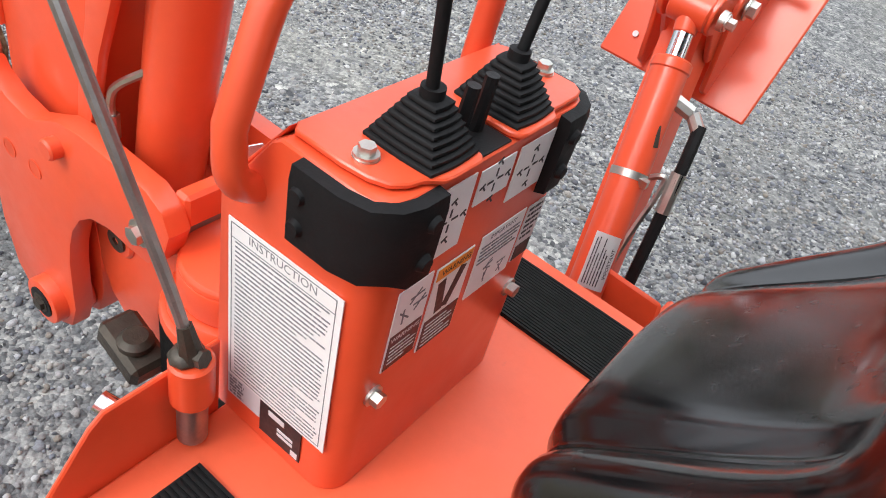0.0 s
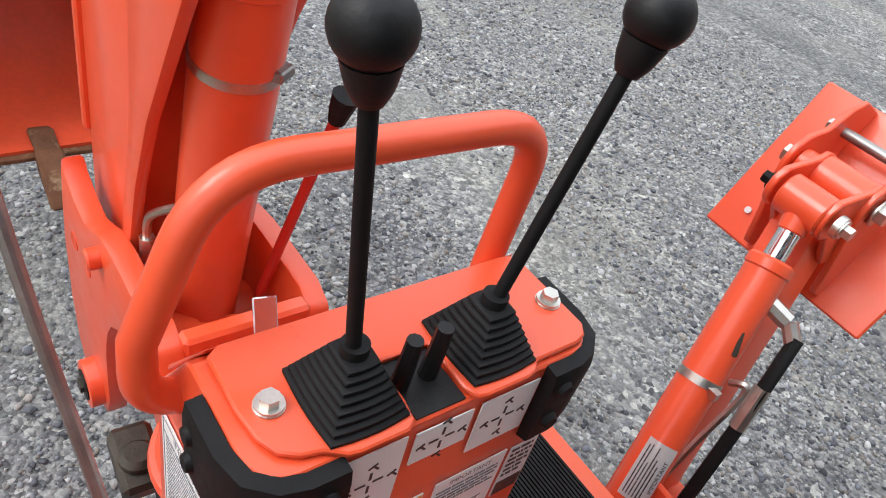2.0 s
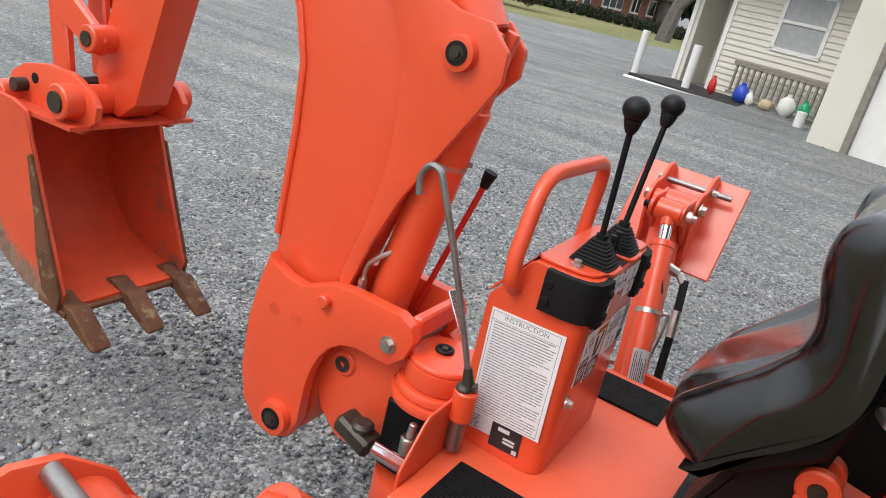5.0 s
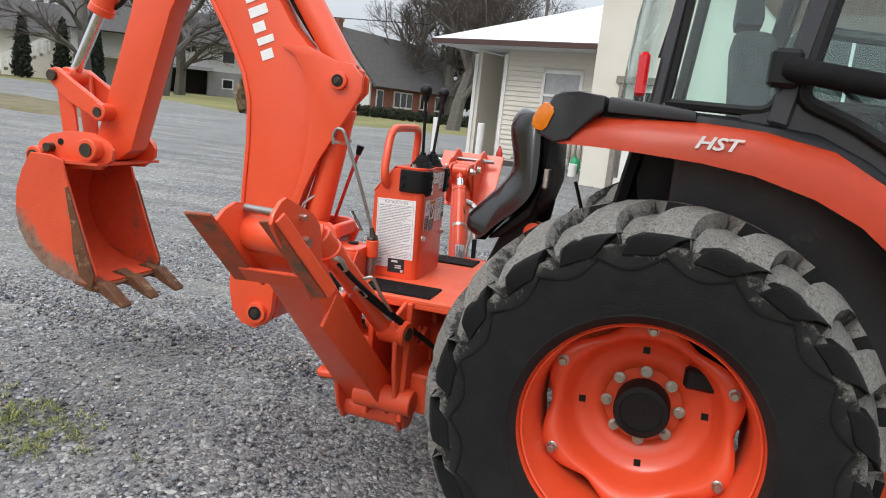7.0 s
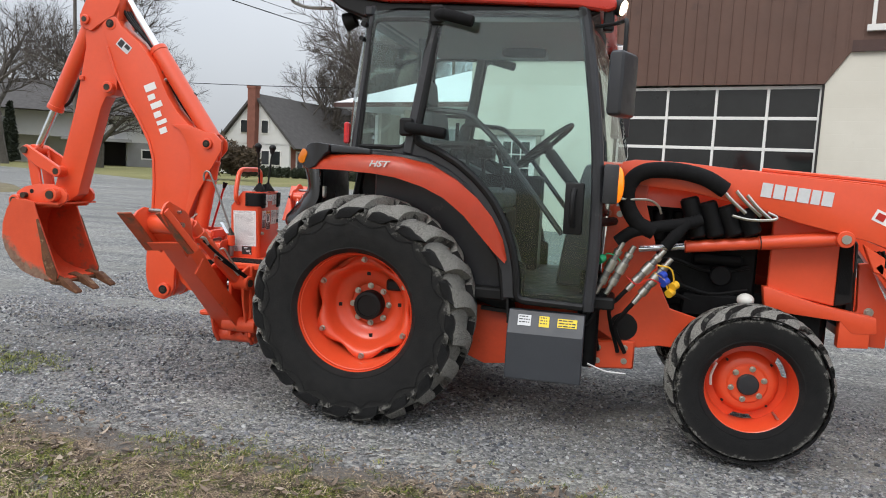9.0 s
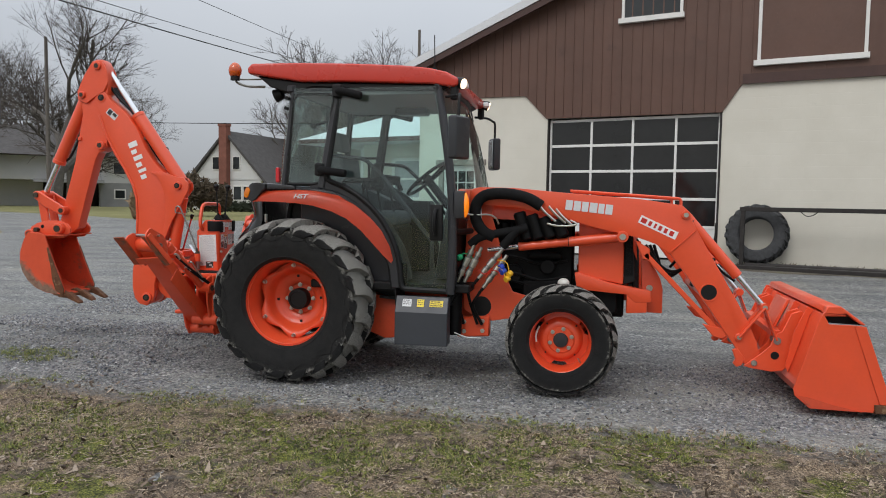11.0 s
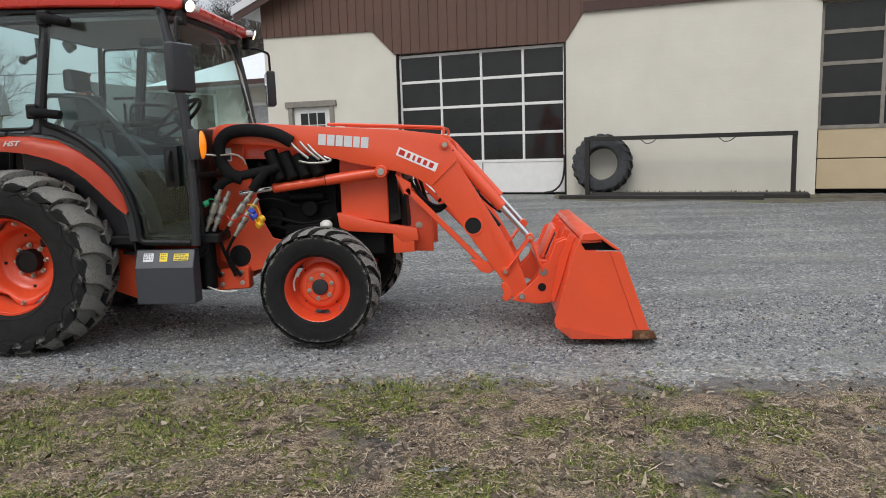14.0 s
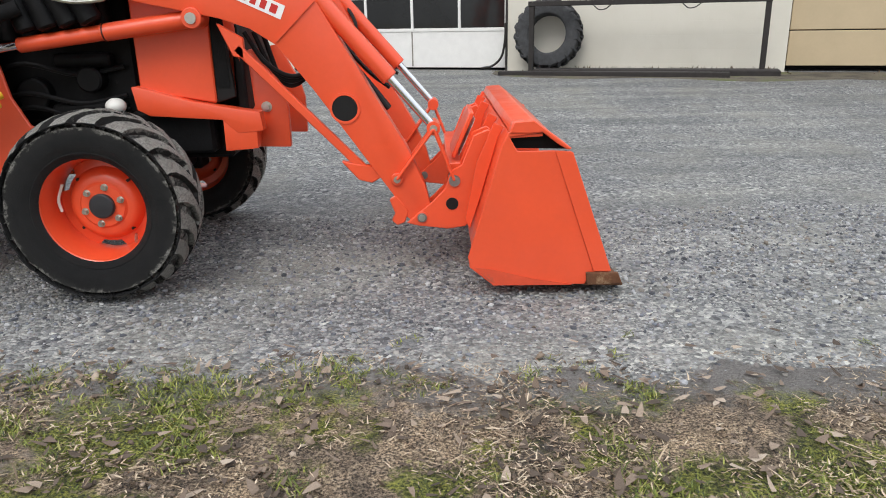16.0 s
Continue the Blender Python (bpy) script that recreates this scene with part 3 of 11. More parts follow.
# chassis and gearbox
bm = bmn()
span(bm, (-0.36, YC - 0.20, 0.42), (0.55, YC + 0.20, 0.78))
span(bm, (0.45, YC - 0.15, 0.36), (1.35, YC + 0.15, 0.65))
rod(bm, (-0.35, YC, 0.62), (-0.44, YC, 0.62), 0.1)
part("gearbox", bm, ORANGE_WORN, tractor, "orange cast gearbox between the rear wheels", bevel=0.02, segments=2)
bm = bmn()
span(bm, (-0.20, YC - 0.43, 0.93), (0.15, YC + 0.43, 1.02))
prism(bm, [(-0.205, 0.94), (-0.16, 0.94), (-0.10, 1.30), (-0.145, 1.30)], YC - 0.43, YC + 0.43)
part("cab_back_shield", bm, ENGINE, tractor, "black sheet shield below the rear cab window", bevel=0.01)
bm = bmn()
span(bm, (1.25, YC - 0.20, 0.48), (2.35, YC + 0.20, 0.75))
part("front_frame", bm, ENGINE, tractor, bevel=0.015)
bm = bmn()
prism(bm, [(0.30, 0.66), (0.80, 0.56), (0.80, 0.30), (0.62, 0.28), (0.30, 0.40)], -0.50, -0.30)
part("fuel_tank_guard", bm, ORANGE_WORN, tractor, bevel=0.02, segments=2)
bm = bmn()
prism(bm, [(0.30, 0.66), (0.80, 0.56), (0.80, 0.30), (0.62, 0.28), (0.30, 0.40)], mirrored(-0.50), mirrored(-0.30))
part("fuel_tank_guard", bm, ORANGE_WORN, tractor, bevel=0.02, segments=2)

# engine block under the hood, seen through the open side
bm = bmn()
span(bm, (1.36, YC - 0.24, 0.66), (1.98, YC + 0.24, 1.28))
engine = part("engine", bm, ENGINE, tractor, "black engine showing through the open hood side", bevel=0.012)
for i in range(5):
    bm = bmn()
    rod(bm, (1.48 + 0.1 * i, YC - 0.27, 1.00), (1.48 + 0.1 * i, YC - 0.27, 1.16), 0.038)
    part("intake_pipe", bm, ENGINE, engine, bevel=0.006)
for name_, p, q, r in (("oil_filter", (1.55, YC - 0.30, 0.78), (1.55, YC - 0.20, 0.78), 0.07), ("pulley", (1.80, YC - 0.31, 0.84), (1.80, YC - 0.20, 0.84), 0.055), ("fuel_rail", (1.66, YC - 0.28, 0.92), (1.90, YC - 0.28, 0.92), 0.03)):
    bm = bmn()
    rod(bm, p, q, r)
    part(name_, bm, ENGINE, engine, bevel=0.008)
bm = bmn()
span(bm, (1.62, YC - 0.30, 0.62), (1.93, YC - 0.22, 0.74))
part("oil_pan", bm, ENGINE, engine, bevel=0.012)
bm = bmn()
for i, (z, y) in enumerate(((0.70, -0.34), (0.76, -0.35), (0.88, -0.345))):
    bm = bmn()
    tube(bm, [(1.40, y, z), (1.55, y - 0.02, z + 0.03), (1.75, y, z - 0.02), (1.94, y + 0.02, z + 0.01)], 0.011, 6, 4)
    part("engine_hose", bm, HOSE, tractor)


# hood: top skin with rounded edges and a falling nose
def hood_ring(x, top, half, low):
    pts = []
    for i in range(13):
        a = math.pi * i / 12
        cy = math.cos(a)
        k = abs(cy) ** 0.45 * (1 if cy > 0 else -1)
        pts.append((x, YC + half * k, low + (top - low) * math.sin(a) ** 0.32))
    return pts


bm = bmn()
rings = []
for x, top, half, low in ((1.13, 1.40, 0.335, 1.18), (1.45, 1.402, 0.335, 1.18), (1.80, 1.375, 0.325, 1.17), (2.10, 1.345, 0.315, 1.16), (2.28, 1.31, 0.30, 1.12), (2.38, 1.24, 0.28, 1.02), (2.43, 1.10, 0.26, 0.90)):
    rings.append([bm.verts.new(p) for p in hood_ring(x, top, half, low)])
for p, q in zip(rings, rings[1:]):
    for j in range(12):
        bm.faces.new((p[j], p[j + 1], q[j + 1], q[j]))
bm.faces.new(rings[0])
bm.faces.new(rings[-1][::-1])
part("hood", bm, ORANGE, tractor, "orange engine hood sloping to the nose", sharp=50)
for y in (YC - 0.335, YC + 0.315):
    s = y > YC
    bm = bmn()
    prism(bm, [(2.02, 1.21), (2.335, 1.16), (2.335, 0.735), (2.02, 0.79)], y, y + 0.02)
    part("side_panel", bm, ORANGE, tractor, "orange hood side panel", bevel=0.006)
    bm = bmn()
    prism(bm, [(2.337, 1.15), (2.385, 1.12), (2.42, 0.76), (2.337, 0.735)], y + 0.002, y + 0.02)
    screen = part("side_screen", bm, BLACK, tractor, "black mesh screen", bevel=0.005)
    bm = bmn()
    for i in range(9):
        x = 2.346 + i * 0.0062
        bm = bmn()
        bar(bm, (x, y - 0.002, 0.80), (x - 0.004, y - 0.002, 1.11), 0.0035, 0.006, (1, 0, 0))
        part("screen_bar", bm, ENGINE, screen)
bm = bmn()
prism(bm, [(2.40, 1.08), (2.44, 1.05), (2.45, 0.60), (2.40, 0.60)], YC - 0.26, YC + 0.26)
part("front_grille", bm, BLACK, tractor, "black front grille", bevel=0.01)
# front bumper frame
bm = bmn()
for y0, y1 in ((YC - 0.37, YC - 0.30), (YC + 0.30, YC + 0.37)):
    prism(bm, [(1.995, 0.812), (2.02, 0.812), (2.24, 0.748), (2.44, 0.712), (2.52, 0.70), (2.53, 0.62), (2.42, 0.61), (2.36, 0.668), (2.06, 0.690), (2.01, 0.715)], y0, y1)
    prism(bm, [(2.36, 0.69), (2.50, 0.70), (2.50, 0.545), (2.36, 0.535)], y0 + 0.004, y1 - 0.004)
span(bm, (2.42, YC - 0.30, 0.55), (2.49, YC + 0.30, 0.68))
for y0, y1 in ((-0.300, -0.262), (mirrored(-0.262), mirrored(-0.300))):
    prism(bm, [(2.455, 0.945), (2.50, 0.955), (2.595, 0.775), (2.615, 0.70), (2.615, 0.527), (2.43, 0.532), (2.43, 0.66), (2.47, 0.71)], y0, y1)
part("bumper_frame", bm, ORANGE, tractor, "orange front bumper frame", bevel=0.008, segments=2)
bm = bmn()
span(bm, (1.95, YC - 0.31, 0.52), (2.30, YC + 0.31, 0.70))
part("front_casting", bm, ENGINE, tractor, bevel=0.012)
for y, o in ((-0.300, -1), (mirrored(-0.300), 1)):
    bm = bmn()
    bolt(bm, (2.522, y, 0.706), (0, o, 0), 0.016, 0.014)
    part("bumper_bolt", bm, ZINC, tractor, "large zinc bolt on the bumper bracket")
bm = bmn()
ball(bm, (1.92, -0.42, 0.735), 0.042, 16, (1, 1, 0.8))
part("reservoir_cap", bm, WHITE_CAP, tractor, "white reservoir cap above the front tyre")

# ---- cab ----
ROOF_Y = 0.66
bm = bmn()
outline = [(-0.36, 2.20), (-0.365, 2.245), (-0.33, 2.275), (0.03, 2.272), (0.45, 2.258), (0.80, 2.238), (0.98, 2.218), (1.10, 2.190), (1.185, 2.145), (1.19, 2.10), (1.15, 2.085), (1.08, 2.095), (1.00, 2.108), (0.40, 2.132), (0.05, 2.137)]
prism(bm, outline, YC - ROOF_Y, YC + ROOF_Y)
roof = part("roof", bm, ROOF_RED, tractor, "red-orange cab roof with a rounded visor", bevel=0.022, segments=3)
bm = bmn()
span(bm, (-0.20, YC - 0.50, 2.25), (0.62, YC + 0.50, 2.274))
part("roof_panel", bm, ROOF_RED, roof, bevel=0.02, segments=2)
bm = bmn()
prism(bm, [(-0.30, 2.19), (0.04, 2.14), (1.02, 2.11), (1.12, 2.09), (1.06, 2.06), (0.40, 2.09), (0.12, 2.10), (-0.06, 2.06), (-0.20, 2.11)], YC - 0.63, YC + 0.63)
part("headliner", bm, BLACK, tractor, "black underside of the roof", bevel=0.01)

bm = bmn()
span(bm, (0.03, YC - 0.60, 2.045), (1.08, YC + 0.60, 2.075))
part("ceiling_panel", bm, LINER, tractor, "grey lining of the cab ceiling", bevel=0.02, segments=2)
GY = 0.655  # half width of the cab's glass


def pillar(name, p, q, w, d, label=""):
    for s in (-1, 1):
        b2 = bmn()
        a = [Vector((x, YC + s * (GY + dy), z)) for x, dy, z in (p, q)]
        bar(b2, a[0], a[1], d, w, (1, 0, 0))
        part(name, b2, GREY_BLACK, tractor, label, bevel=0.008)


pillar("rear_pillar", (-0.085, 0.0, 1.38), (-0.015, -0.03, 2.12), 0.032, 0.032, "slim black rear cab pillar")
pillar("middle_pillar", (0.205, 0.0, 1.38), (0.325, -0.03, 2.12), 0.05, 0.05, "black middle cab pillar")
for s in (-1, 1):
    bm = bmn()
    tube(bm, [(1.155, YC + s * (GY + 0.005), 0.66), (1.165, YC + s * (GY + 0.005), 1.0), (1.15, YC + s * GY, 1.40), (1.095, YC + s * (GY - 0.015), 1.80), (1.035, YC + s * (GY - 0.03), 2.11)], 0.030, 10)
    part("front_pillar", bm, GREY_BLACK, tractor, "curved black front cab pillar")
    # door frame round the lower curve
    bm = bmn()
    sill = [(0.245, 1.445), (0.365, 1.402), (0.475, 1.342), (0.575, 1.262), (0.655, 1.175), (0.725, 1.06), (0.77, 0.94), (0.795, 0.82), (0.805, 0.685), (1.13, 0.675)]
    tube(bm, rounded([(0.345, YC + s * (GY - 0.02), 2.10)] + [(x, YC + s * (GY + 0.014), z) for x, z in sill], 0.04, 4), 0.019, 8, straight=True)
    door = part("door", bm, BLACK, tractor, "cab door with a black rubber-sealed frame")
    bm = bmn()
    prism(bm, [(0.335, 2.09), (0.25, 1.44), (0.365, 1.397), (0.475, 1.337), (0.575, 1.257), (0.655, 1.170), (0.725, 1.055), (0.77, 0.936), (0.795, 0.818), (0.806, 0.695), (1.14, 0.69), (1.15, 1.0), (1.135, 1.4), (1.08, 1.8), (1.03, 2.09)], YC + s * GY - 0.003, YC + s * GY + 0.003)
    part("door_glass", bm, CAB_GLASS, door, "green-tinted door glass", shadow=False)
    bm = bmn()
    span(bm, (1.01, YC + s * (GY + 0.01), 1.03), (1.10, YC + s * (GY + 0.045), 1.28))
    part("door_lock", bm, BLACK, door, "black door lock housing", bevel=0.012, segments=2)
    bm = bmn()
    tube(bm, [(1.055, YC + s * (GY + 0.05), 1.07), (1.05, YC + s * (GY + 0.075), 1.12), (1.05, YC + s * (GY + 0.075), 1.20), (1.055, YC + s * (GY + 0.05), 1.25)], 0.013, 8)
    part("door_handle", bm, BLACK, door)
    # rear quarter window
    bm = bmn()
    prism(bm, [(-0.07, 1.40), (0.19, 1.40), (0.305, 2.09), (0.0, 2.09)], YC + s * GY - 0.003, YC + s * GY + 0.003)
    part("quarter_glass", bm, CAB_GLASS, tractor, "green-tinted quarter window", shadow=False)
    bm = bmn()
    tube(bm, rounded([(-0.06, YC + s * GY, 1.41), (0.195, YC + s * GY, 1.41), (0.30, YC + s * (GY - 0.01), 2.05), (-0.005, YC + s * (GY - 0.01), 2.05), (-0.06, YC + s * GY, 1.41)], 0.05, 4), 0.013, 6, straight=True)
    part("window_seal", bm, BLACK, tractor)
    # hinge covers that stand out from the pillar
    for x0, z0, x1, z1 in ((0.335, 2.065, 0.525, 2.02), (0.205, 1.515, 0.415, 1.485)):
        bm = bmn()
        tube(bm, rounded([(x0, YC + s * (GY + 0.03), z0), (x0 + 0.05, YC + s * (GY + 0.075), z0 - 0.01), (x1, YC + s * (GY + 0.085), z1)], 0.02, 3), 0.028, 12, straight=True)
        part("hinge_cover", bm, FOAM, tractor, "padded black door hinge arm", bevel=0.012, segments=2)
        bm = bmn()
        box(bm, (x0 - 0.005, YC + s * (GY + 0.02), z0 + 0.0), (0.07, 0.05, 0.09))
        part("hinge_plate", bm, BLACK, tractor, bevel=0.01)

# windscreen, bowed forwards, and rear window
bm = bmn()
cols = []
for i in range(13):
    f = -1 + i / 6
    y = YC + f * (GY - 0.03)
    bow = 0.15 * (1 - f * f)
    cols.append([bm.verts.new((1.15 + bow, y, 1.08)), bm.verts.new((1.155 + bow, y, 1.42)), bm.verts.new((1.10 + bow * 0.8, y, 1.80)), bm.verts.new((1.03 + bow * 0.55, y, 2.08))])
for a, b in zip(cols, cols[1:]):
    for j in range(3):
        bm.faces.new((a[j], b[j], b[j + 1], a[j + 1]))
part("windscreen", bm, CAB_GLASS, tractor, "bowed green-tinted windscreen", shadow=False)
bm = bmn()
tube(bm, [(1.15, YC - GY, 1.09), (1.255, YC - 0.35, 1.09), (1.30, YC, 1.09), (1.255, YC + 0.35, 1.09), (1.15, YC + GY, 1.09)], 0.022, 8)
part("windscreen_frame", bm, BLACK, tractor)
bm = bmn()
tube(bm, [(1.03, YC - GY, 2.08), (1.09, YC - 0.35, 2.08), (1.11, YC, 2.08), (1.09, YC + 0.35, 2.08), (1.03, YC + GY, 2.08)], 0.022, 8)
part("windscreen_frame", bm, BLACK, tractor)
bm = bmn()
cols = []
for i in range(13):
    f = -1 + i / 6
    y = YC + f * (GY - 0.02)
    bow = 0.11 * (1 - f ** 4)
    cols.append([bm.verts.new((-0.108 - bow, y, 1.40)), bm.verts.new((-0.090 - bow, y, 1.65)), bm.verts.new((-0.065 - bow * 0.9, y, 1.88)), bm.verts.new((-0.042 - bow * 0.7, y, 2.09))])
for a, b in zip(cols, cols[1:]):
    for j in range(3):
        bm.faces.new((a[j], b[j], b[j + 1], a[j + 1]))
bmesh.ops.solidify(bm, geom=bm.faces[:], thickness=0.005)
part("rear_window", bm, CAB_GLASS, tractor, "bowed green-tinted rear cab window", shadow=False)
bm = bmn()
bar(bm, (-0.092, YC - GY, 1.375), (-0.092, YC + GY, 1.375), 0.06, 0.05)
part("rear_window_frame", bm, GREY_BLACK, tractor, bevel=0.01)
bm = bmn()
bar(bm, (-0.035, YC - GY, 2.09), (-0.035, YC + GY, 2.09), 0.05, 0.05)
part("rear_window_frame", bm, GREY_BLACK, tractor, bevel=0.01)
bm = bmn()
rod(bm, (-0.085, YC - GY + 0.02, 1.52), (-0.045, YC - GY + 0.015, 1.75), 0.012)
part("window_strut", bm, BLACK, tractor)
bm = bmn()
rod(bm, (-0.06, YC - GY + 0.015, 1.95), (-0.06, YC - GY - 0.025, 1.95), 0.012)
part("window_hinge", bm, BLACK, tractor)
bm = bmn()
rod(bm, (-0.05, YC - GY + 0.015, 2.02), (-0.05, YC - GY - 0.03, 2.02), 0.014)
part("window_hinge", bm, BLACK, tractor)
bm = bmn()
span(bm, (-0.14, YC - GY - 0.02, 1.42), (-0.112, YC - GY + 0.02, 1.53))
part("tail_reflector", bm, RED_LENS, tractor, "tall red reflector on the cab's rear corner", bevel=0.008)
bm = bmn()
span(bm, (-0.14, YC + GY - 0.02, 1.42), (-0.112, YC + GY + 0.02, 1.53))
part("tail_reflector", bm, RED_LENS, tractor, "tall red reflector on the cab's rear corner", bevel=0.008)

# cab floor, dash and inner fenders
bm = bmn()
span(bm, (0.10, YC - 0.60, 0.66), (1.28, YC + 0.60, 0.72))
part("cab_floor", bm, BLACK, tractor, bevel=0.01)
bm = bmn()
prism(bm, [(0.96, 0.72), (1.02, 1.15), (1.08, 1.38), (1.18, 1.38), (1.19, 0.72)], YC - 0.30, YC + 0.30)
part("dashboard", bm, GREY_BLACK, tractor, "dark dashboard", bevel=0.03, segments=2)
bm = bmn()
prism(bm, [(1.15, 0.70), (1.14, 1.38), (1.185, 1.38), (1.185, 0.70)], YC - 0.60, YC + 0.60)
part("firewall", bm, BLACK, tractor, bevel=0.01)
bm = bmn()
rod(bm, (1.04, YC, 1.22), (0.86, YC, 1.44), 0.032)
part("steering_column", bm, BLACK, tractor)
wheel_m = Matrix.Translation((0.83, YC, 1.475)) @ Matrix.Rotation(radians(-40), 4, "Y")
bm = bmn()
circle = [wheel_m @ Vector((0.19 * math.cos(2 * math.pi * i / 28), 0.19 * math.sin(2 * math.pi * i / 28), 0)) for i in range(29)]
tube(bm, circle, 0.014, 8, straight=True)
for a in (0.0, 2.1, 4.2):
    rod(bm, wheel_m @ Vector((0, 0, -0.02)), wheel_m @ Vector((0.19 * math.cos(a), 0.19 * math.sin(a), 0)), 0.011)
ball(bm, wheel_m @ Vector((0, 0, -0.01)), 0.04, 12)
part("steering_wheel", bm, BLACK, tractor, "black three-spoke steering wheel")
# operator's seat
cs = new("operator_seat")
cs.parent = tractor
tagged(cs, "grey cloth operator seat inside the cab")
bm = bmn()
span(bm, (0.18, YC - 0.23, 1.10), (0.66, YC + 0.23, 1.22))
part("seat_cushion", bm, SEAT_GREY, cs, bevel=0.05, segments=3)
bm = bmn()
prism(bm, [(0.14, 1.18), (0.26, 1.20), (0.20, 1.66), (0.08, 1.66)], YC - 0.22, YC + 0.22)
part("seat_back", bm, SEAT_GREY, cs, bevel=0.04, segments=3)
bm = bmn()
prism(bm, [(0.08, 1.68), (0.17, 1.68), (0.15, 1.83), (0.08, 1.83)], YC - 0.12, YC + 0.12)
part("headrest", bm, SEAT_GREY, cs, bevel=0.03, segments=2)
bm = bmn()
span(bm, (0.20, YC - 0.24, 0.72), (0.66, YC + 0.24, 1.12))
part("seat_base", bm, BLACK, cs, bevel=0.03)
for s in (-1, 1):
    bm = bmn()
    tube(bm, rounded([(0.20, YC + s * 0.27, 1.36), (0.24, YC + s * 0.27, 1.45), (0.52, YC + s * 0.27, 1.45), (0.55, YC + s * 0.27, 1.38)], 0.03, 3), 0.022, 8, straight=True)
    part("armrest", bm, BLACK, cs)
    # inner fender hump, covered in dark plastic
    bm = bmn()
    prism(bm, [(-0.02, 1.40), (0.25, 1.385), (0.45, 1.30), (0.62, 1.15), (0.74, 0.96), (0.79, 0.80), (0.80, 0.70), (-0.02, 0.70)], YC + s * 0.30, YC + s * 0.505)
    part("inner_fender", bm, GREY_BLACK, tractor, "dark plastic fender hump beside the seat", bevel=0.03, segments=3)
    # grab bar sloping along the door
    bm = bmn()
    tube(bm, rounded([(0.20, YC + s * 0.56, 1.45), (0.22, YC + s * 0.57, 1.62), (0.50, YC + s * 0.58, 1.60), (0.64, YC + s * 0.58, 1.47), (1.0, YC + s * 0.58, 1.02)], 0.05, 4), 0.015, 8, straight=True)
    part("grab_bar", bm, GREY_BLACK, tractor, "grey grab bar inside the door")
for x, z in ((0.56, 1.44), (0.66, 1.40), (0.48, 1.40)):
    bm = bmn()
    rod(bm, (x, YC - 0.36, 1.22), (x - 0.03, YC - 0.37, z), 0.009)
    ball(bm, (x - 0.03, YC - 0.37, z + 0.02), 0.024, 10)
    part("control_lever", bm, BLACK, tractor, "black control lever beside the seat")
bm = bmn()
span(bm, (0.50, YC - 0.44, 1.38), (0.60, YC - 0.30, 1.44))
part("side_console", bm, BLACK, tractor, bevel=0.015)
bm = bmn()
span(bm, (0.40, YC + 0.25, 0.72), (0.80, YC + 0.45, 1.30))
part("side_console", bm, BLACK, tractor, bevel=0.015)
bm = bmn()
rod(bm, (0.22, YC - 0.60, 1.86), (0.13, YC - 0.58, 1.84), 0.012)
ball(bm, (0.115, YC - 0.575, 1.838), 0.028, 12)
rod(bm, (0.24, YC - 0.60, 1.80), (0.24, YC - 0.60, 1.96), 0.022)
part("window_latch", bm, BLACK, tractor, "black rear window latch lever")
bm = bmn()
box(bm, (0.66, YC + 0.20, 2.02), (0.26, 0.16, 0.06))
part("roof_console", bm, GREY_BLACK, tractor, bevel=0.015)
bm = bmn()
box(bm, (1.08, YC, 1.93), (0.03, 0.22, 0.07))
part("inside_mirror", bm, BLACK, tractor, bevel=0.01)
bm = bmn()
rod(bm, (0.20, YC + 0.50, 1.40), (0.20, YC + 0.50, 1.62), 0.012)
box(bm, (0.20, YC + 0.50, 1.66), (0.16, 0.02, 0.02))
part("extinguisher_bracket", bm, BLACK, tractor)

# ---- fenders ----
ARCH_TOP = [(-0.255, 1.345), (-0.20, 1.352), (-0.10, 1.357), (0.05, 1.362), (0.19, 1.356), (0.35, 1.326), (0.48, 1.256), (0.585, 1.172), (0.662, 1.085), (0.718, 0.982), (0.744, 0.882)]
ARCH_LOW = [(-0.318, 1.280), (-0.21, 1.283), (-0.10, 1.281), (0.05, 1.274), (0.17, 1.259), (0.31, 1.221), (0.42, 1.170), (0.52, 1.092), (0.61, 0.995), (0.68, 0.918), (0.737, 0.866)]
ARCH_MID = [(0.45 * a + 0.55 * c, 0.40 * b + 0.60 * d) for (a, b), (c, d) in zip(ARCH_LOW, ARCH_TOP)]
ARCH_IN = [(x - 0.01, z + 0.008) for x, z in ARCH_TOP]
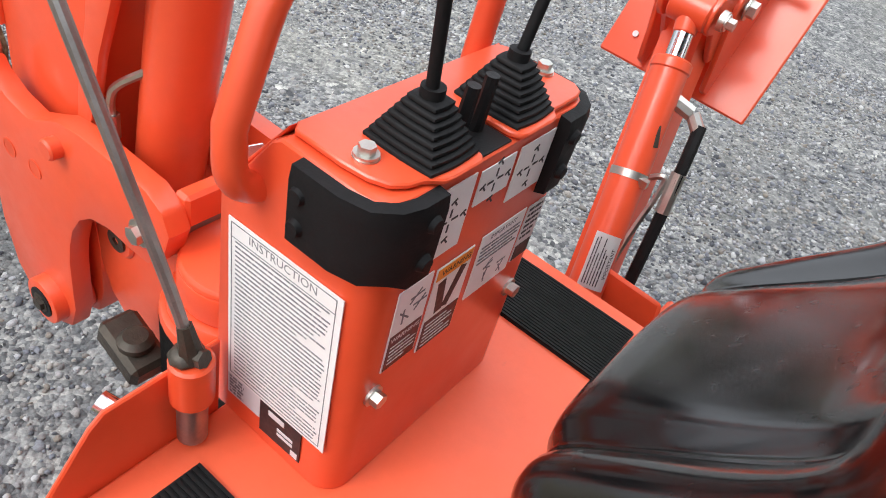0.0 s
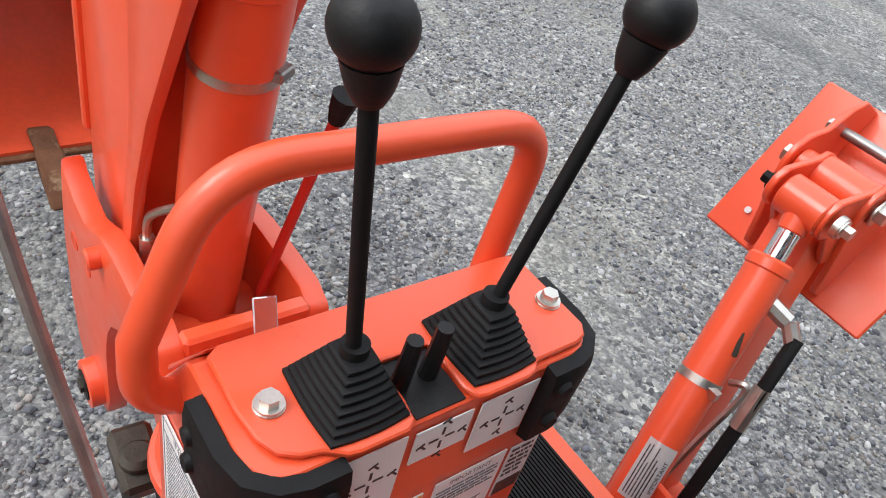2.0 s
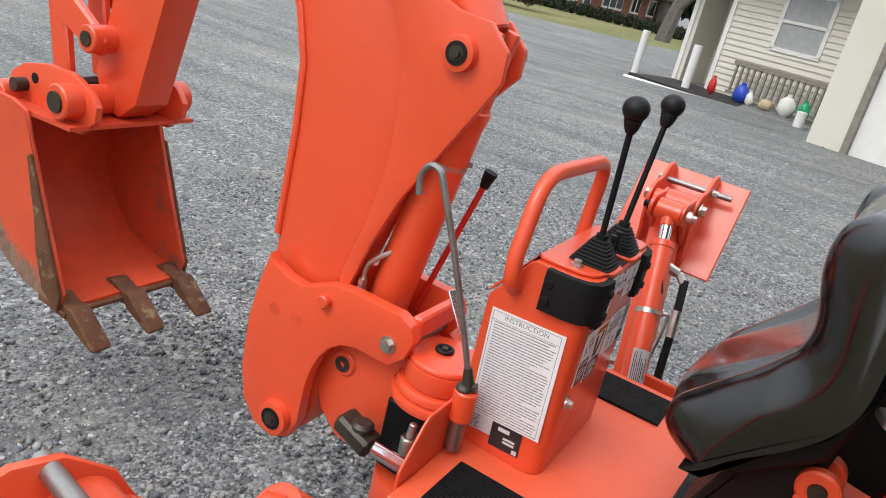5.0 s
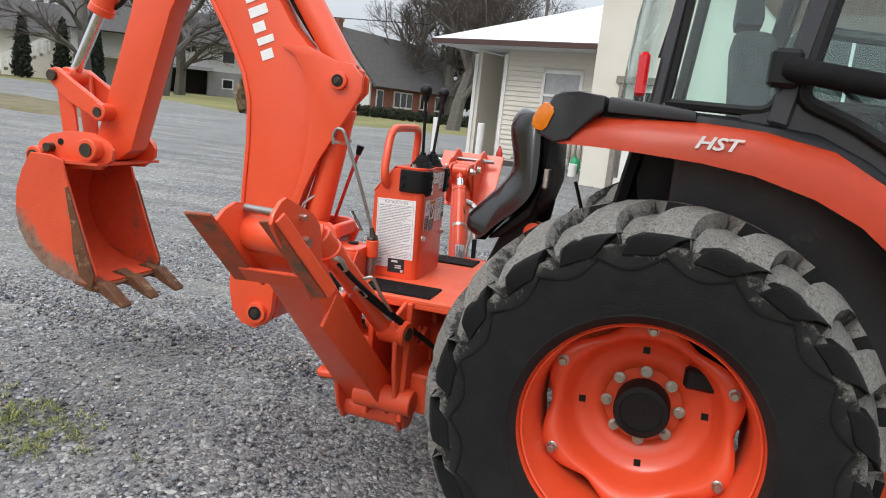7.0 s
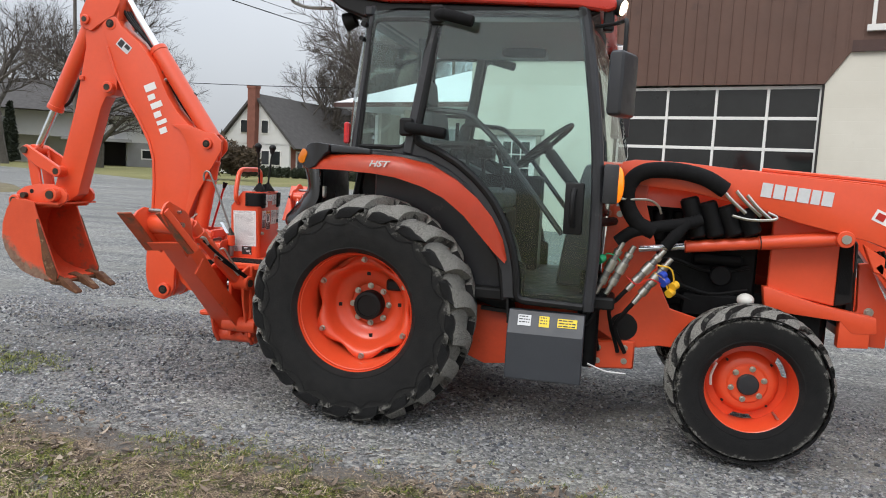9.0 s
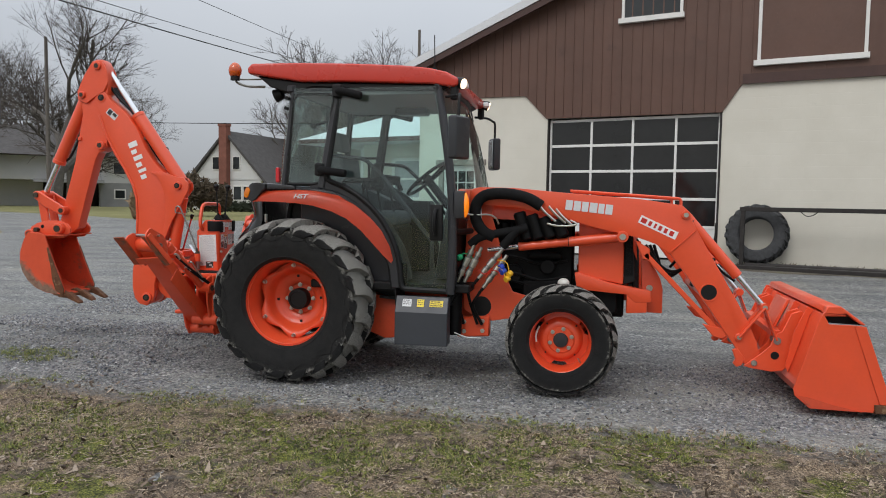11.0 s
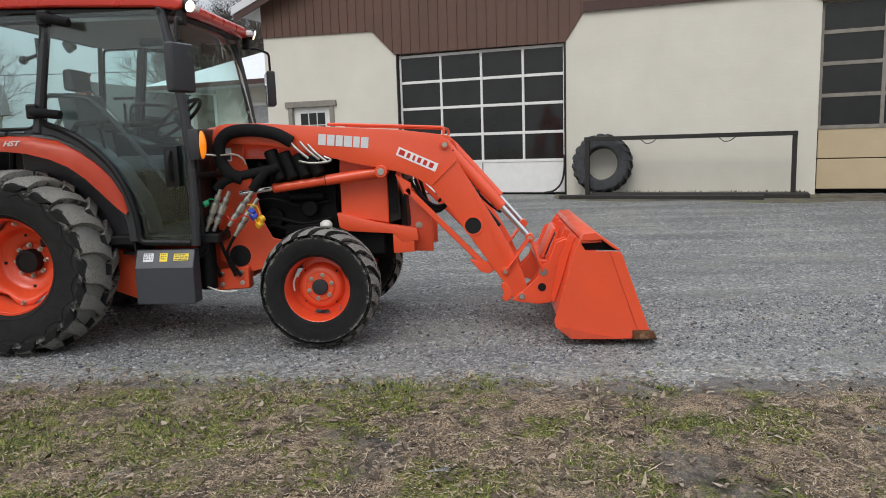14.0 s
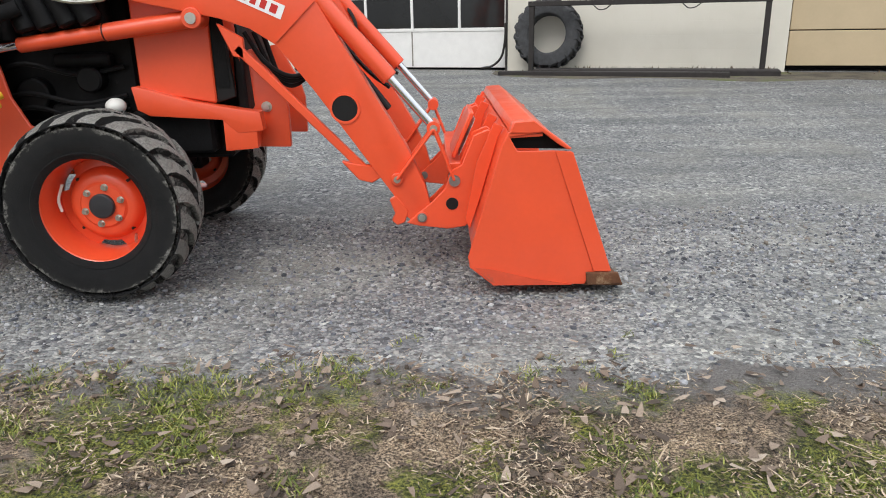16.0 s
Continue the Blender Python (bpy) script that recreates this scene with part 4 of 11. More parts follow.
for s in (-1, 1):
    yo = -0.80 if s < 0 else mirrored(-0.80)

    def yy(d):
        return yo - s * d

    def tuck(x):
        return 0.055 * (max(0.0, -0.04 - x) / 0.25) ** 1.6 + 0.045 * (max(0.0, x - 0.25) / 0.49) ** 1.4

    bm = bmn()
    strips = []
    for line, d in ((ARCH_LOW, 0.014), (ARCH_LOW, 0.0), (ARCH_MID, 0.006), (ARCH_TOP, 0.030), (ARCH_IN, 0.048), (ARCH_IN, 0.066)):
        strips.append([bm.verts.new((x, yy(d + tuck(x)), z)) for x, z in line])
    for a, b in zip(strips, strips[1:]):
        for j in range(len(a) - 1):
            bm.faces.new((a[j], a[j + 1], b[j + 1], b[j]))
    bmesh.ops.solidify(bm, geom=bm.faces[:], thickness=0.006)
    lip = part("fender_lip", bm, ORANGE, tractor, "glossy orange fender edge over the rear tyre", sharp=45)
    # charcoal fender shell between the edge and the cab
    bm = bmn()
    shell = [(-0.265, 1.345), (-0.255, 1.372), (-0.21, 1.392), (-0.10, 1.394), (0.12, 1.388), (0.30, 1.370), (0.42, 1.318), (0.54, 1.238), (0.632, 1.152), (0.702, 1.045), (0.748, 0.94), (0.778, 0.82), (0.788, 0.70)]
    strips = []
    for k, (d, dz) in enumerate(((0.050, -0.030), (0.056, -0.006), (0.070, 0.0), (0.100, 0.004))):
        strips.append([bm.verts.new((x, yy(d + tuck(x) * (1.0, 0.9, 0.4, 0.0)[k]), z + dz)) for x, z in shell])
    for a, b in zip(strips, strips[1:]):
        for j in range(len(a) - 1):
            bm.faces.new((a[j], a[j + 1], b[j + 1], b[j]))
    bmesh.ops.solidify(bm, geom=bm.faces[:], thickness=0.01)
    part("fender_shell", bm, GREY_BLACK, tractor, "charcoal plastic fender top", sharp=50)
    # inner wall that closes the cab below the door's curve
    bm = bmn()
    ya = YC + s * (GY + 0.010)
    prism(bm, [(0.12, 1.35), (0.30, 1.31), (0.42, 1.24), (0.53, 1.15), (0.62, 1.04), (0.68, 0.92), (0.72, 0.82), (0.735, 0.69), (0.805, 0.69), (0.795, 0.82), (0.77, 0.94), (0.725, 1.06), (0.655, 1.175), (0.575, 1.262), (0.475, 1.342), (0.365, 1.402), (0.25, 1.445), (0.20, 1.42), (0.12, 1.40)], ya, ya - s * 0.014)
    part("inner_fender", bm, GREY_BLACK, tractor, "charcoal panel between fender and door", bevel=0.003)
    # wheel-arch liner
    bm = bmn()
    ribbon(bm, [(-0.135, 1.325), (-0.12, 1.33), (0.05, 1.335), (0.22, 1.30), (0.42, 1.20), (0.58, 1.06), (0.70, 0.90), (0.76, 0.72), (0.77, 0.56)], yy(0.085), yy(0.335), -0.01)
    prism(bm, [(-0.10, 1.10), (-0.14, 1.33), (0.05, 1.335), (0.22, 1.30), (0.42, 1.20), (0.58, 1.06), (0.70, 0.90), (0.76, 0.72), (0.77, 0.56), (0.30, 0.70), (-0.05, 0.90)], yy(0.320), yy(0.330))
    part("wheel_arch_liner", bm, BLACK, tractor, "black wheel arch lining", sharp=40)
    bm = bmn()
    prism(bm, [(0.60, 1.10), (0.70, 0.99), (0.80, 0.875), (0.835, 0.86), (0.835, 0.70), (0.72, 0.66), (0.69, 0.86), (0.58, 1.02)], yy(0.105), yy(0.130))
    part("fender_skirt", bm, BLACK, tractor, "black lower fender panel ahead of the tyre", bevel=0.008)
    # tail pod that rounds the fender's rear corner, with its lamps
    bm = bmn()
    prism(bm, [(-0.386, 1.318), (-0.380, 1.302), (-0.325, 1.280), (-0.285, 1.294), (-0.225, 1.358), (-0.205, 1.372), (-0.202, 1.412), (-0.27, 1.418), (-0.318, 1.415), (-0.342, 1.403)], yy(0.03), yy(0.295))
    rear = [v for v in bm.verts if v.co.x < -0.25 and abs(v.co.y - yy(0.03)) < 0.001]
    for v in rear:
        v.co.y -= s * 0.05 * (-0.25 - v.co.x) / 0.13
    pod = part("tail_pod", bm, GREY_BLACK, tractor, "charcoal tail lamp pod", bevel=0.012, segments=3)
    bm = bmn()
    prism(bm, [(-0.196, 1.372), (-0.196, 1.412), (-0.05, 1.404), (0.02, 1.396), (0.02, 1.37)], yy(0.04), yy(0.295))
    part("pod_base", bm, GREY_BLACK, pod, "charcoal panel ahead of the seam", bevel=0.008, segments=2)
    bm = bmn()
    prism(bm, [(-0.394, 1.342), (-0.394, 1.322), (-0.384, 1.310), (-0.362, 1.306), (-0.350, 1.316), (-0.333, 1.358), (-0.336, 1.371), (-0.350, 1.382), (-0.366, 1.384), (-0.380, 1.368)], yy(0.025), yy(0.205))
    for v in bm.verts:
        if abs(v.co.y - yy(0.025)) < 0.001:
            v.co.y -= s * 0.05 * (-0.25 - v.co.x) / 0.13
    part("turn_lamp", bm, AMBER, pod, "large amber turn lamp", bevel=0.006, segments=2)
    bm = bmn()
    prism(bm, [(-0.378, 1.340), (-0.362, 1.332), (-0.322, 1.374), (-0.316, 1.398), (-0.330, 1.403), (-0.344, 1.398)], yy(0.210), yy(0.301))
    part("tail_lamp", bm, RED_LENS, pod, "red tail lamp", bevel=0.006, segments=2)
    bm = bmn()
    text_mesh(bm, "HST", 0.043, plane_frame((0.075, yo - 0.002 * s, 1.322), (1 * -s, 0, 0.0), (0.22 * -s, -0.2 * s, 1)) @ Matrix.Diagonal((1.3, 1, 1, 1)), 0.0012, 0.35, 0.0010)
    part("letters", bm, SILVER_PRINT, lip, "silver letters on the fender")

# number plate lamp and white block beneath the far fender
bm = bmn()
box(bm, (-0.28, mirrored(-0.70), 1.20), (0.02, 0.02, 0.16))
part("bracket", bm, ZINC, tractor)

# ---- mirrors, lamps, beacon, aerial ----
for s in (-1, 1):
    mir = new("mirror")
    mir.parent = tractor
    tagged(mir, "black side mirror on a bent arm")
    bm = bmn()
    tube(bm, rounded([(1.10, YC + s * (GY - 0.02), 2.02), (1.20, YC + s * (GY + 0.06), 2.02), (1.24, YC + s * (GY + 0.24), 2.00), (1.24, YC + s * (GY + 0.25), 1.86)], 0.03, 4), 0.010, 8, straight=True)
    part("mirror_arm", bm, BLACK, mir)
    turn = Matrix.Translation((1.24, YC + s * (GY + 0.235), 1.72)) @ Matrix.Rotation(radians(22 * s), 4, "Z")
    bm = bmn()
    box(bm, (0, 0, 0), (0.07, 0.18, 0.28))
    bm.transform(turn)
    part("mirror_housing", bm, GREY_BLACK, mir, bevel=0.024, segments=3)
    bm = bmn()
    box(bm, (-0.036, 0, 0), (0.004, 0.14, 0.24))
    bm.transform(turn)
    part("mirror_glass", bm, MIRROR, mir, bevel=0.001)
    lamp = new("work_lamp")
    lamp.parent = tractor
    tagged(lamp, "lit work lamp under the roof visor")
    bm = bmn()
    rod(bm, (1.165, YC + s * 0.60, 2.125), (1.215, YC + s * 0.615, 2.11), 0.034, 0.042, 20)
    part("lamp_shell", bm, BLACK, lamp)
    bm = bmn()
    rod(bm, (1.214, YC + s * 0.615, 2.1105), (1.224, YC + s * 0.618, 2.1065), 0.036, 0.032, 20)
    part("lamp_glass", bm, LAMP_LIT, lamp, "glowing lamp glass")
    bm = bmn()
    span(bm, (1.13, YC + s * 0.58, 2.00), (1.18, YC + s * 0.64, 2.10))
    part("lamp_bracket", bm, BLACK, lamp, bevel=0.008)
    bm = bmn()
    span(bm, (1.185, YC + s * 0.50, 2.09), (1.235, YC + s * 0.57, 2.13))
    part("marker_lamp", bm, LABEL_GREY, tractor, bevel=0.008)
    # front turn lamp on the cab's corner
    bm = bmn()
    span(bm, (1.185, YC + s * (GY - 0.02), 1.19), (1.255, YC + s * (GY + 0.085), 1.375))
    part("lamp_housing", bm, GREY_BLACK, tractor, "charcoal lamp housing", bevel=0.012, segments=2)
    bm = bmn()
    ball(bm, (1.256, YC + s * (GY + 0.042), 1.280), 0.038, 20, (0.72, 0.92, 2.25))
    part("turn_lamp", bm, AMBER_LIT, tractor, "lit amber turn lamp")
bm = bmn()
tube(bm, [(-0.27, YC - 0.56, 2.12), (-0.40, YC - 0.57, 2.125), (-0.48, YC - 0.575, 2.15), (-0.50, YC - 0.575, 2.18)], 0.009, 6)
tube(bm, [(-0.30, YC - 0.56, 2.175), (-0.42, YC - 0.57, 2.175), (-0.49, YC - 0.575, 2.175)], 0.006, 6)
beacon_arm = part("beacon_arm", bm, STEEL, tractor)
bm = bmn()
lathe_m = Matrix.Translation((-0.50, YC - 0.575, 2.235))
ball(bm, (-0.50, YC - 0.575, 2.24), 0.052, 18, (0.92, 0.92, 1.15))
part("beacon", bm, lens_material("beacon_lens", (0.62, 0.09, 0.01), None), tractor, "amber warning beacon")
bm = bmn()
rod(bm, (-0.50, YC - 0.575, 2.17), (-0.50, YC - 0.575, 2.20), 0.034)
part("beacon_base", bm, BLACK, tractor)
bm = bmn()
rod(bm, (1.00, YC - 0.55, 2.20), (0.995, YC - 0.55, 2.46), 0.0035, seg=6)
rod(bm, (1.00, YC - 0.55, 2.19), (1.00, YC - 0.55, 2.235), 0.012)
part("aerial", bm, BLACK, tractor, "thin black radio aerial")
for s in (-1, 1):
    bm = bmn()
    rod(bm, (-0.16, YC + s * 0.5, 2.08), (-0.215, YC + s * 0.5, 2.06), 0.04, 0.05)
    box(bm, (-0.15, YC + s * 0.5, 2.12), (0.04, 0.03, 0.08))
    part("rear_work_lamp", bm, BLACK, tractor)

# ---- grey step box under the door ----
bm = bmn()
prism(bm, [(0, 0.0), (0.062, 0.005), (0.115, -0.105), (0.118, -0.335), (0.0, -0.335)], 0.77, 1.145)
bm.transform(Matrix.Translation((0, -0.655, 0.632)) @ Matrix(((0, 1, 0, 0), (-1, 0, 0, 0), (0, 0, 1, 0), (0, 0, 0, 1))))
step = part("step_box", bm, BOX_GREY, tractor, "dark grey steel box with warning labels under the door", bevel=0.004, segments=1, sharp=14)
f = plane_frame((0.77, -0.720, 0.632), (1, 0, 0), (0, 0.43, 0.9))
for x0, x1, y0, y1, mat in ((0.05, 0.115, -0.075, -0.02, LABEL_GREY), (0.155, 0.205, -0.075, -0.02, LABEL_YELLOW), (0.245, 0.34, -0.07, -0.025, LABEL_YELLOW)):
    bm = bmn()
    sticker(bm, f, x0, x1, y0, y1, 0.0026)
    lab = part("label", bm, mat, step, "warning label")
    bm = bmn()
    text_rows(bm, f, x0 + 0.006, x1 - 0.006, y0 + 0.008, y1 - 0.006, 0.014, 0.006, random.Random(3), 0.0036, 0.4)
    part("label_print", bm, INK_BLACK, lab)
bm = bmn()
bar(bm, (0.60, -0.60, 0.66), (0.78, -0.60, 0.655), 0.02, 0.025)
bar(bm, (0.60, -0.56, 0.60), (0.78, -0.56, 0.59), 0.02, 0.02)
tube(bm, [(0.72, -0.62, 0.66), (0.75, -0.63, 0.69), (0.755, -0.63, 0.75)], 0.006, 6)
part("step_bracket", bm, BLACK, tractor)

# ---- the front loader ----
loader = thing("front_loader", (2.3, YC, 0), "orange front-end loader with its bucket lowered to the gravel", "loader")
ARM = [(1.255, 1.335), (1.27, 1.395), (1.33, 1.408), (1.56, 1.405), (1.95, 1.372), (2.43, 1.338), (2.70, 1.300), (2.742, 1.262), (2.755, 1.22), (2.805, 1.125), (3.135, 0.556), (3.205, 0.40), (3.232, 0.29), (3.21, 0.238), (3.16, 0.225),
       (3.125, 0.262), (3.090, 0.330), (2.772, 0.790), (2.632, 0.972), (2.535, 1.035), (2.42, 1.075), (2.27, 1.108), (2.10, 1.145), (1.92, 1.200), (1.60, 1.265), (1.36, 1.285)]
for s in (-1, 1):
    ya = -0.535 if s < 0 else mirrored(-0.535)

    def iy(d):
        return ya - s * d

    bm = bmn()
    prism(bm, ARM, iy(0), iy(0.085))
    arm = part("loader_arm", bm, ORANGE, loader, "orange box-section loader arm bent at the knee", bevel=0.005, segments=2)
    # weld seam across the knee and bosses
    bm = bmn()
    bar(bm, (2.795, iy(-0.002), 1.135), (2.635, iy(-0.002), 0.985), 0.006, 0.012, (0, 1, 0))
    part("weld_seam", bm, ORANGE_WORN, arm)
    bm = bmn()
    disc_ring(bm, (2.89, 0, 0.720), 0.052, 0.062, iy(-0.006), iy(0.02), 32)
    part("cross_tube_rim", bm, ORANGE, arm)
    bm = bmn()
    rod(bm, (2.89, iy(-0.002), 0.720), (2.89, iy(0.004), 0.720), 0.053, seg=32)
    part("cross_tube_hole", bm, BLACK, arm, "dark open end of the cross tube")
    for x, z, r in ((2.725, 1.236, 0.030), (2.315, 1.079, 0.040), (3.091, 0.424, 0.026), (3.191, 0.258, 0.026), (1.335, 1.33, 0.03)):
        bm = bmn()
        rod(bm, (x, iy(-0.016), z), (x, iy(0.10), z), r, seg=20)
        boss = part("pin_boss", bm, ORANGE, arm, bevel=0.003)
        bm = bmn()
        rod(bm, (x, iy(-0.024), z), (x, iy(-0.014), z), r * 0.55, seg=12)
        part("pin_end", bm, ZINC, boss, "zinc pin end")
    # brace under the arm
    bm = bmn()
    bar(bm, (2.47, iy(0.03), 0.965), (2.965, iy(0.03), 0.452), 0.03, 0.035)
    prism(bm, [(2.86, 0.50), (2.94, 0.485), (3.02, 0.475), (3.045, 0.44), (2.985, 0.405), (2.93, 0.42)], iy(0.012), iy(0.05))
    prism(bm, [(2.40, 1.06), (2.50, 1.0), (2.50, 0.92), (2.455, 0.93)], iy(0.015), iy(0.045))
    part("arm_brace", bm, ORANGE, loader, "slim orange brace under the arm", bevel=0.004)
    bm = bmn()
    prism(bm, [(3.055, 0.335), (3.085, 0.352), (3.135, 0.285), (3.118, 0.235), (3.085, 0.222), (3.062, 0.245), (3.078, 0.275)], iy(-0.004), iy(0.030))
    part("stop_lug", bm, ORANGE, arm, bevel=0.004)
    # lift cylinder
    bm = bmn()
    rod(bm, (1.60, iy(0.05), 0.988), (1.945, iy(0.05), 1.031), 0.031, seg=20)
    rod(bm, (1.94, iy(0.05), 1.030), (2.29, iy(0.05), 1.075), 0.035, seg=20)
    cyl = part("lift_cylinder", bm, ORANGE, loader, "orange lift cylinder", bevel=0.004)
    bm = bmn()
    rod(bm, (1.38, iy(0.05), 0.960), (1.605, iy(0.05), 0.989), 0.018, seg=16)
    part("lift_rod", bm, CHROME, cyl, "chrome cylinder rod")
    bm = bmn()
    rod(bm, (1.948, iy(0.05), 1.0315), (1.953, iy(0.05), 1.032), 0.0365, seg=20)
    part("hose_band", bm, BLACK, cyl)
    # bucket cylinder along the front of the arm
    bm = bmn()
    rod(bm, (2.722, iy(0.04), 1.237), (3.075, iy(0.04), 0.832), 0.036, seg=20)
    cyl = part("bucket_cylinder", bm, ORANGE, loader, "orange bucket cylinder along the arm", bevel=0.004)
    bm = bmn()
    rod(bm, (3.07, iy(0.04), 0.838), (3.235, iy(0.04), 0.646), 0.019, seg=16)
    part("bucket_rod", bm, CHROME, cyl, "chrome cylinder rod")
    bm = bmn()
    rod(bm, (3.247, iy(-0.01), 0.631), (3.247, iy(0.12), 0.631), 0.028, seg=16)
    part("rod_eye", bm, ORANGE, cyl)
    bm = bmn()
    rod(bm, (3.247, iy(-0.018), 0.631), (3.247, iy(-0.008), 0.631), 0.016, seg=12)
    part("pin_end", bm, ZINC, cyl)
    for line in ([(2.77, iy(0.01), 1.20), (2.86, iy(0.10), 1.06), (2.88, iy(0.12), 0.98), (2.98, iy(0.11), 0.86), (3.07, iy(0.10), 0.79)], [(2.80, iy(0.02), 1.16), (2.84, iy(0.13), 0.96), (2.95, iy(0.16), 0.93)]):
        bm = bmn()
        tube(bm, line, 0.009, 6)
        part("cylinder_hose", bm, HOSE, loader, "thin black hose on the arm")
    # bell-crank links
    for d in (-0.004, 0.082):
        bm = bmn()
        bar(bm, (3.091, iy(d), 0.424), (3.247, iy(d), 0.631), 0.012, 0.052, (0, 1, 0))
        part("tilt_link", bm, ORANGE, loader, "orange tilt link", bevel=0.004)
    for d in (0.0, 0.07):
        bm = bmn()
        bar(bm, (3.247, iy(d), 0.631), (3.330, iy(d), 0.414), 0.012, 0.050, (0, 1, 0))
        part("tilt_link", bm, ORANGE, loader, "orange tilt link", bevel=0.004)
    # coupler plate on the bucket's back
    for d in (-0.012, 0.09):
        bm = bmn()
        prism(bm, [(3.125, 0.235), (3.17, 0.222), (3.30, 0.205), (3.375, 0.215), (3.40, 0.25), (3.43, 0.36), (3.50, 0.60), (3.47, 0.625), (3.41, 0.60), (3.36, 0.48), (3.315, 0.455), (3.29, 0.38), (3.24, 0.33)], iy(d), iy(d + 0.012))
        plate = part("coupler_plate", bm, ORANGE, loader, "orange bucket coupler plate", bevel=0.004)
    for x, z, r in ((3.330, 0.414, 0.024), (3.191, 0.258, 0.02)):
        bm = bmn()
        rod(bm, (x, iy(-0.02), z), (x, iy(0.11), z), r, seg=16)
        part("coupler_pin", bm, STEEL, plate)
    bm = bmn()
    rod(bm, (3.319, iy(-0.016), 0.316), (3.319, iy(-0.008), 0.316), 0.026, seg=20)
    part("coupler_hole", bm, BLACK, plate)
    # mounting tower beside the engine
    bm = bmn()
    prism(bm, [(1.235, 1.385), (1.42, 1.385), (1.40, 1.20), (1.46, 1.00), (1.50, 0.78), (1.56, 0.66), (1.78, 0.60), (1.78, 0.45), (1.52, 0.46), (1.42, 0.44), (1.33, 0.44), (1.20, 0.52), (1.205, 0.90)], iy(0.095), iy(0.115))
    tower = part("mount_tower", bm, ORANGE, loader, "orange loader mounting plate", bevel=0.004)
    bm = bmn()
    rod(bm, (1.335, iy(0.09), 0.545), (1.335, iy(0.096), 0.545), 0.072, seg=28)
    part("tower_hole", bm, BLACK, tower, "large round hole in the plate")
    bm = bmn()
    prism(bm, [(1.165, 0.46), (1.40, 0.48), (1.40, 0.33), (1.165, 0.315)], iy(0.06), iy(0.14))
    part("tower_foot", bm, ORANGE, tower, bevel=0.008)
    for x, z, d, r in ((1.215, 0.43, 0.058, 0.011), (1.215, 0.36, 0.058, 0.011), (1.35, 0.44, 0.058, 0.011), (1.35, 0.37, 0.058, 0.011), (1.715, 0.56, 0.093, 0.010), (1.755, 0.56, 0.093, 0.010), (1.715, 0.52, 0.093, 0.010), (1.755, 0.52, 0.093, 0.010), (1.715, 0.48, 0.093, 0.010), (1.755, 0.48, 0.093, 0.010), (1.275, 1.13, 0.093, 0.012)):
        bm = bmn()
        bolt(bm, (x, iy(d), z), (0, s, 0), r, 0.009)
        part("tower_bolt", bm, ZINC, tower, "zinc bolt")
    bm = bmn()
    sticker(bm, plane_frame((1.255, iy(0.0935), 1.17), (1, 0, 0), (0, 0, 1)), 0, 0.07, 0, 0.085, 0.0)
    part("tower_label", bm, LABEL_GREY, tower, "small pale instruction plate")
    bm = bmn()
    sticker(bm, plane_frame((1.255, iy(0.092), 1.17), (1, 0, 0), (0, 0, 1)), 0.008, 0.062, 0.01, 0.05, 0.0)
    part("label_print", bm, INK_BLACK, tower)
    # brand and model marks on the arm as plain shapes
    if s < 0:
        bm = bmn()
        fr = plane_frame((1.925, iy(0.0), 1.292), (1, 0, -0.10), (0.1, 0, 1))
        x = 0.0
        for w in (0.056, 0.056, 0.052, 0.060, 0.048, 0.056):
            sticker(bm, fr, x, x + w - 0.008, -0.033, 0.035, 0.003)
            x += w
        part("brand_mark", bm, LABEL_GREY, arm, "pale grey blocks of a maker's mark")
        bm = bmn()
        fr = plane_frame((2.425, iy(0.0), 1.205), (1, 0, -0.46), (0.46, 0, 1))
        sticker(bm, fr, 0.0, 0.27, -0.027, 0.028, 0.002)
        mark = part("model_plate", bm, WHITE, arm, "white model plate with red shapes")
        bm = bmn()
        for x, w in ((0.012, 0.045), (0.066, 0.028), (0.106, 0.022), (0.138, 0.030), (0.178, 0.030), (0.218, 0.035)):
            sticker(bm, fr, x, x + w - 0.007, -0.016, 0.017, 0.0034)
        part("plate_print", bm, RED_ROD, mark)
# cross tube and guard
bm = bmn()
rod(bm, (2.89, -0.46, 0.72), (2.89, mirrored(-0.46), 0.72), 0.055, seg=24)
part("cross_tube", bm, ORANGE, loader, "round cross tube between the arms")
bm = bmn()
tube(bm, rounded([(2.71, YC - 0.30, 1.30), (2.71, YC - 0.30, 1.345), (2.35, YC - 0.30, 1.368), (1.95, YC - 0.30, 1.39)], 0.02, 3), 0.010, 6, straight=True)
tube(bm, rounded([(2.71, YC + 0.30, 1.30), (2.71, YC + 0.30, 1.345), (2.35, YC + 0.30, 1.368), (1.95, YC + 0.30, 1.39)], 0.02, 3), 0.010, 6, straight=True)
tube(bm, [(2.70, YC - 0.30, 1.344), (2.70, YC + 0.30, 1.344)], 0.010, 6, 1)
part("grille_guard", bm, ORANGE, loader, "thin orange guard rail above the hood")
for i in range(4):
    bm = bmn()
    tube(bm, [(2.80, YC - 0.33 + 0.02 * i, 0.74), (2.83, YC - 0.30 + 0.02 * i, 0.86 + 0.02 * i), (2.74, YC - 0.26, 0.95), (2.66, YC - 0.22, 0.86)], 0.010, 6)
    part("cross_hose", bm, HOSE, loader, "looped hydraulic hose between the arms")
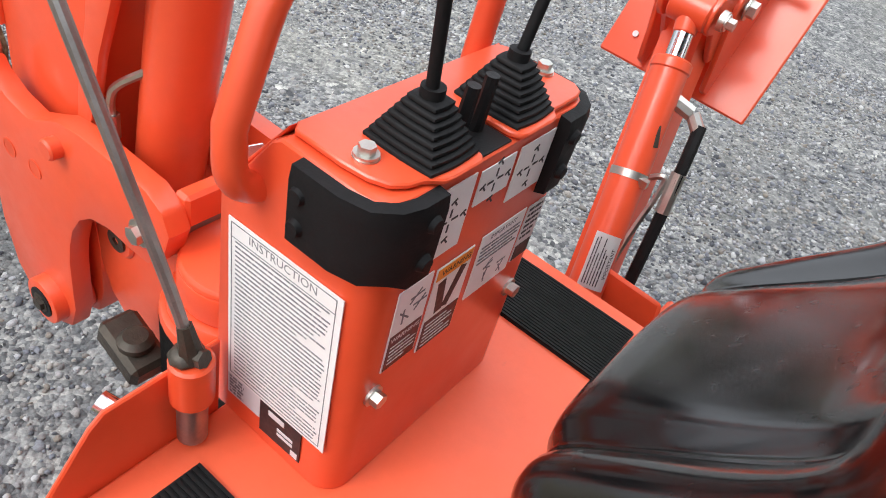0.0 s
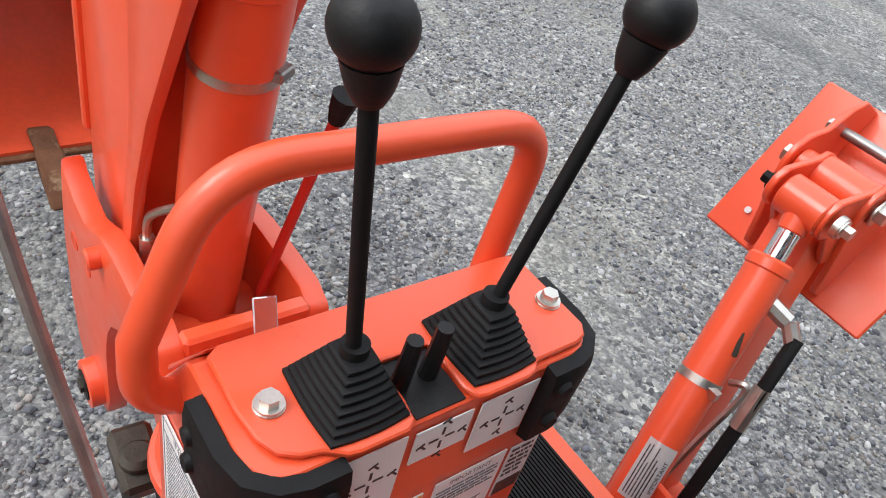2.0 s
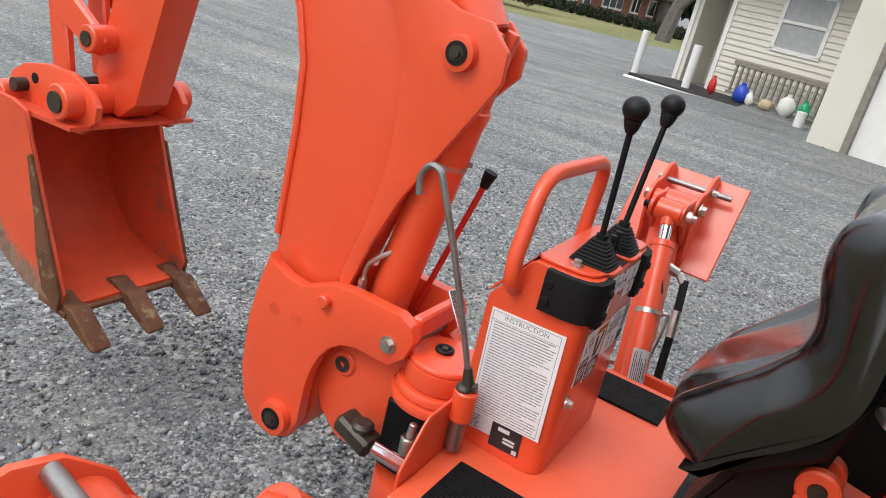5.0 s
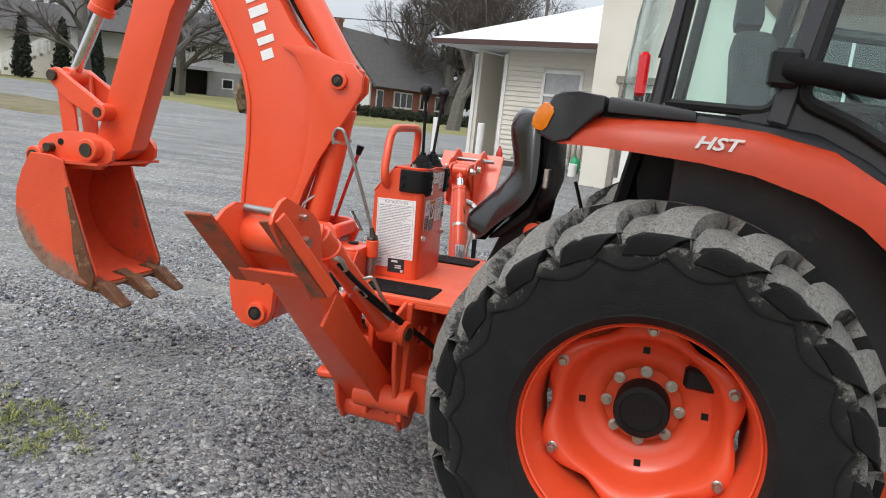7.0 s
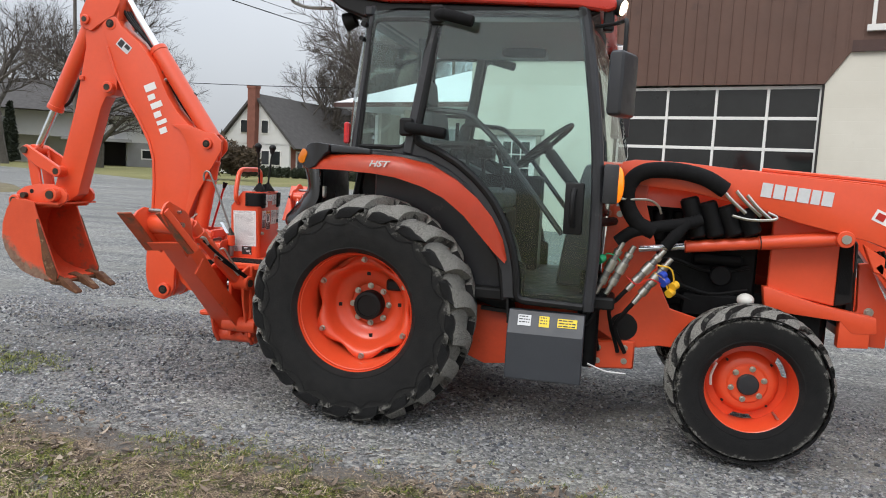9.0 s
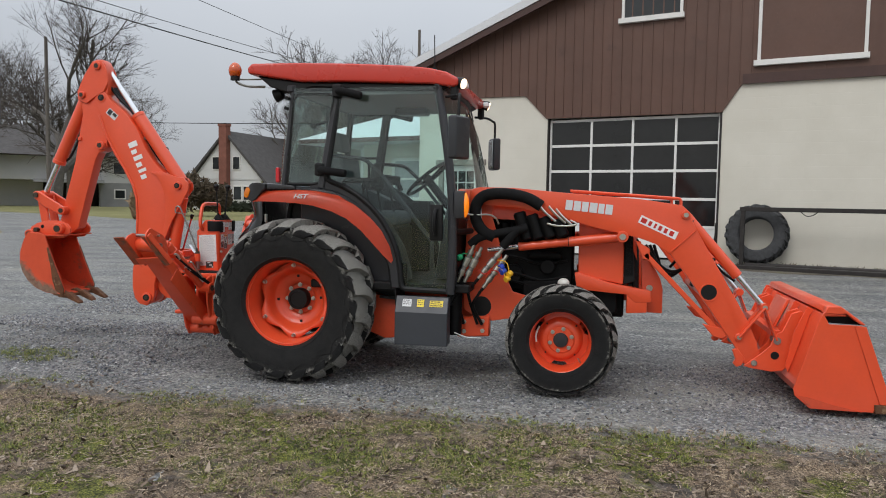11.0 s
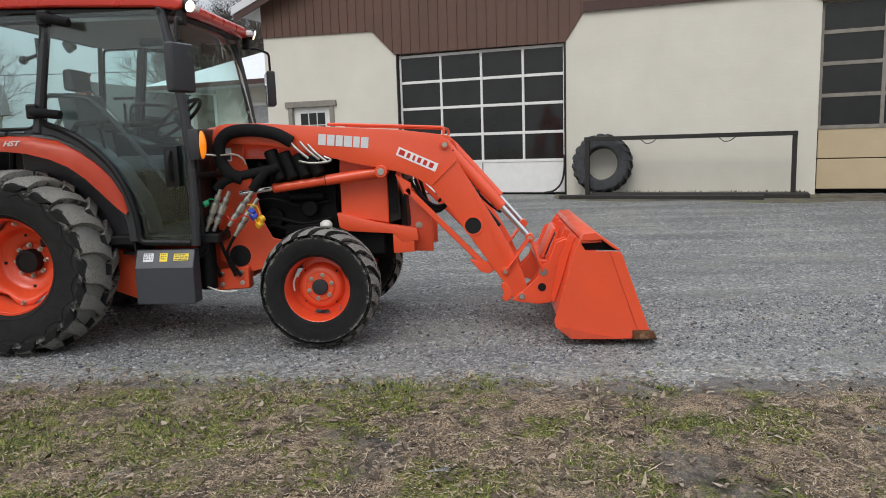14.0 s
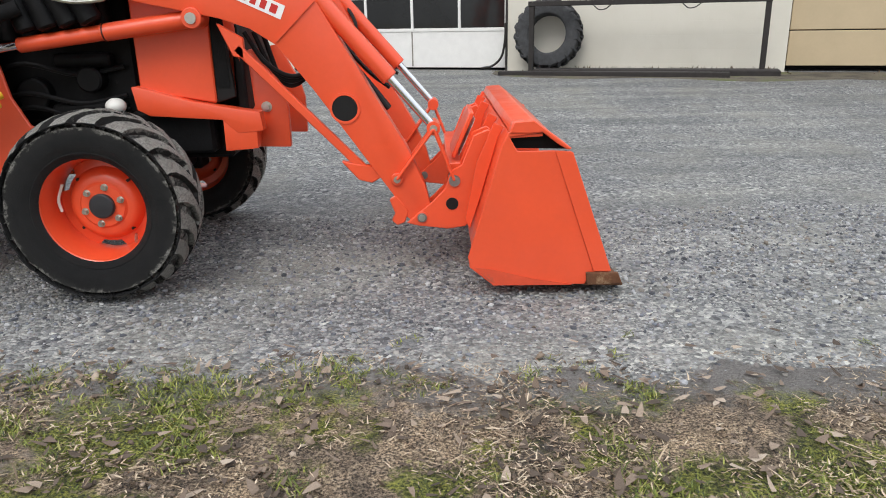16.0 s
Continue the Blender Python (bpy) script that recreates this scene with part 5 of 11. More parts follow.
for i in range(4):
    bm = bmn()
    rod(bm, (2.86, YC - 0.36 + 0.03 * i, 0.78), (2.83, YC - 0.36 + 0.03 * i, 0.86), 0.012, seg=8)
    part("hose_fitting", bm, STEEL, loader)

# coiled supply hoses hanging inside the near arm
for k in range(3):
    bm = bmn()
    y = -0.40 + 0.03 * k
    tube(bm, [(2.48 + 0.03 * k, y, 1.02), (2.56 + 0.02 * k, y - 0.02, 0.90 - 0.03 * k), (2.66, y, 0.84 - 0.02 * k), (2.76, y + 0.02, 0.88), (2.80 + 0.02 * k, y, 0.98), (2.88, y, 0.92), (2.98, y, 0.80), (3.06, y - 0.02, 0.70)], 0.011, 7)
    part("supply_hose", bm, HOSE, loader, "black supply hose looped inside the loader arm")
# bucket
BS = [(3.378, 0.125), (3.465, 0.052), (3.84, 0.045), (3.945, 0.05), (3.765, 0.577), (3.69, 0.582), (3.56, 0.582), (3.53, 0.635), (3.655, 0.65), (3.655, 0.662), (3.525, 0.655), (3.50, 0.60), (3.43, 0.36), (3.372, 0.17)]
BY0, BY1 = -0.825, mirrored(-0.825)
bucket = new("bucket")
bucket.parent = loader
tagged(bucket, "wide orange loader bucket with a worn cutting edge")
for y0, y1 in ((BY0, BY0 + 0.012), (BY1 - 0.012, BY1)):
    bm = bmn()
    prism(bm, BS, y0, y1)
    side = part("bucket_side", bm, ORANGE, bucket, "orange bucket side plate", bevel=0.003)
    o = y0 - 0.008 if y0 < YC else y1
    bm = bmn()
    prism(bm, [(3.70, 0.583), (3.768, 0.576), (3.935, 0.10), (3.865, 0.10)], o, o + 0.008)
    part("edge_stiffener", bm, ORANGE, side, bevel=0.002)
    bm = bmn()
    prism(bm, [(3.84, 0.045), (3.98, 0.048), (3.962, 0.095), (3.835, 0.098)], o - 0.004, o + 0.012)
    part("side_cutter", bm, RUST, side, "rusty cutting-edge end", bevel=0.003)
    bm = bmn()
    prism(bm, [(3.40, 0.125), (3.47, 0.05), (3.78, 0.046), (3.62, 0.075), (3.47, 0.115)], o + 0.003, o + 0.0065)
    part("scuff", bm, SCUFFED, side, "scraped brownish lower corner")
bm = bmn()
ribbon(bm, [(3.655, 0.645), (3.535, 0.640), (3.51, 0.60), (3.44, 0.36), (3.39, 0.18), (3.41, 0.125), (3.475, 0.065), (3.84, 0.056)], BY0 + 0.010, BY1 - 0.010, 0.010)
part("bucket_shell", bm, ORANGE, bucket, "curved bucket back and floor")
bm = bmn()
prism(bm, [(3.83, 0.040), (3.985, 0.036), (3.985, 0.048), (3.83, 0.060)], BY0, BY1)
part("cutting_edge", bm, RUST, bucket, "worn brown cutting edge", bevel=0.003)
bm = bmn()
prism(bm, [(3.53, 0.655), (3.545, 0.690), (3.62, 0.695), (3.73, 0.605), (3.715, 0.592), (3.65, 0.652)], BY0 + 0.06, BY1 - 0.06)
part("top_flange", bm, ORANGE, bucket, "folded top edge of the bucket", bevel=0.006, segments=2)
bm = bmn()
prism(bm, [(3.528, 0.65), (3.545, 0.692), (3.62, 0.697), (3.735, 0.612), (3.765, 0.588), (3.748, 0.584), (3.712, 0.606), (3.652, 0.652), (3.60, 0.648)], BY0 - 0.006, BY0 + 0.062)
part("corner_cap", bm, ORANGE, bucket, "folded end of the bucket's top edge", bevel=0.004)
# added plate, coloured black for the shade inside the top edge's open end
bm = bmn()
prism(bm, [(3.545, 0.585), (3.535, 0.645), (3.655, 0.652), (3.735, 0.592), (3.76, 0.578)], BY0 + 0.055, BY0 + 0.061)
part("opening_shade_plate", bm, ENGINE, bucket, "added black plate for the shade in the opening behind the top edge")
for y in (-0.60, -0.30, 0.18, 0.48):
    bm = bmn()
    prism(bm, [(3.53, 0.64), (3.505, 0.60), (3.435, 0.36), (3.39, 0.22), (3.37, 0.26), (3.42, 0.50), (3.49, 0.66)], y - 0.006, y + 0.006)
    part("back_rib", bm, ORANGE, bucket, bevel=0.002)
# pouch and papers stuck to the coupler bar
fr = plane_frame((3.335, -0.44, 0.505), (0, 1, 0), (0.45, 0, 1))
for x0, x1, y0, y1, mat, lift in ((0.0, 0.26, 0.0, 0.17, WHITE, 0.02), (0.05, 0.14, 0.02, 0.08, INK_BLACK, 0.0215), (0.16, 0.22, 0.06, 0.13, RED_ROD, 0.0215), (0.02, 0.10, 0.10, 0.14, RED_ROD, 0.0215)):
    bm = bmn()
    sticker(bm, fr, x0, x1, y0, y1, lift)
    part("warning_sticker", bm, mat, loader, "warning sticker behind the bucket")
bm = bmn()
prism(bm, [(3.32, 0.50), (3.335, 0.49), (3.42, 0.68), (3.40, 0.685)], -0.46, -0.16)
prism(bm, [(3.30, 0.44), (3.36, 0.44), (3.36, 0.48), (3.30, 0.48)], -0.50, 0.38)
part("coupler_bar", bm, ORANGE, loader, bevel=0.004)

# ---- hydraulic hoses and couplers beside the engine ----
bm = bmn()
tube(bm, [(1.44, -0.60, 1.06), (1.36, -0.61, 1.10), (1.305, -0.60, 1.19), (1.31, -0.59, 1.29), (1.38, -0.585, 1.352), (1.52, -0.58, 1.362), (1.66, -0.57, 1.335), (1.76, -0.56, 1.28)], 0.040, 12)
part("sleeved_hose", bm, FOAM, loader, "thick hose bundle in a fuzzy black sleeve")
bm = bmn()
tube(bm, [(1.27, -0.60, 1.00), (1.34, -0.61, 1.055), (1.46, -0.60, 1.085), (1.60, -0.57, 1.11), (1.66, -0.55, 1.13)], 0.030, 12)
tube(bm, [(1.50, -0.60, 0.99), (1.545, -0.60, 1.05), (1.60, -0.57, 1.12)], 0.030, 12)
part("sleeved_hose", bm, FOAM, loader, "thick hose bundle in a fuzzy black sleeve")
bm = bmn()
for i in range(4):
    rod(bm, (1.60 + 0.085 * i, -0.505, 1.235 - 0.016 * i), (1.66 + 0.085 * i, -0.505, 1.04 + 0.01 * i), 0.045, seg=12)
part("valve_block", bm, ENGINE, loader, "black ribbed valve cover", bevel=0.01)
for x, z in ((1.74, 1.290), (1.81, 1.280), (1.86, 1.262)):
    bm = bmn()
    tube(bm, [(x, -0.56, z), (x + 0.05, -0.565, z - 0.055), (x + 0.12, -0.56, z - 0.115)], 0.009, 6)
    part("steel_line", bm, ZINC, loader, "bright steel hydraulic line")
bm = bmn()
tube(bm, [(1.80, -0.565, 1.16), (1.88, -0.57, 1.145), (1.98, -0.565, 1.15), (2.00, -0.56, 1.165), (1.96, -0.56, 1.185)], 0.007, 6)
part("steel_line", bm, ZINC, loader, "bright steel hydraulic line")
bm = bmn()
tube(bm, [(1.215, -0.66, 1.222), (1.30, -0.63, 1.212), (1.40, -0.62, 1.215), (1.45, -0.61, 1.19), (1.47, -0.60, 1.15)], 0.006, 6)
part("lamp_wire_tube", bm, ZINC, loader)
for x0, z0, x1, z1 in ((1.300, 1.000, 1.185, 0.735), (1.355, 0.985, 1.235, 0.735), (1.500, 0.975, 1.335, 0.765), (1.535, 0.935, 1.37, 0.70)):
    d = Vector((x1 - x0, 0, z1 - z0))
    y = -0.615
    p = Vector((x0, y, z0))
    qc = new("hose_coupler")
    qc.parent = loader
    tagged(qc, "zinc-plated quick hose coupler")
    for a, b, r, mat, nm in ((0.0, 0.15, 0.013, ZINC, "ferrule"), (0.15, 0.24, 0.021, ZINC, "nut"), (0.24, 0.34, 0.017, STEEL, "neck"), (0.34, 0.56, 0.025, ZINC, "sleeve"), (0.56, 0.66, 0.019, STEEL, "body"), (0.66, 0.80, 0.022, ZINC, "collar"), (0.80, 1.0, 0.014, ZINC, "stem")):
        bm = bmn()
        rod(bm, p + d * a, p + d * b, r, seg=12)
        part(nm, bm, mat, qc, bevel=0.002)
    bm = bmn()
    tube(bm, [p + d * 0.98, p + d * 1.25 + Vector((0.0, 0.02, 0)), p + d * 1.6 + Vector((0.02, 0.06, 0.0)), (x1 - 0.02, -0.50, 0.42)], 0.011, 6)
    part("hose", bm, HOSE, qc, "black rubber hose")
for x, z, mat, lab in ((1.19, 0.905, GREEN_CAP, "green"), (1.50, 0.815, BLUE_CAP, "blue"), (1.485, 0.845, BLUE_CAP, "blue"), (1.545, 0.800, YELLOW_CAP, "yellow"), (1.53, 0.765, YELLOW_CAP, "yellow")):
    bm = bmn()
    rod(bm, (x, -0.645, z), (x + 0.02, -0.62, z + 0.012), 0.021, seg=14)
    part("dust_cap", bm, mat, loader, lab + " plastic dust cap")
bm = bmn()
tube(bm, [(1.47, -0.63, 0.90), (1.53, -0.645, 0.89), (1.55, -0.645, 0.84), (1.545, -0.64, 0.80)], 0.004, 6)
tube(bm, [(1.46, -0.63, 0.86), (1.50, -0.65, 0.84), (1.525, -0.645, 0.79), (1.53, -0.64, 0.77)], 0.004, 6)
part("cap_cord", bm, YELLOW_CAP, loader, "yellow cap cord")
bm = bmn()
tube(bm, [(1.33, -0.63, 0.83), (1.38, -0.645, 0.80), (1.44, -0.64, 0.83), (1.49, -0.64, 0.81)], 0.004, 6)
part("cap_cord", bm, RED_ROD, loader, "red cap cord")
bm = bmn()
tube(bm, [(1.205, -0.62, 0.91), (1.23, -0.63, 0.94), (1.28, -0.62, 0.92), (1.32, -0.62, 0.86)], 0.004, 6)
part("cap_cord", bm, GREEN_CAP, loader, "green cap cord")
for k in range(3):
    bm = bmn()
    tube(bm, [(1.20 + 0.015 * k, -0.60, 0.76), (1.14 + 0.01 * k, -0.61, 0.64 - 0.03 * k), (1.10, -0.60, 0.52 + 0.03 * k), (1.02 + 0.03 * k, -0.56, 0.42)], 0.010, 6)
    part("hose", bm, HOSE, loader, "black rubber hose hanging behind the step box")
bm = bmn()
rod(bm, (1.155, -0.55, 0.35), (1.155, -0.55, 0.80), 0.055, seg=20)
rod(bm, (1.155, -0.55, 0.80), (1.155, -0.55, 0.84), 0.062, 0.05, seg=20)
part("breather_canister", bm, ENGINE, loader, "black canister below the cab corner", bevel=0.006)
bm = bmn()
tube(bm, [(1.17, -0.62, 0.372), (1.26, -0.63, 0.345), (1.36, -0.62, 0.340)], 0.006, 6)
part("locking_rod", bm, ZINC, loader)

# ---- the backhoe ----
backhoe = thing("backhoe", (-1.2, YC, 0), "orange backhoe with its boom folded up behind the tractor", "backhoe")
BOOM = Matrix.Translation((-1.2, -0.065, -0.012)) @ Matrix.Rotation(radians(2.8), 4, "Z") @ Matrix(((1.02, 0, 0, 0), (0, 1, 0, 0), (0.008, 0, 1, 0), (0, 0, 0, 1)))


LANE = 0.0


def bpart(name, bm, mat, parent, label="", **k):
    """A part drawn in the boom's own plane, which is swung a little."""
    bm.transform(BOOM @ Matrix.Translation((0, LANE, 0)))
    return part(name, bm, mat, parent, label, **k)


boom = new("boom")
boom.parent = backhoe
tagged(boom, "curved orange boom with white letter shapes")
OUT = [(-0.79, 2.125), (-0.775, 2.185), (-0.73, 2.205), (-0.685, 2.175), (-0.655, 2.125), (-0.53, 2.02), (-0.425, 1.89), (-0.34, 1.705), (-0.27, 1.60), (-0.22, 1.55), (-0.170, 1.50), (-0.155, 1.40), (-0.145, 1.25), (-0.165, 1.12), (-0.200, 1.0), (-0.235, 0.88), (-0.27, 0.80), (-0.25, 0.60), (-0.255, 0.50), (-0.275, 0.44), (-0.325, 0.412), (-0.385, 0.425), (-0.425, 0.475), (-0.443, 0.56), (-0.44, 0.68), (-0.435, 0.80), (-0.428, 0.95), (-0.42, 1.15), (-0.425, 1.30), (-0.455, 1.41),
       (-0.525, 1.545), (-0.61, 1.68), (-0.69, 1.84), (-0.745, 2.0)]
bm = bmn()
prism(bm, OUT, -0.096, 0.030)
bpart("boom_body", bm, ORANGE, boom, bevel=0.006, segments=2)
BACK = [(-0.425, 0.90), (-0.424, 0.95), (-0.416, 1.15), (-0.421, 1.30), (-0.451, 1.41), (-0.521, 1.545), (-0.606, 1.68), (-0.686, 1.84), (-0.741, 2.0)]
for v0, v1 in ((-0.104, -0.090), (0.024, 0.038)):
    bm = bmn()
    ribbon(bm, BACK, v0, v1, 0.016)
    bpart("boom_lip", bm, ORANGE, boom, bevel=0.003)
# doubler plates that flare round the knee and run down to the foot
DBL = [(-0.30, 1.52), (-0.19, 1.525), (-0.08, 1.483), (-0.01, 1.475), (0.034, 1.43), (0.035, 1.375), (0.003, 1.315), (-0.055, 1.215), (-0.12, 1.10), (-0.17, 0.98), (-0.205, 0.86), (-0.215, 0.78), (-0.248, 0.78), (-0.225, 0.912), (-0.192, 1.02), (-0.174, 1.117), (-0.167, 1.20), (-0.169, 1.286), (-0.180, 1.36), (-0.205, 1.43), (-0.245, 1.49)]
# the other plate stops shorter in front
DBL_FAR = [(u - 0.035 * max(0.0, min(1.0, (u + 0.20) / 0.1)) * (1.0 if z > 1.33 else 1.5), z) for u, z in DBL]
FOOT = [(-0.405, 0.875), (-0.393, 0.856), (-0.353, 0.838), (-0.305, 0.832), (-0.262, 0.852), (-0.229, 0.869), (-0.180, 0.877), (-0.132, 0.877), (-0.047, 0.876), (-0.014, 0.860), (-0.002, 0.830), (-0.016, 0.784), (-0.050, 0.752), (-0.090, 0.750), (-0.135, 0.752), (-0.175, 0.740), (-0.205, 0.716),
        (-0.228, 0.680), (-0.242, 0.640), (-0.250, 0.600), (-0.253, 0.555), (-0.255, 0.490), (-0.275, 0.435), (-0.325, 0.408), (-0.385, 0.420), (-0.428, 0.470), (-0.447, 0.560), (-0.444, 0.700), (-0.425, 0.800)]
PLATES = {-1: (-0.098, -0.114, -0.112, -0.146, -0.134), 1: (0.030, 0.046, 0.048, 0.080, 0.092)}  # knee plate, foot plate and pin ends
for s in (-1, 1):
    k0, k1, f0, f1, pin = PLATES[s]
    bm = bmn()
    prism(bm, DBL if s < 0 else DBL_FAR, k0, k1)
    bpart("side_plate", bm, ORANGE, boom, "flared side plate at the knee", bevel=0.005, segments=2)
    bm = bmn()
    prism(bm, FOOT, f0, f1)
    bpart("foot_plate", bm, ORANGE, boom, "thick side plate with a forward arm at the boom's foot", bevel=0.007, segments=2)
    for u, z, r, w in ((-0.055, 1.409, 0.034, pin), (-0.315, 0.478, 0.042, f1 + s * 0.022), (-0.73, 2.14, 0.04, s * 0.10)):
        bm = bmn()
        rod(bm, (u, k0, z), (u, w, z), r, seg=28)
        boss = bpart("pin_boss", bm, ORANGE, boom, bevel=0.004, segments=2)
        bm = bmn()
        rod(bm, (u, w - s * 0.004, z), (u, w + s * 0.002, z), r * 0.66, seg=20)
        bpart("pin_hole", bm, BLACK, boss, "dark greasy pin end")
        bm = bmn()
        bolt(bm, (u, w, z), (0, s, 0), r * 0.30, 0.006)
        bpart("pin_bolt", bm, GREASY, boss)
    for u, z in ((-0.370, 0.745), (-0.305, 0.746)):
        bm = bmn()
        disc_ring(bm, (u, 0, z), 0.0135, 0.0155, f1, f1 + s * 0.0012, 24)
        rim_ = bpart("plate_dimple", bm, ORANGE_WORN, boom, "shallow round recess in the foot plate")
        bm = bmn()
        rod(bm, (u, f1 - s * 0.002, z), (u, f1 + s * 0.0006, z), 0.0135, seg=20)
        bpart("recess", bm, INNER, rim_)
    bm = bmn()
    rod(bm, (-0.232, f1 - s * 0.01, 0.828), (-0.232, f1 + s * 0.018, 0.828), 0.0155, seg=20)
    bpart("stop_peg", bm, ORANGE, boom, "short orange stop peg", bevel=0.003)
bm = bmn()
for u, z in ((-0.392, 1.595), (-0.415, 1.60)):
    box(bm, (u - 0.02, -0.078, z + 0.06), (0.035, 0.008, 0.03))
bpart("boom_lug", bm, ORANGE, boom, bevel=0.003)
# white letter shapes of the maker's mark, plain blocks
bm = bmn()
fr = plane_frame((-0.478, -0.0965, 1.765), (0.115, 0, -0.29), (0.29, 0, 0.115))
x = 0.0
for w, hgt in ((0.058, 0.078), (0.048, 0.050), (0.050, 0.078), (0.050, 0.050), (0.040, 0.070), (0.050, 0.050)):
    sticker(bm, fr, x, x + w - 0.013, -0.022, -0.022 + hgt, 0.002)
    x += w + 0.008
bpart("brand_mark", bm, WHITE, boom, "white block of a maker's mark along the boom")
bm = bmn()
fr = plane_frame((-0.655, -0.0965, 2.055), (1, 0, -0.85), (0.85, 0, 1))
sticker(bm, fr, 0, 0.10, -0.055, 0.0, 0.001)
lab = bpart("boom_label", bm, LABEL_GREY, boom, "pale warning label near the boom's top")
bm = bmn()
sticker(bm, fr, 0.008, 0.045, -0.048, -0.006, 0.0024)
sticker(bm, fr, 0.055, 0.092, -0.03, -0.006, 0.0024)
bpart("label_print", bm, INK_BLACK, lab)

# dipper, a little to one side of the boom
LANE = -0.035
dipper = new("dipper")
dipper.parent = backhoe
tagged(dipper, "straight orange dipper stick")
DIP = [(-0.815, 2.425), (-0.775, 2.455), (-0.725, 2.455), (-0.69, 2.41), (-0.67, 2.30), (-0.675, 2.20), (-0.70, 2.08), (-0.715, 1.96), (-0.705, 1.86), (-0.69, 1.80), (-0.692, 1.73), (-0.72, 1.695), (-0.765, 1.685), (-0.80, 1.62), (-0.94, 1.14), (-0.965, 1.05), (-1.03, 1.00), (-1.09, 1.01),
       (-1.13, 1.10), (-0.98, 1.61), (-0.905, 2.00), (-0.915, 2.12), (-0.938, 2.16), (-0.93, 2.21), (-0.88, 2.32)]
bm = bmn()
prism(bm, DIP, -0.052, 0.052)
bpart("dipper_body", bm, ORANGE, dipper, bevel=0.006, segments=2)
for u, z, r, w in ((-0.755, 2.40, 0.034, 0.085), (-0.895, 2.163, 0.03, 0.085), (-0.732, 1.742, 0.036, 0.095), (-1.075, 1.195, 0.036, 0.12), (-1.085, 1.035, 0.04, 0.15)):
    bm = bmn()
    rod(bm, (u, -w, z), (u, w, z), r, seg=22)
    boss = bpart("pin_boss", bm, ORANGE, dipper, bevel=0.004)
    bm = bmn()
    rod(bm, (u, -w - 0.004, z), (u, w + 0.004, z), r * 0.55, seg=16)
    bpart("pin", bm, GREASY, boss, "greasy dark pin")
for s in (-1, 1):
    bm = bmn()
    prism(bm, [(-0.79, 2.14), (-0.70, 2.19), (-0.66, 2.27), (-0.672, 2.36), (-0.72, 2.45), (-0.80, 2.44), (-0.88, 2.32), (-0.94, 2.19), (-0.93, 2.12), (-0.86, 2.09)], s * 0.053, s * 0.068)
    bpart("head_plate", bm, ORANGE, dipper, bevel=0.004)
bm = bmn()
box(bm, (-0.93, -0.058, 1.80), (0.03, 0.02, 0.03))
bpart("grease_lug", bm, ORANGE, dipper, bevel=0.004)


def ram(name, p, q, r, rod_r, split, label, parent=backhoe, rod_mat=CHROME):
    """A hydraulic ram: barrel from p, chrome rod to q, seal ring and eyes."""
    p, q = Vector(p), Vector(q)
    mid = p.lerp(q, split)
    b2 = bmn()
    rod(b2, p, mid, r, seg=24)
    rod(b2, mid - (q - p).normalized() * 0.03, mid + (q - p).normalized() * 0.004, r * 1.06, seg=24)
    barrel = bpart(name, b2, ORANGE, parent, label, bevel=0.004)
    b2 = bmn()
    rod(b2, mid, q, rod_r, seg=16)
    bpart("ram_rod", b2, rod_mat, barrel)
    return barrel


ram("bucket_ram", (-0.905, -0.005, 2.13), (-1.29, -0.005, 1.335), 0.050, 0.024, 0.67, "orange bucket ram on the dipper's back")
bm = bmn()
rod(bm, (-0.905, -0.05, 2.15), (-0.905, 0.05, 2.15), 0.045)
bpart("ram_eye", bm, ORANGE, backhoe, bevel=0.004)
bm = bmn()
rod(bm, (-1.295, -0.05, 1.328), (-1.295, 0.05, 1.328), 0.036)
bpart("ram_eye", bm, ORANGE, backhoe, bevel=0.004)
LANE = 0.0
ram("dipper_ram", (-0.06, -0.034, 1.44), (-0.715, -0.005, 2.375), 0.052, 0.024, 0.60, "orange dipper ram along the boom's back")
bm = bmn()
rod(bm, (-0.235, -0.015, 1.690), (-0.243, -0.015, 1.7015), 0.0535, seg=24)
bpart("hose_band", bm, BLACK, backhoe)
ram("boom_ram", (-0.170, -0.034, 0.70), (-0.040, -0.034, 1.43), 0.047, 0.03, 0.83, "thick orange boom ram", backhoe, ORANGE)
bm = bmn()
rod(bm, (-0.0846, -0.034, 1.180), (-0.0825, -0.034, 1.191), 0.0484, seg=28)
clamp = bpart("hose_clamp", bm, ZINC, backhoe, "zinc band clamp round the boom ram")
bm = bmn()
bm2c = Vector((-0.046, -0.002, 1.187))
box(bm, bm2c, (0.014, 0.028, 0.013), Matrix.Rotation(radians(35), 4, "Z"))
bpart("clamp_screw", bm, STEEL, clamp, bevel=0.002)
for s in (-1, 1):
    bm = bmn()
    bar(bm, (-0.075, s * 0.034 - 0.034, 1.30), (-0.045, s * 0.034 - 0.034, 1.465), 0.026, 0.085, (1, 0, 0))
    bpart("ram_head", bm, ORANGE, backhoe, "forked ram head", bevel=0.010, segments=2)
bm = bmn()
rod(bm, (-0.05, -0.115, 1.42), (-0.05, 0.085, 1.42), 0.022, seg=20)
bpart("knee_pin", bm, GREASY, backhoe, "greasy knee pin")
bm = bmn()
bolt(bm, (-0.055, 0.084, 1.409), (0, 1, 0), 0.026, 0.026)
bpart("knee_nut", bm, ZINC, backhoe, "large zinc nut on the knee pin")
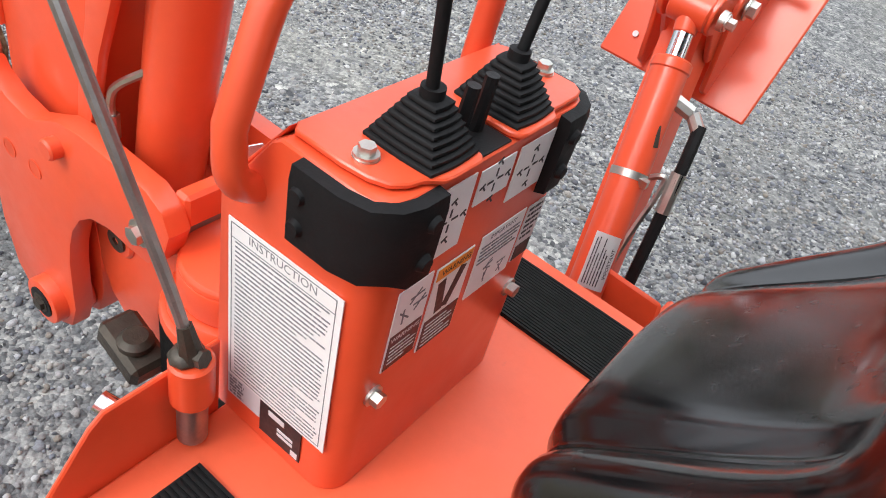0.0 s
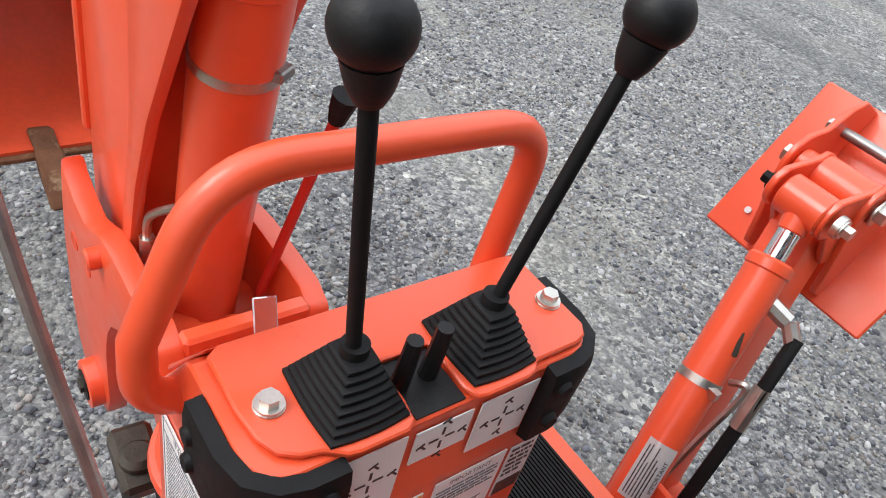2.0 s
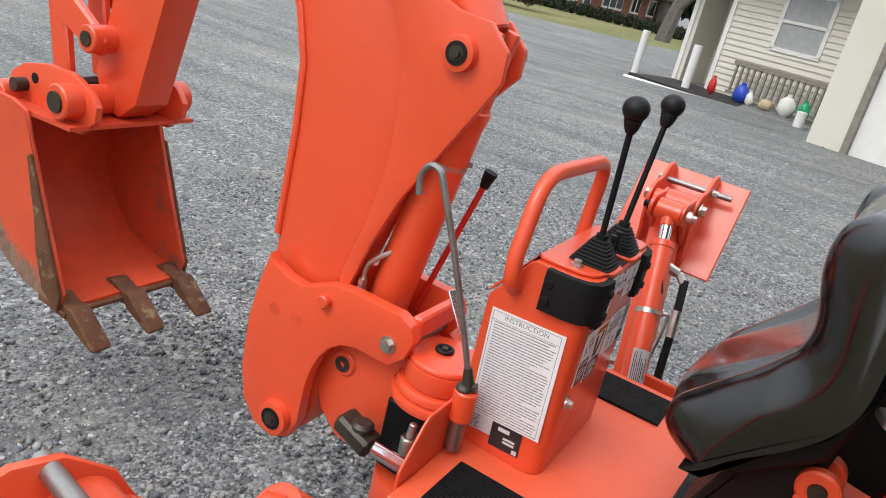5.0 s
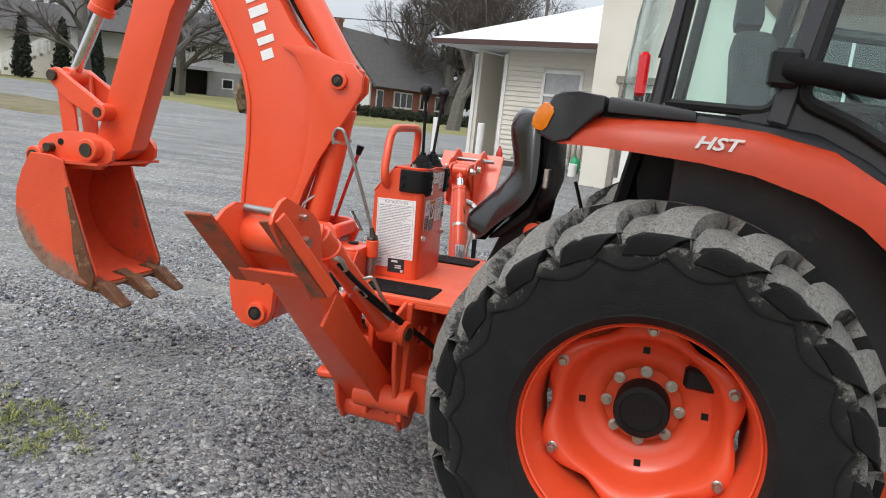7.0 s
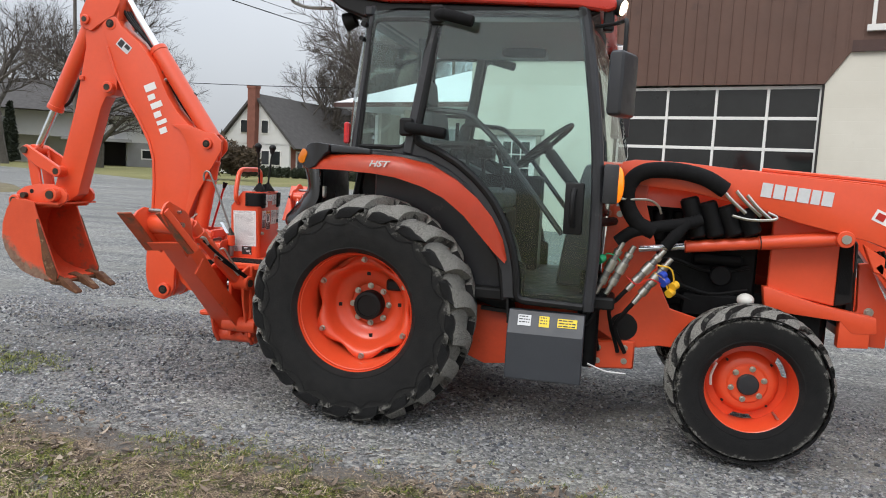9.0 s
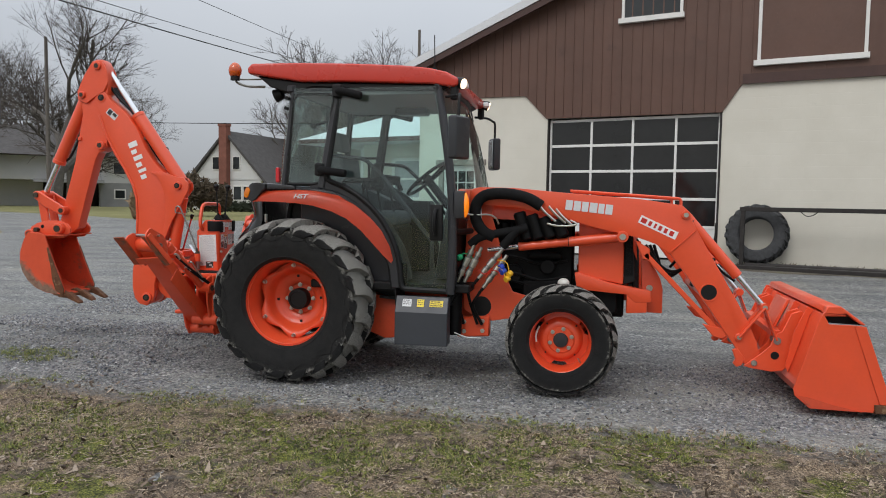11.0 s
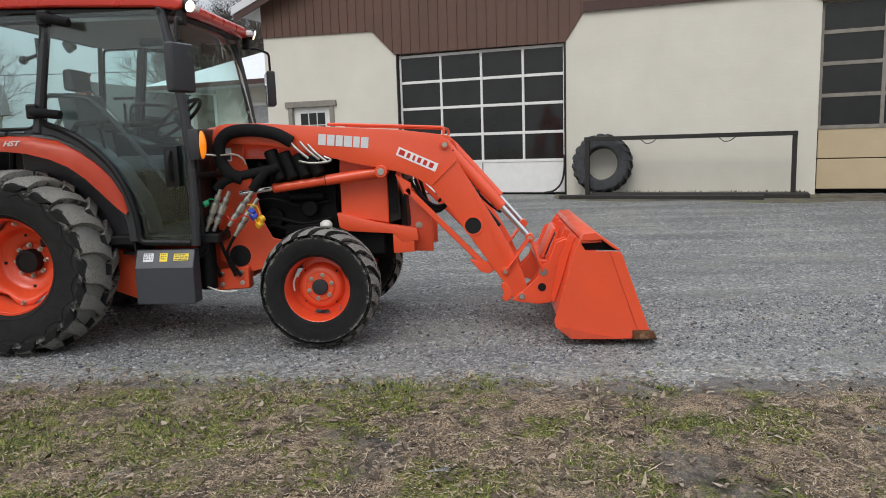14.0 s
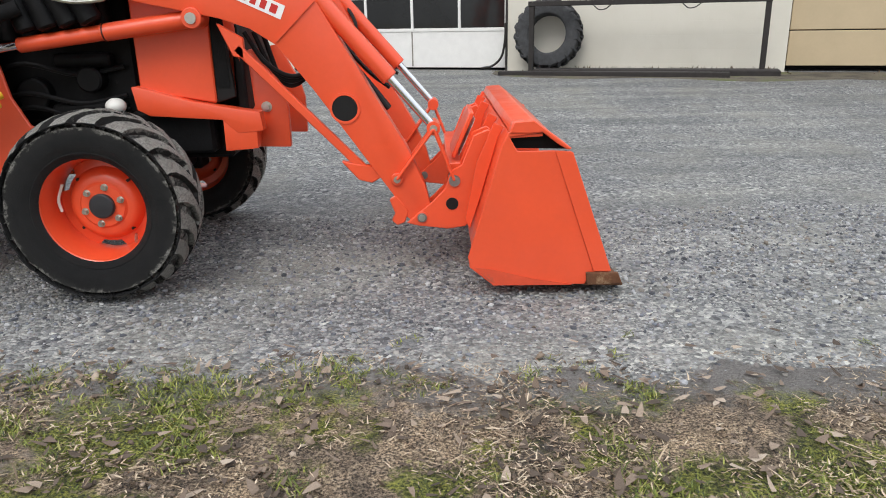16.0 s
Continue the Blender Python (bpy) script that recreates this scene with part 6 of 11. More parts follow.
for dy in (-0.03, 0.0, 0.03):
    bm = bmn()
    tube(bm, [(-0.20, dy, 1.555), (-0.31, dy, 1.70), (-0.42, dy, 1.90), (-0.50, dy, 2.03), (-0.62, dy, 2.15), (-0.70, dy, 2.26)], 0.011, 6)
    bpart("boom_hose", bm, HOSE, backhoe, "black hydraulic hose along the boom")
for line in ([(-0.86, -0.03, 2.05), (-0.95, -0.06, 1.82), (-1.04, -0.05, 1.66), (-1.10, -0.03, 1.62)], [(-0.84, 0.02, 2.02), (-0.92, 0.05, 1.80), (-1.02, 0.05, 1.62)]):
    bm = bmn()
    tube(bm, line, 0.010, 6)
    bpart("dipper_hose", bm, HOSE, backhoe, "black hydraulic hose along the dipper")
bm = bmn()
tube(bm, [(-0.180, -0.098, 0.880), (-0.178, -0.098, 0.915), (-0.168, -0.092, 0.938), (-0.130, -0.070, 0.972)], 0.0058, 8)
rod(bm, (-0.181, -0.098, 0.855), (-0.180, -0.098, 0.892), 0.0105, seg=6)
rod(bm, (-0.182, -0.098, 0.842), (-0.181, -0.098, 0.858), 0.0085, seg=8)
bpart("steel_line", bm, ZINC, backhoe, "bent steel oil line by the ram")
for u, z in ((-0.42, 1.90), (-0.40, 1.85), (-0.385, 1.80)):
    for v0 in (-0.04, 0.03):
        bm = bmn()
        rod(bm, (u, v0, z), (u + 0.035, v0, z + 0.02), 0.014, seg=8)
        bpart("hose_fitting", bm, STEEL, backhoe, "steel hose fitting")

# bucket linkage
LANE = -0.035
for s in (-1, 1):
    bm = bmn()
    prism(bm, [(-1.345, 1.345), (-1.30, 1.362), (-1.085, 1.235), (-1.035, 1.20), (-1.055, 1.155), (-1.10, 1.16), (-1.24, 1.225), (-1.335, 1.30)], s * 0.075, s * 0.10)
    bpart("idler_link", bm, ORANGE, backhoe, "orange idler link", bevel=0.006)
    bm = bmn()
    prism(bm, [(-1.335, 1.345), (-1.26, 1.345), (-1.215, 1.06), (-1.285, 1.05)], s * 0.045, s * 0.07)
    bpart("bucket_link", bm, ORANGE, backhoe, "orange bucket link", bevel=0.006)
bm = bmn()
rod(bm, (-1.31, -0.115, 1.325), (-1.31, 0.115, 1.325), 0.022)
bpart("link_pin", bm, GREASY, backhoe, "greasy link pin")
bm = bmn()
rod(bm, (-1.25, -0.20, 1.035), (-1.25, 0.20, 1.035), 0.018)
bpart("link_pin", bm, GREASY, backhoe, "greasy link pin")

# digging bucket
dig = new("digging_bucket")
dig.parent = backhoe
tagged(dig, "worn orange digging bucket with three muddy teeth")
SIDE = [(-1.345, 1.00), (-1.385, 0.93), (-1.415, 0.84), (-1.42, 0.745), (-1.40, 0.67), (-1.355, 0.60), (-1.285, 0.538), (-1.20, 0.502), (-1.10, 0.482), (-1.035, 0.474), (-1.02, 0.53), (-1.09, 0.707), (-1.17, 0.92), (-1.19, 0.985), (-1.25, 1.0)]
for s in (-1, 1):
    bm = bmn()
    prism(bm, SIDE, s * 0.188, s * 0.20)
    side = bpart("bucket_side", bm, SCUFFED, dig, "scratched bucket side with rubbed-off paint", bevel=0.003)
    bm = bmn()
    mud = bm.verts.layers.float.new("mud")
    mid = Vector((-1.22, 0, 0.76))
    rings = []
    for k in (0.985, 0.86, 0.66, 0.40):
        ring = []
        for u, z in SIDE:
            p = mid.lerp(Vector((u, 0, z)), k)
            v = bm.verts.new((p.x, s * 0.2015, p.z))
            low = max(0.0, min(1.0, (0.86 - z) / 0.22)) * max(0.0, min(1.0, (-1.00 - u) / 0.08))
            v[mud] = low * (1.0, 0.85, 0.45, 0.0)[len(rings)]
            ring.append(v)
        rings.append(ring)
    for p, q in zip(rings, rings[1:]):
        for i in range(len(p)):
            bm.faces.new((p[i], p[(i + 1) % len(p)], q[(i + 1) % len(p)], q[i]))
    bm.faces.new(rings[-1])
    bpart("side_skin", bm, MUDDY_SIDE, side, "paint smeared with dried mud along the rim")
    bm = bmn()
    prism(bm, [(-1.03, 0.476), (-1.02, 0.53), (-1.06, 0.63), (-1.09, 0.707), (-1.155, 0.88), (-1.168, 0.875), (-1.135, 0.72), (-1.125, 0.62), (-1.095, 0.52)], s * 0.20, s * 0.212)
    bpart("side_edge", bm, RUST, side, "worn brown side cutter", bevel=0.003)
    bm = bmn()
    prism(bm, [(-1.375, 1.00), (-1.355, 1.045), (-1.30, 1.078), (-1.20, 1.10), (-1.10, 1.10), (-1.03, 1.075), (-1.00, 1.04), (-1.005, 1.0), (-1.06, 0.955), (-1.20, 0.945), (-1.34, 0.96)], s * 0.12, s * 0.14)
    ear = bpart("bucket_ear", bm, ORANGE, dig, "orange bucket ear plate", bevel=0.005, segments=2)
    for u, z, r in ((-1.085, 1.035, 0.045), (-1.34, 0.985, 0.04)):
        bm = bmn()
        rod(bm, (u, s * 0.13, z), (u, s * 0.19, z), r, seg=20)
        b5 = bpart("ear_boss", bm, ORANGE, ear, bevel=0.004)
        bm = bmn()
        rod(bm, (u, s * 0.188, z), (u, s * 0.196, z), r * 0.6, seg=14)
        bpart("pin_end", bm, GREASY, ear)
    bm = bmn()
    rod(bm, (-1.25, s * 0.138, 1.05), (-1.25, s * 0.142, 1.05), 0.014, seg=14)
    bpart("ear_hole", bm, BLACK, ear)
bm = bmn()
ribbon(bm, [(-1.03, 0.985), (-1.19, 0.98), (-1.34, 0.985), (-1.375, 0.93), (-1.405, 0.84), (-1.408, 0.745), (-1.388, 0.675), (-1.345, 0.608), (-1.28, 0.548), (-1.20, 0.514), (-1.10, 0.494), (-1.02, 0.484)], -0.188, 0.188, 0.010)
bpart("bucket_shell", bm, INNER, dig, "dark red-orange bucket shell", sharp=50)
bm = bmn()
prism(bm, [(-1.12, 0.478), (-1.005, 0.470), (-1.005, 0.484), (-1.12, 0.494)], -0.205, 0.205)
bpart("cutting_lip", bm, RUST, dig, "rusty cutting lip", bevel=0.003)
for v in (-0.172, 0.0, 0.172):
    bm = bmn()
    prism(bm, [(-1.10, 0.500), (-1.06, 0.520), (-0.99, 0.494), (-0.985, 0.455), (-1.08, 0.460)], v - 0.026, v + 0.026)
    adapter = bpart("tooth_adapter", bm, RUST, dig, "muddy tooth holder", bevel=0.006)
    bm = bmn()
    prism(bm, [(-1.005, 0.503), (-0.985, 0.505), (-0.89, 0.428), (-0.885, 0.416), (-0.90, 0.412), (-0.995, 0.452)], v - 0.029, v + 0.029)
    bpart("tooth", bm, RUST, adapter, "worn muddy bucket tooth", bevel=0.006)

dig.location = (0.045, -0.025, 0.012)
LANE = 0.0

# ---- main frame and swing post ----
bm = bmn()
for y in (-0.21, 0.17):
    prism(bm, [(-1.02, 0.70), (-0.62, 0.70), (-0.55, 0.62), (-0.62, 0.42), (-0.76, 0.30), (-0.86, 0.30), (-0.98, 0.42)], y, y + 0.05)
span(bm, (-0.98, -0.33, 0.44), (-0.86, 0.22, 0.62))
span(bm, (-0.80, -0.44, 0.30), (-0.68, 0.32, 0.44))
bar(bm, (-0.70, -0.25, 0.60), (-0.42, -0.22, 0.58), 0.08, 0.14)
bar(bm, (-0.70, 0.13, 0.60), (-0.42, 0.10, 0.58), 0.08, 0.14)
main = part("main_frame", bm, ORANGE_WORN, backhoe, "heavy orange backhoe frame under the platform", bevel=0.008)
# stabiliser side towers
for y in (-0.50, 0.38):
    bm = bmn()
    for x in (-0.90, -0.77):
        top = 0.70 if y < 0 else 0.595
        prism(bm, [(x - 0.010, top), (x + 0.010, top), (x + 0.010, 0.28), (x - 0.010, 0.28)], y, y + 0.17 if y > 0 else y + 0.24)
    prism(bm, [(-0.92, 0.70), (-0.76, 0.70), (-0.74, 0.58), (-0.755, 0.33), (-0.80, 0.29), (-0.88, 0.30), (-0.93, 0.45)], y + 0.22 if y < 0 else y, (y + 0.228) if y < 0 else y + 0.01)
    tower = part("side_tower", bm, ORANGE_WORN, backhoe, "stabiliser bracket on the frame's side", bevel=0.005)
    bm = bmn()
    rod(bm, (-0.94, y + 0.02, 0.35), (-0.73, y + 0.02, 0.35), 0.045)
    part("tower_pin", bm, ORANGE_WORN, tower, bevel=0.004)
    bm = bmn()
    rod(bm, (-0.93, y + 0.12, 0.56), (-0.74, y + 0.12, 0.56), 0.034)
    part("tower_pin", bm, ORANGE_WORN, tower, bevel=0.004)
# swing post
KX, KY = -1.155, -0.130
bm = bmn()
rod(bm, (KX, KY, 0.676), (KX, KY, 0.700), 0.106, seg=36)
bar(bm, (KX - 0.02, KY, 0.688), (-0.95, KY + 0.03, 0.688), 0.17, 0.024)
part("king_post", bm, ORANGE, backhoe, "orange swing pivot between the frame plates", bevel=0.010, segments=2)
bm = bmn()
rod(bm, (KX, KY, 0.702), (KX, KY, 0.722), 0.098, 0.092, seg=36)
rod(bm, (KX, KY, 0.724), (KX, KY, 0.772), 0.083, seg=36)
rod(bm, (KX, KY, 0.772), (KX, KY, 0.784), 0.083, 0.078, seg=36)
bar(bm, (KX - 0.03, KY + 0.01, 0.745), (KX - 0.16, -0.085, 0.745), 0.120, 0.050)
part("swing_boss", bm, ORANGE, backhoe, "stacked round swing boss", bevel=0.006, segments=2)
bm = bmn()
rod(bm, (KX, KY, 0.36), (KX, KY, 0.47), 0.10, seg=28)
bar(bm, (KX - 0.02, KY, 0.41), (-0.95, KY + 0.03, 0.41), 0.16, 0.08)
part("king_post", bm, ORANGE, backhoe, "orange swing pivot between the frame plates", bevel=0.008, segments=2)
bm = bmn()
disc_ring(bm, (KX, 0, 0), 0.012, 0.021, -0.004, 0.004, 28)
bm.transform(Matrix.Translation((KX - 0.012, KY + 0.006, 0.788)) @ Matrix.Rotation(radians(90), 4, "X") @ Matrix.Translation((-KX, 0, 0)))
part("grease_cap", bm, BLACK, backhoe, "black pivot cap", bevel=0.002)
bm = bmn()
bolt(bm, (KX - 0.012, KY + 0.006, 0.784), (0, 0, 1), 0.008, 0.006)
part("cap_bolt", bm, GREASY, backhoe)
for s in (-1, 1):
    bm = bmn()
    prism(bm, [(-0.005, 0.765), (0.02, 0.735), (0.02, 0.600), (-0.02, 0.510), (-0.10, 0.462), (-0.18, 0.470), (-0.235, 0.520), (-0.262, 0.585), (-0.262, 0.655), (-0.238, 0.715), (-0.195, 0.760), (-0.13, 0.790), (-0.06, 0.795)], s * 0.055, s * 0.094)
    swing = bpart("swing_plate", bm, ORANGE, backhoe, "rounded swing casting plate", bevel=0.010, segments=2)
    bm = bmn()
    rod(bm, (-0.190, s * 0.092, 0.668), (-0.190, s * 0.100, 0.668), 0.032, seg=28)
    hub = bpart("swing_boss", bm, ORANGE, swing, bevel=0.005)
    bm = bmn()
    disc_ring(bm, (-0.190, 0, 0.668), 0.007, 0.019, s * 0.099, s * 0.104, 24)
    bpart("pin_end", bm, GREASY, hub, "dark pin end")
    f1 = PLATES[s][3]
    bm = bmn()
    bolt(bm, (-0.059, f1, 0.800), (0, s, 0), 0.0135, 0.010)
    bpart("lock_bolt", bm, ZINC, backhoe, "large zinc bolt")
bm = bmn()
bar(bm, (-0.022, -0.114, 0.846), (-0.022, 0.050, 0.846), 0.026, 0.050)
bpart("lock_cross_bar", bm, ORANGE, backhoe, "orange cross bar ahead of the ram", bevel=0.005)
bm = bmn()
rod(bm, (-0.045, -0.112, 0.795), (-0.045, 0.048, 0.795), 0.017, seg=18)
bpart("lock_pin", bm, STEEL, backhoe, "bare steel pin between the foot plates")
bm = bmn()
rod(bm, (-0.175, -0.09, 0.70), (-0.175, 0.09, 0.70), 0.055)
bpart("ram_foot", bm, ORANGE, backhoe, bevel=0.006)
bm = bmn()
bolt(bm, (KX - 0.075, KY - 0.045, 0.770), (0, 0, 1), 0.012, 0.01)
part("casting_bolt", bm, ZINC, backhoe)
bm = bmn()
bolt(bm, (KX + 0.010, KY + 0.064, 0.772), (0, 0, 1), 0.012, 0.01)
part("casting_bolt", bm, ZINC, backhoe)
# swing rams and a chrome rod behind the console
for y in (-0.27, 0.14):
    bm = bmn()
    rod(bm, (-0.70, y, 0.54), (-1.02, y * 0.75 - 0.02, 0.54), 0.045)
    part("swing_ram", bm, ORANGE_WORN, backhoe)
    bm = bmn()
    rod(bm, (-1.02, y * 0.75 - 0.02, 0.54), (-1.20, y * 0.6 - 0.03, 0.54), 0.02)
    part("ram_rod", bm, CHROME, backhoe)
bm = bmn()
bar(bm, (-1.205, -0.086, 0.905), (-1.150, -0.098, 0.835), 0.030, 0.005, (1, 0, 1))
part("latch_strap", bm, CHROME, backhoe, "bright flat latch strap over the cross bar", bevel=0.0015)
# tow clevis low on the frame
bm = bmn()
tube(bm, rounded([(-0.98, -0.46, 0.415), (-1.06, -0.49, 0.41), (-1.06, -0.54, 0.41), (-0.98, -0.53, 0.415)], 0.02, 3), 0.016, 8, straight=True)
part("tow_clevis", bm, ORANGE_WORN, backhoe)

# ---- platform and console ----
bm = bmn()
prism(bm, [(-1.03, 0.700), (-0.60, 0.700), (-0.60, 0.716), (-1.03, 0.716)], -0.462, 0.318)
platform = part("platform", bm, ORANGE_FLOOR, backhoe, "orange steel platform plate with black grip strips", bevel=0.003)
bm = bmn()
bar(bm, (-1.02, -0.455, 0.692), (-0.60, -0.455, 0.692), 0.012, 0.020)
bar(bm, (-1.02, 0.311, 0.685), (-0.60, 0.311, 0.685), 0.014, 0.05)
part("platform_rail", bm, ORANGE, platform, bevel=0.003)
for y0, y1, lab in ((-0.438, -0.290, "ribbed black rubber grip strip"), (0.158, 0.286, "ribbed black rubber grip strip")):
    bm = bmn()
    span(bm, (-0.985, y0, 0.7162), (-0.735, y1, 0.7195))
    mat_ = part("grip_strip", bm, RUBBER, platform, lab)
    bm = bmn()
    n = 22
    for i in range(n):
        y = y0 + (i + 0.5) * (y1 - y0) / n
        prism(bm, [(-0.983, 0.7193), (-0.737, 0.7193), (-0.737, 0.7225), (-0.983, 0.7225)], y - 0.0018, y + 0.0018)
    part("ribs", bm, RUBBER, mat_, "raised rubber ribs")
bm = bmn()
prism(bm, [(-0.432, 0.640), (-0.228, 0.640), (-0.228, 0.832), (-0.362, 0.828), (-0.378, 0.815), (-0.432, 0.742)], 1.0305, 1.0365, Matrix.Rotation(radians(90), 4, "Z"))
part("guard_plate", bm, ORANGE, platform, "folded orange guard plate at the platform's corner", bevel=0.002)
bm = bmn()
span(bm, (-1.225, -0.215, 0.50), (-1.035, -0.04, 0.674))
part("valve_block", bm, ENGINE, backhoe, "black valve block below the swing casting", bevel=0.006)
bm = bmn()
rod(bm, (-1.132, -0.248, 0.600), (-1.132, -0.248, 0.640), 0.018, seg=6)
rod(bm, (-1.132, -0.248, 0.640), (-1.130, -0.244, 0.672), 0.009, seg=10)
rod(bm, (-1.132, -0.212, 0.620), (-1.132, -0.248, 0.620), 0.012, seg=8)
part("valve_fitting", bm, ZINC, backhoe, "zinc elbow on the valve block", bevel=0.002)
bm = bmn()
rod(bm, (-1.03, -0.275, 0.595), (-1.16, -0.335, 0.640), 0.016, seg=18)
part("swing_rod", bm, CHROME, backhoe, "bright swing ram rod beside the frame")
bm = bmn()
prism(bm, [(-1.03, 0.70), (-0.985, 0.70), (-0.985, 0.875), (-1.03, 0.875)], 0.155, 0.161)
part("guard_plate", bm, ORANGE, platform, bevel=0.002)

SKEW = 2.9
console = new("control_console")
console.parent = backhoe
tagged(console, "orange control console with warning labels and two joysticks")
CX0, CX1, CY0, CY1 = -1.045, -0.862, -0.222, 0.091
CON = [(CX0, 0.716), (CX0, 1.02), (-0.985, 1.108), (-0.975, 1.115), (CX1, 1.115), (CX1 + 0.002, 0.716)]
bm = bmn()
prism(bm, CON, CY0, CY1)
verticals = [e for e in bm.edges if abs(e.verts[0].co.z - e.verts[1].co.z) > 0.2 and e.verts[0].co.x > -0.9]
bmesh.ops.bevel(bm, geom=verticals, offset=0.030, segments=5, affect="EDGES", profile=0.5)
body = part("console_body", bm, ORANGE, console, bevel=0.002, sharp=30)
# top lid, a bent sheet a little proud of the body
bm = bmn()
lid = [(-0.972, -0.211), (-0.921, -0.211), (-0.896, -0.208), (-0.880, -0.201), (-0.871, -0.188), (-0.868, -0.174), (-0.858, -0.160), (-0.856, -0.150), (-0.856, -0.112), (-0.862, -0.104), (-0.880, -0.101), (-0.918, -0.101), (-0.918, -0.054), (-0.870, -0.054), (-0.858, -0.048),
       (-0.856, -0.040), (-0.856, 0.002), (-0.858, 0.010), (-0.867, 0.020), (-0.867, 0.066), (-0.871, 0.078), (-0.882, 0.086), (-0.968, 0.086), (-0.978, 0.080), (-0.980, 0.070), (-0.980, -0.200)]
lo = [bm.verts.new((x, y, 1.1165)) for x, y in lid]
hi = [bm.verts.new((x, y, 1.1225)) for x, y in lid]
bm.faces.new(lo[::-1])
bm.faces.new(hi)
for i in range(len(lid)):
    bm.faces.new((lo[i], lo[(i + 1) % len(lid)], hi[(i + 1) % len(lid)], hi[i]))
part("console_lid", bm, ORANGE, console, "orange console lid with cut-outs for the joysticks", bevel=0.0015)
bm = bmn()
prism(bm, [(-0.980, 1.1165), (-0.978, 1.1225), (-1.05, 1.03), (-1.052, 1.02)], -0.211, 0.086)
part("lid_slope", bm, ORANGE, console, bevel=0.001)
bm = bmn()
span(bm, (-0.918, -0.100, 1.05), (-0.864, -0.055, 1.1168))
part("lever_recess", bm, BLACK, console, "dark opening between the joysticks")
for y in (-0.190, 0.073):
    bm = bmn()
    rod(bm, (-0.915, y, 1.1222), (-0.915, y, 1.1238), 0.0115, seg=20)
    bolt(bm, (-0.915, y, 1.1235), (0, 0, 1), 0.0075, 0.007)
    part("lid_bolt", bm, ZINC, console)
for y, z in ((-0.184, 0.868), (0.055, 0.867)):
    bm = bmn()
    bolt(bm, (-0.861, y, z), (1, 0, 0), 0.0085, 0.010)
    part("front_bolt", bm, ZINC, console)
# padded rubber corners
for s in (-1, 1):
    yc = CY0 if s < 0 else CY1
    o = -1 if s < 0 else 1
    bm = bmn()
    path = [(-0.948, yc + o * 0.001), (-0.90, yc + o * 0.001), (-0.878, yc - o * 0.004), (-0.866, yc - o * 0.018), (-0.862, yc - o * 0.034), (-0.862, yc - o * 0.062)]
    rows = []
    for off, z in ((0.0, 1.034), (0.012, 1.038), (0.014, 1.10), (0.012, 1.1135), (0.0, 1.115)):
        row = []
        for i, (x, y) in enumerate(path):
            a, b = Vector(path[max(i - 1, 0)]), Vector(path[min(i + 1, len(path) - 1)])
            d = (b - a).normalized()
            nrm = Vector((d.y, -d.x)) * (1 if o < 0 else -1)
            q = Vector((x, y)) + nrm * off
            row.append(bm.verts.new((q.x, q.y, z - (0.012 if i > 3 and z < 1.05 else 0))))
        rows.append(row)
    for a, b in zip(rows, rows[1:]):
        for j in range(len(path) - 1):
            bm.faces.new((a[j], a[j + 1], b[j + 1], b[j]))
    bm.faces.new([r[0] for r in rows])
    bm.faces.new([r[-1] for r in reversed(rows)])
    pad = part("corner_pad", bm, RUBBER, console, "moulded black rubber corner pad", sharp=60)
    for x, z in ((-0.937, 1.090), (-0.937, 1.058)):
        bm = bmn()
        rod(bm, (x, yc + o * 0.012, z), (x, yc + o * 0.0185, z), 0.0095, 0.0065, seg=18)
        part("pad_boss", bm, RUBBER, pad)
    for y, z in ((yc - o * 0.046, 1.092), (yc - o * 0.046, 1.050)):
        bm = bmn()
        rod(bm, (-0.862 + 0.012, y, z), (-0.862 + 0.0185, y, z), 0.0095, 0.0065, seg=18)
        part("pad_boss", bm, RUBBER, pad)
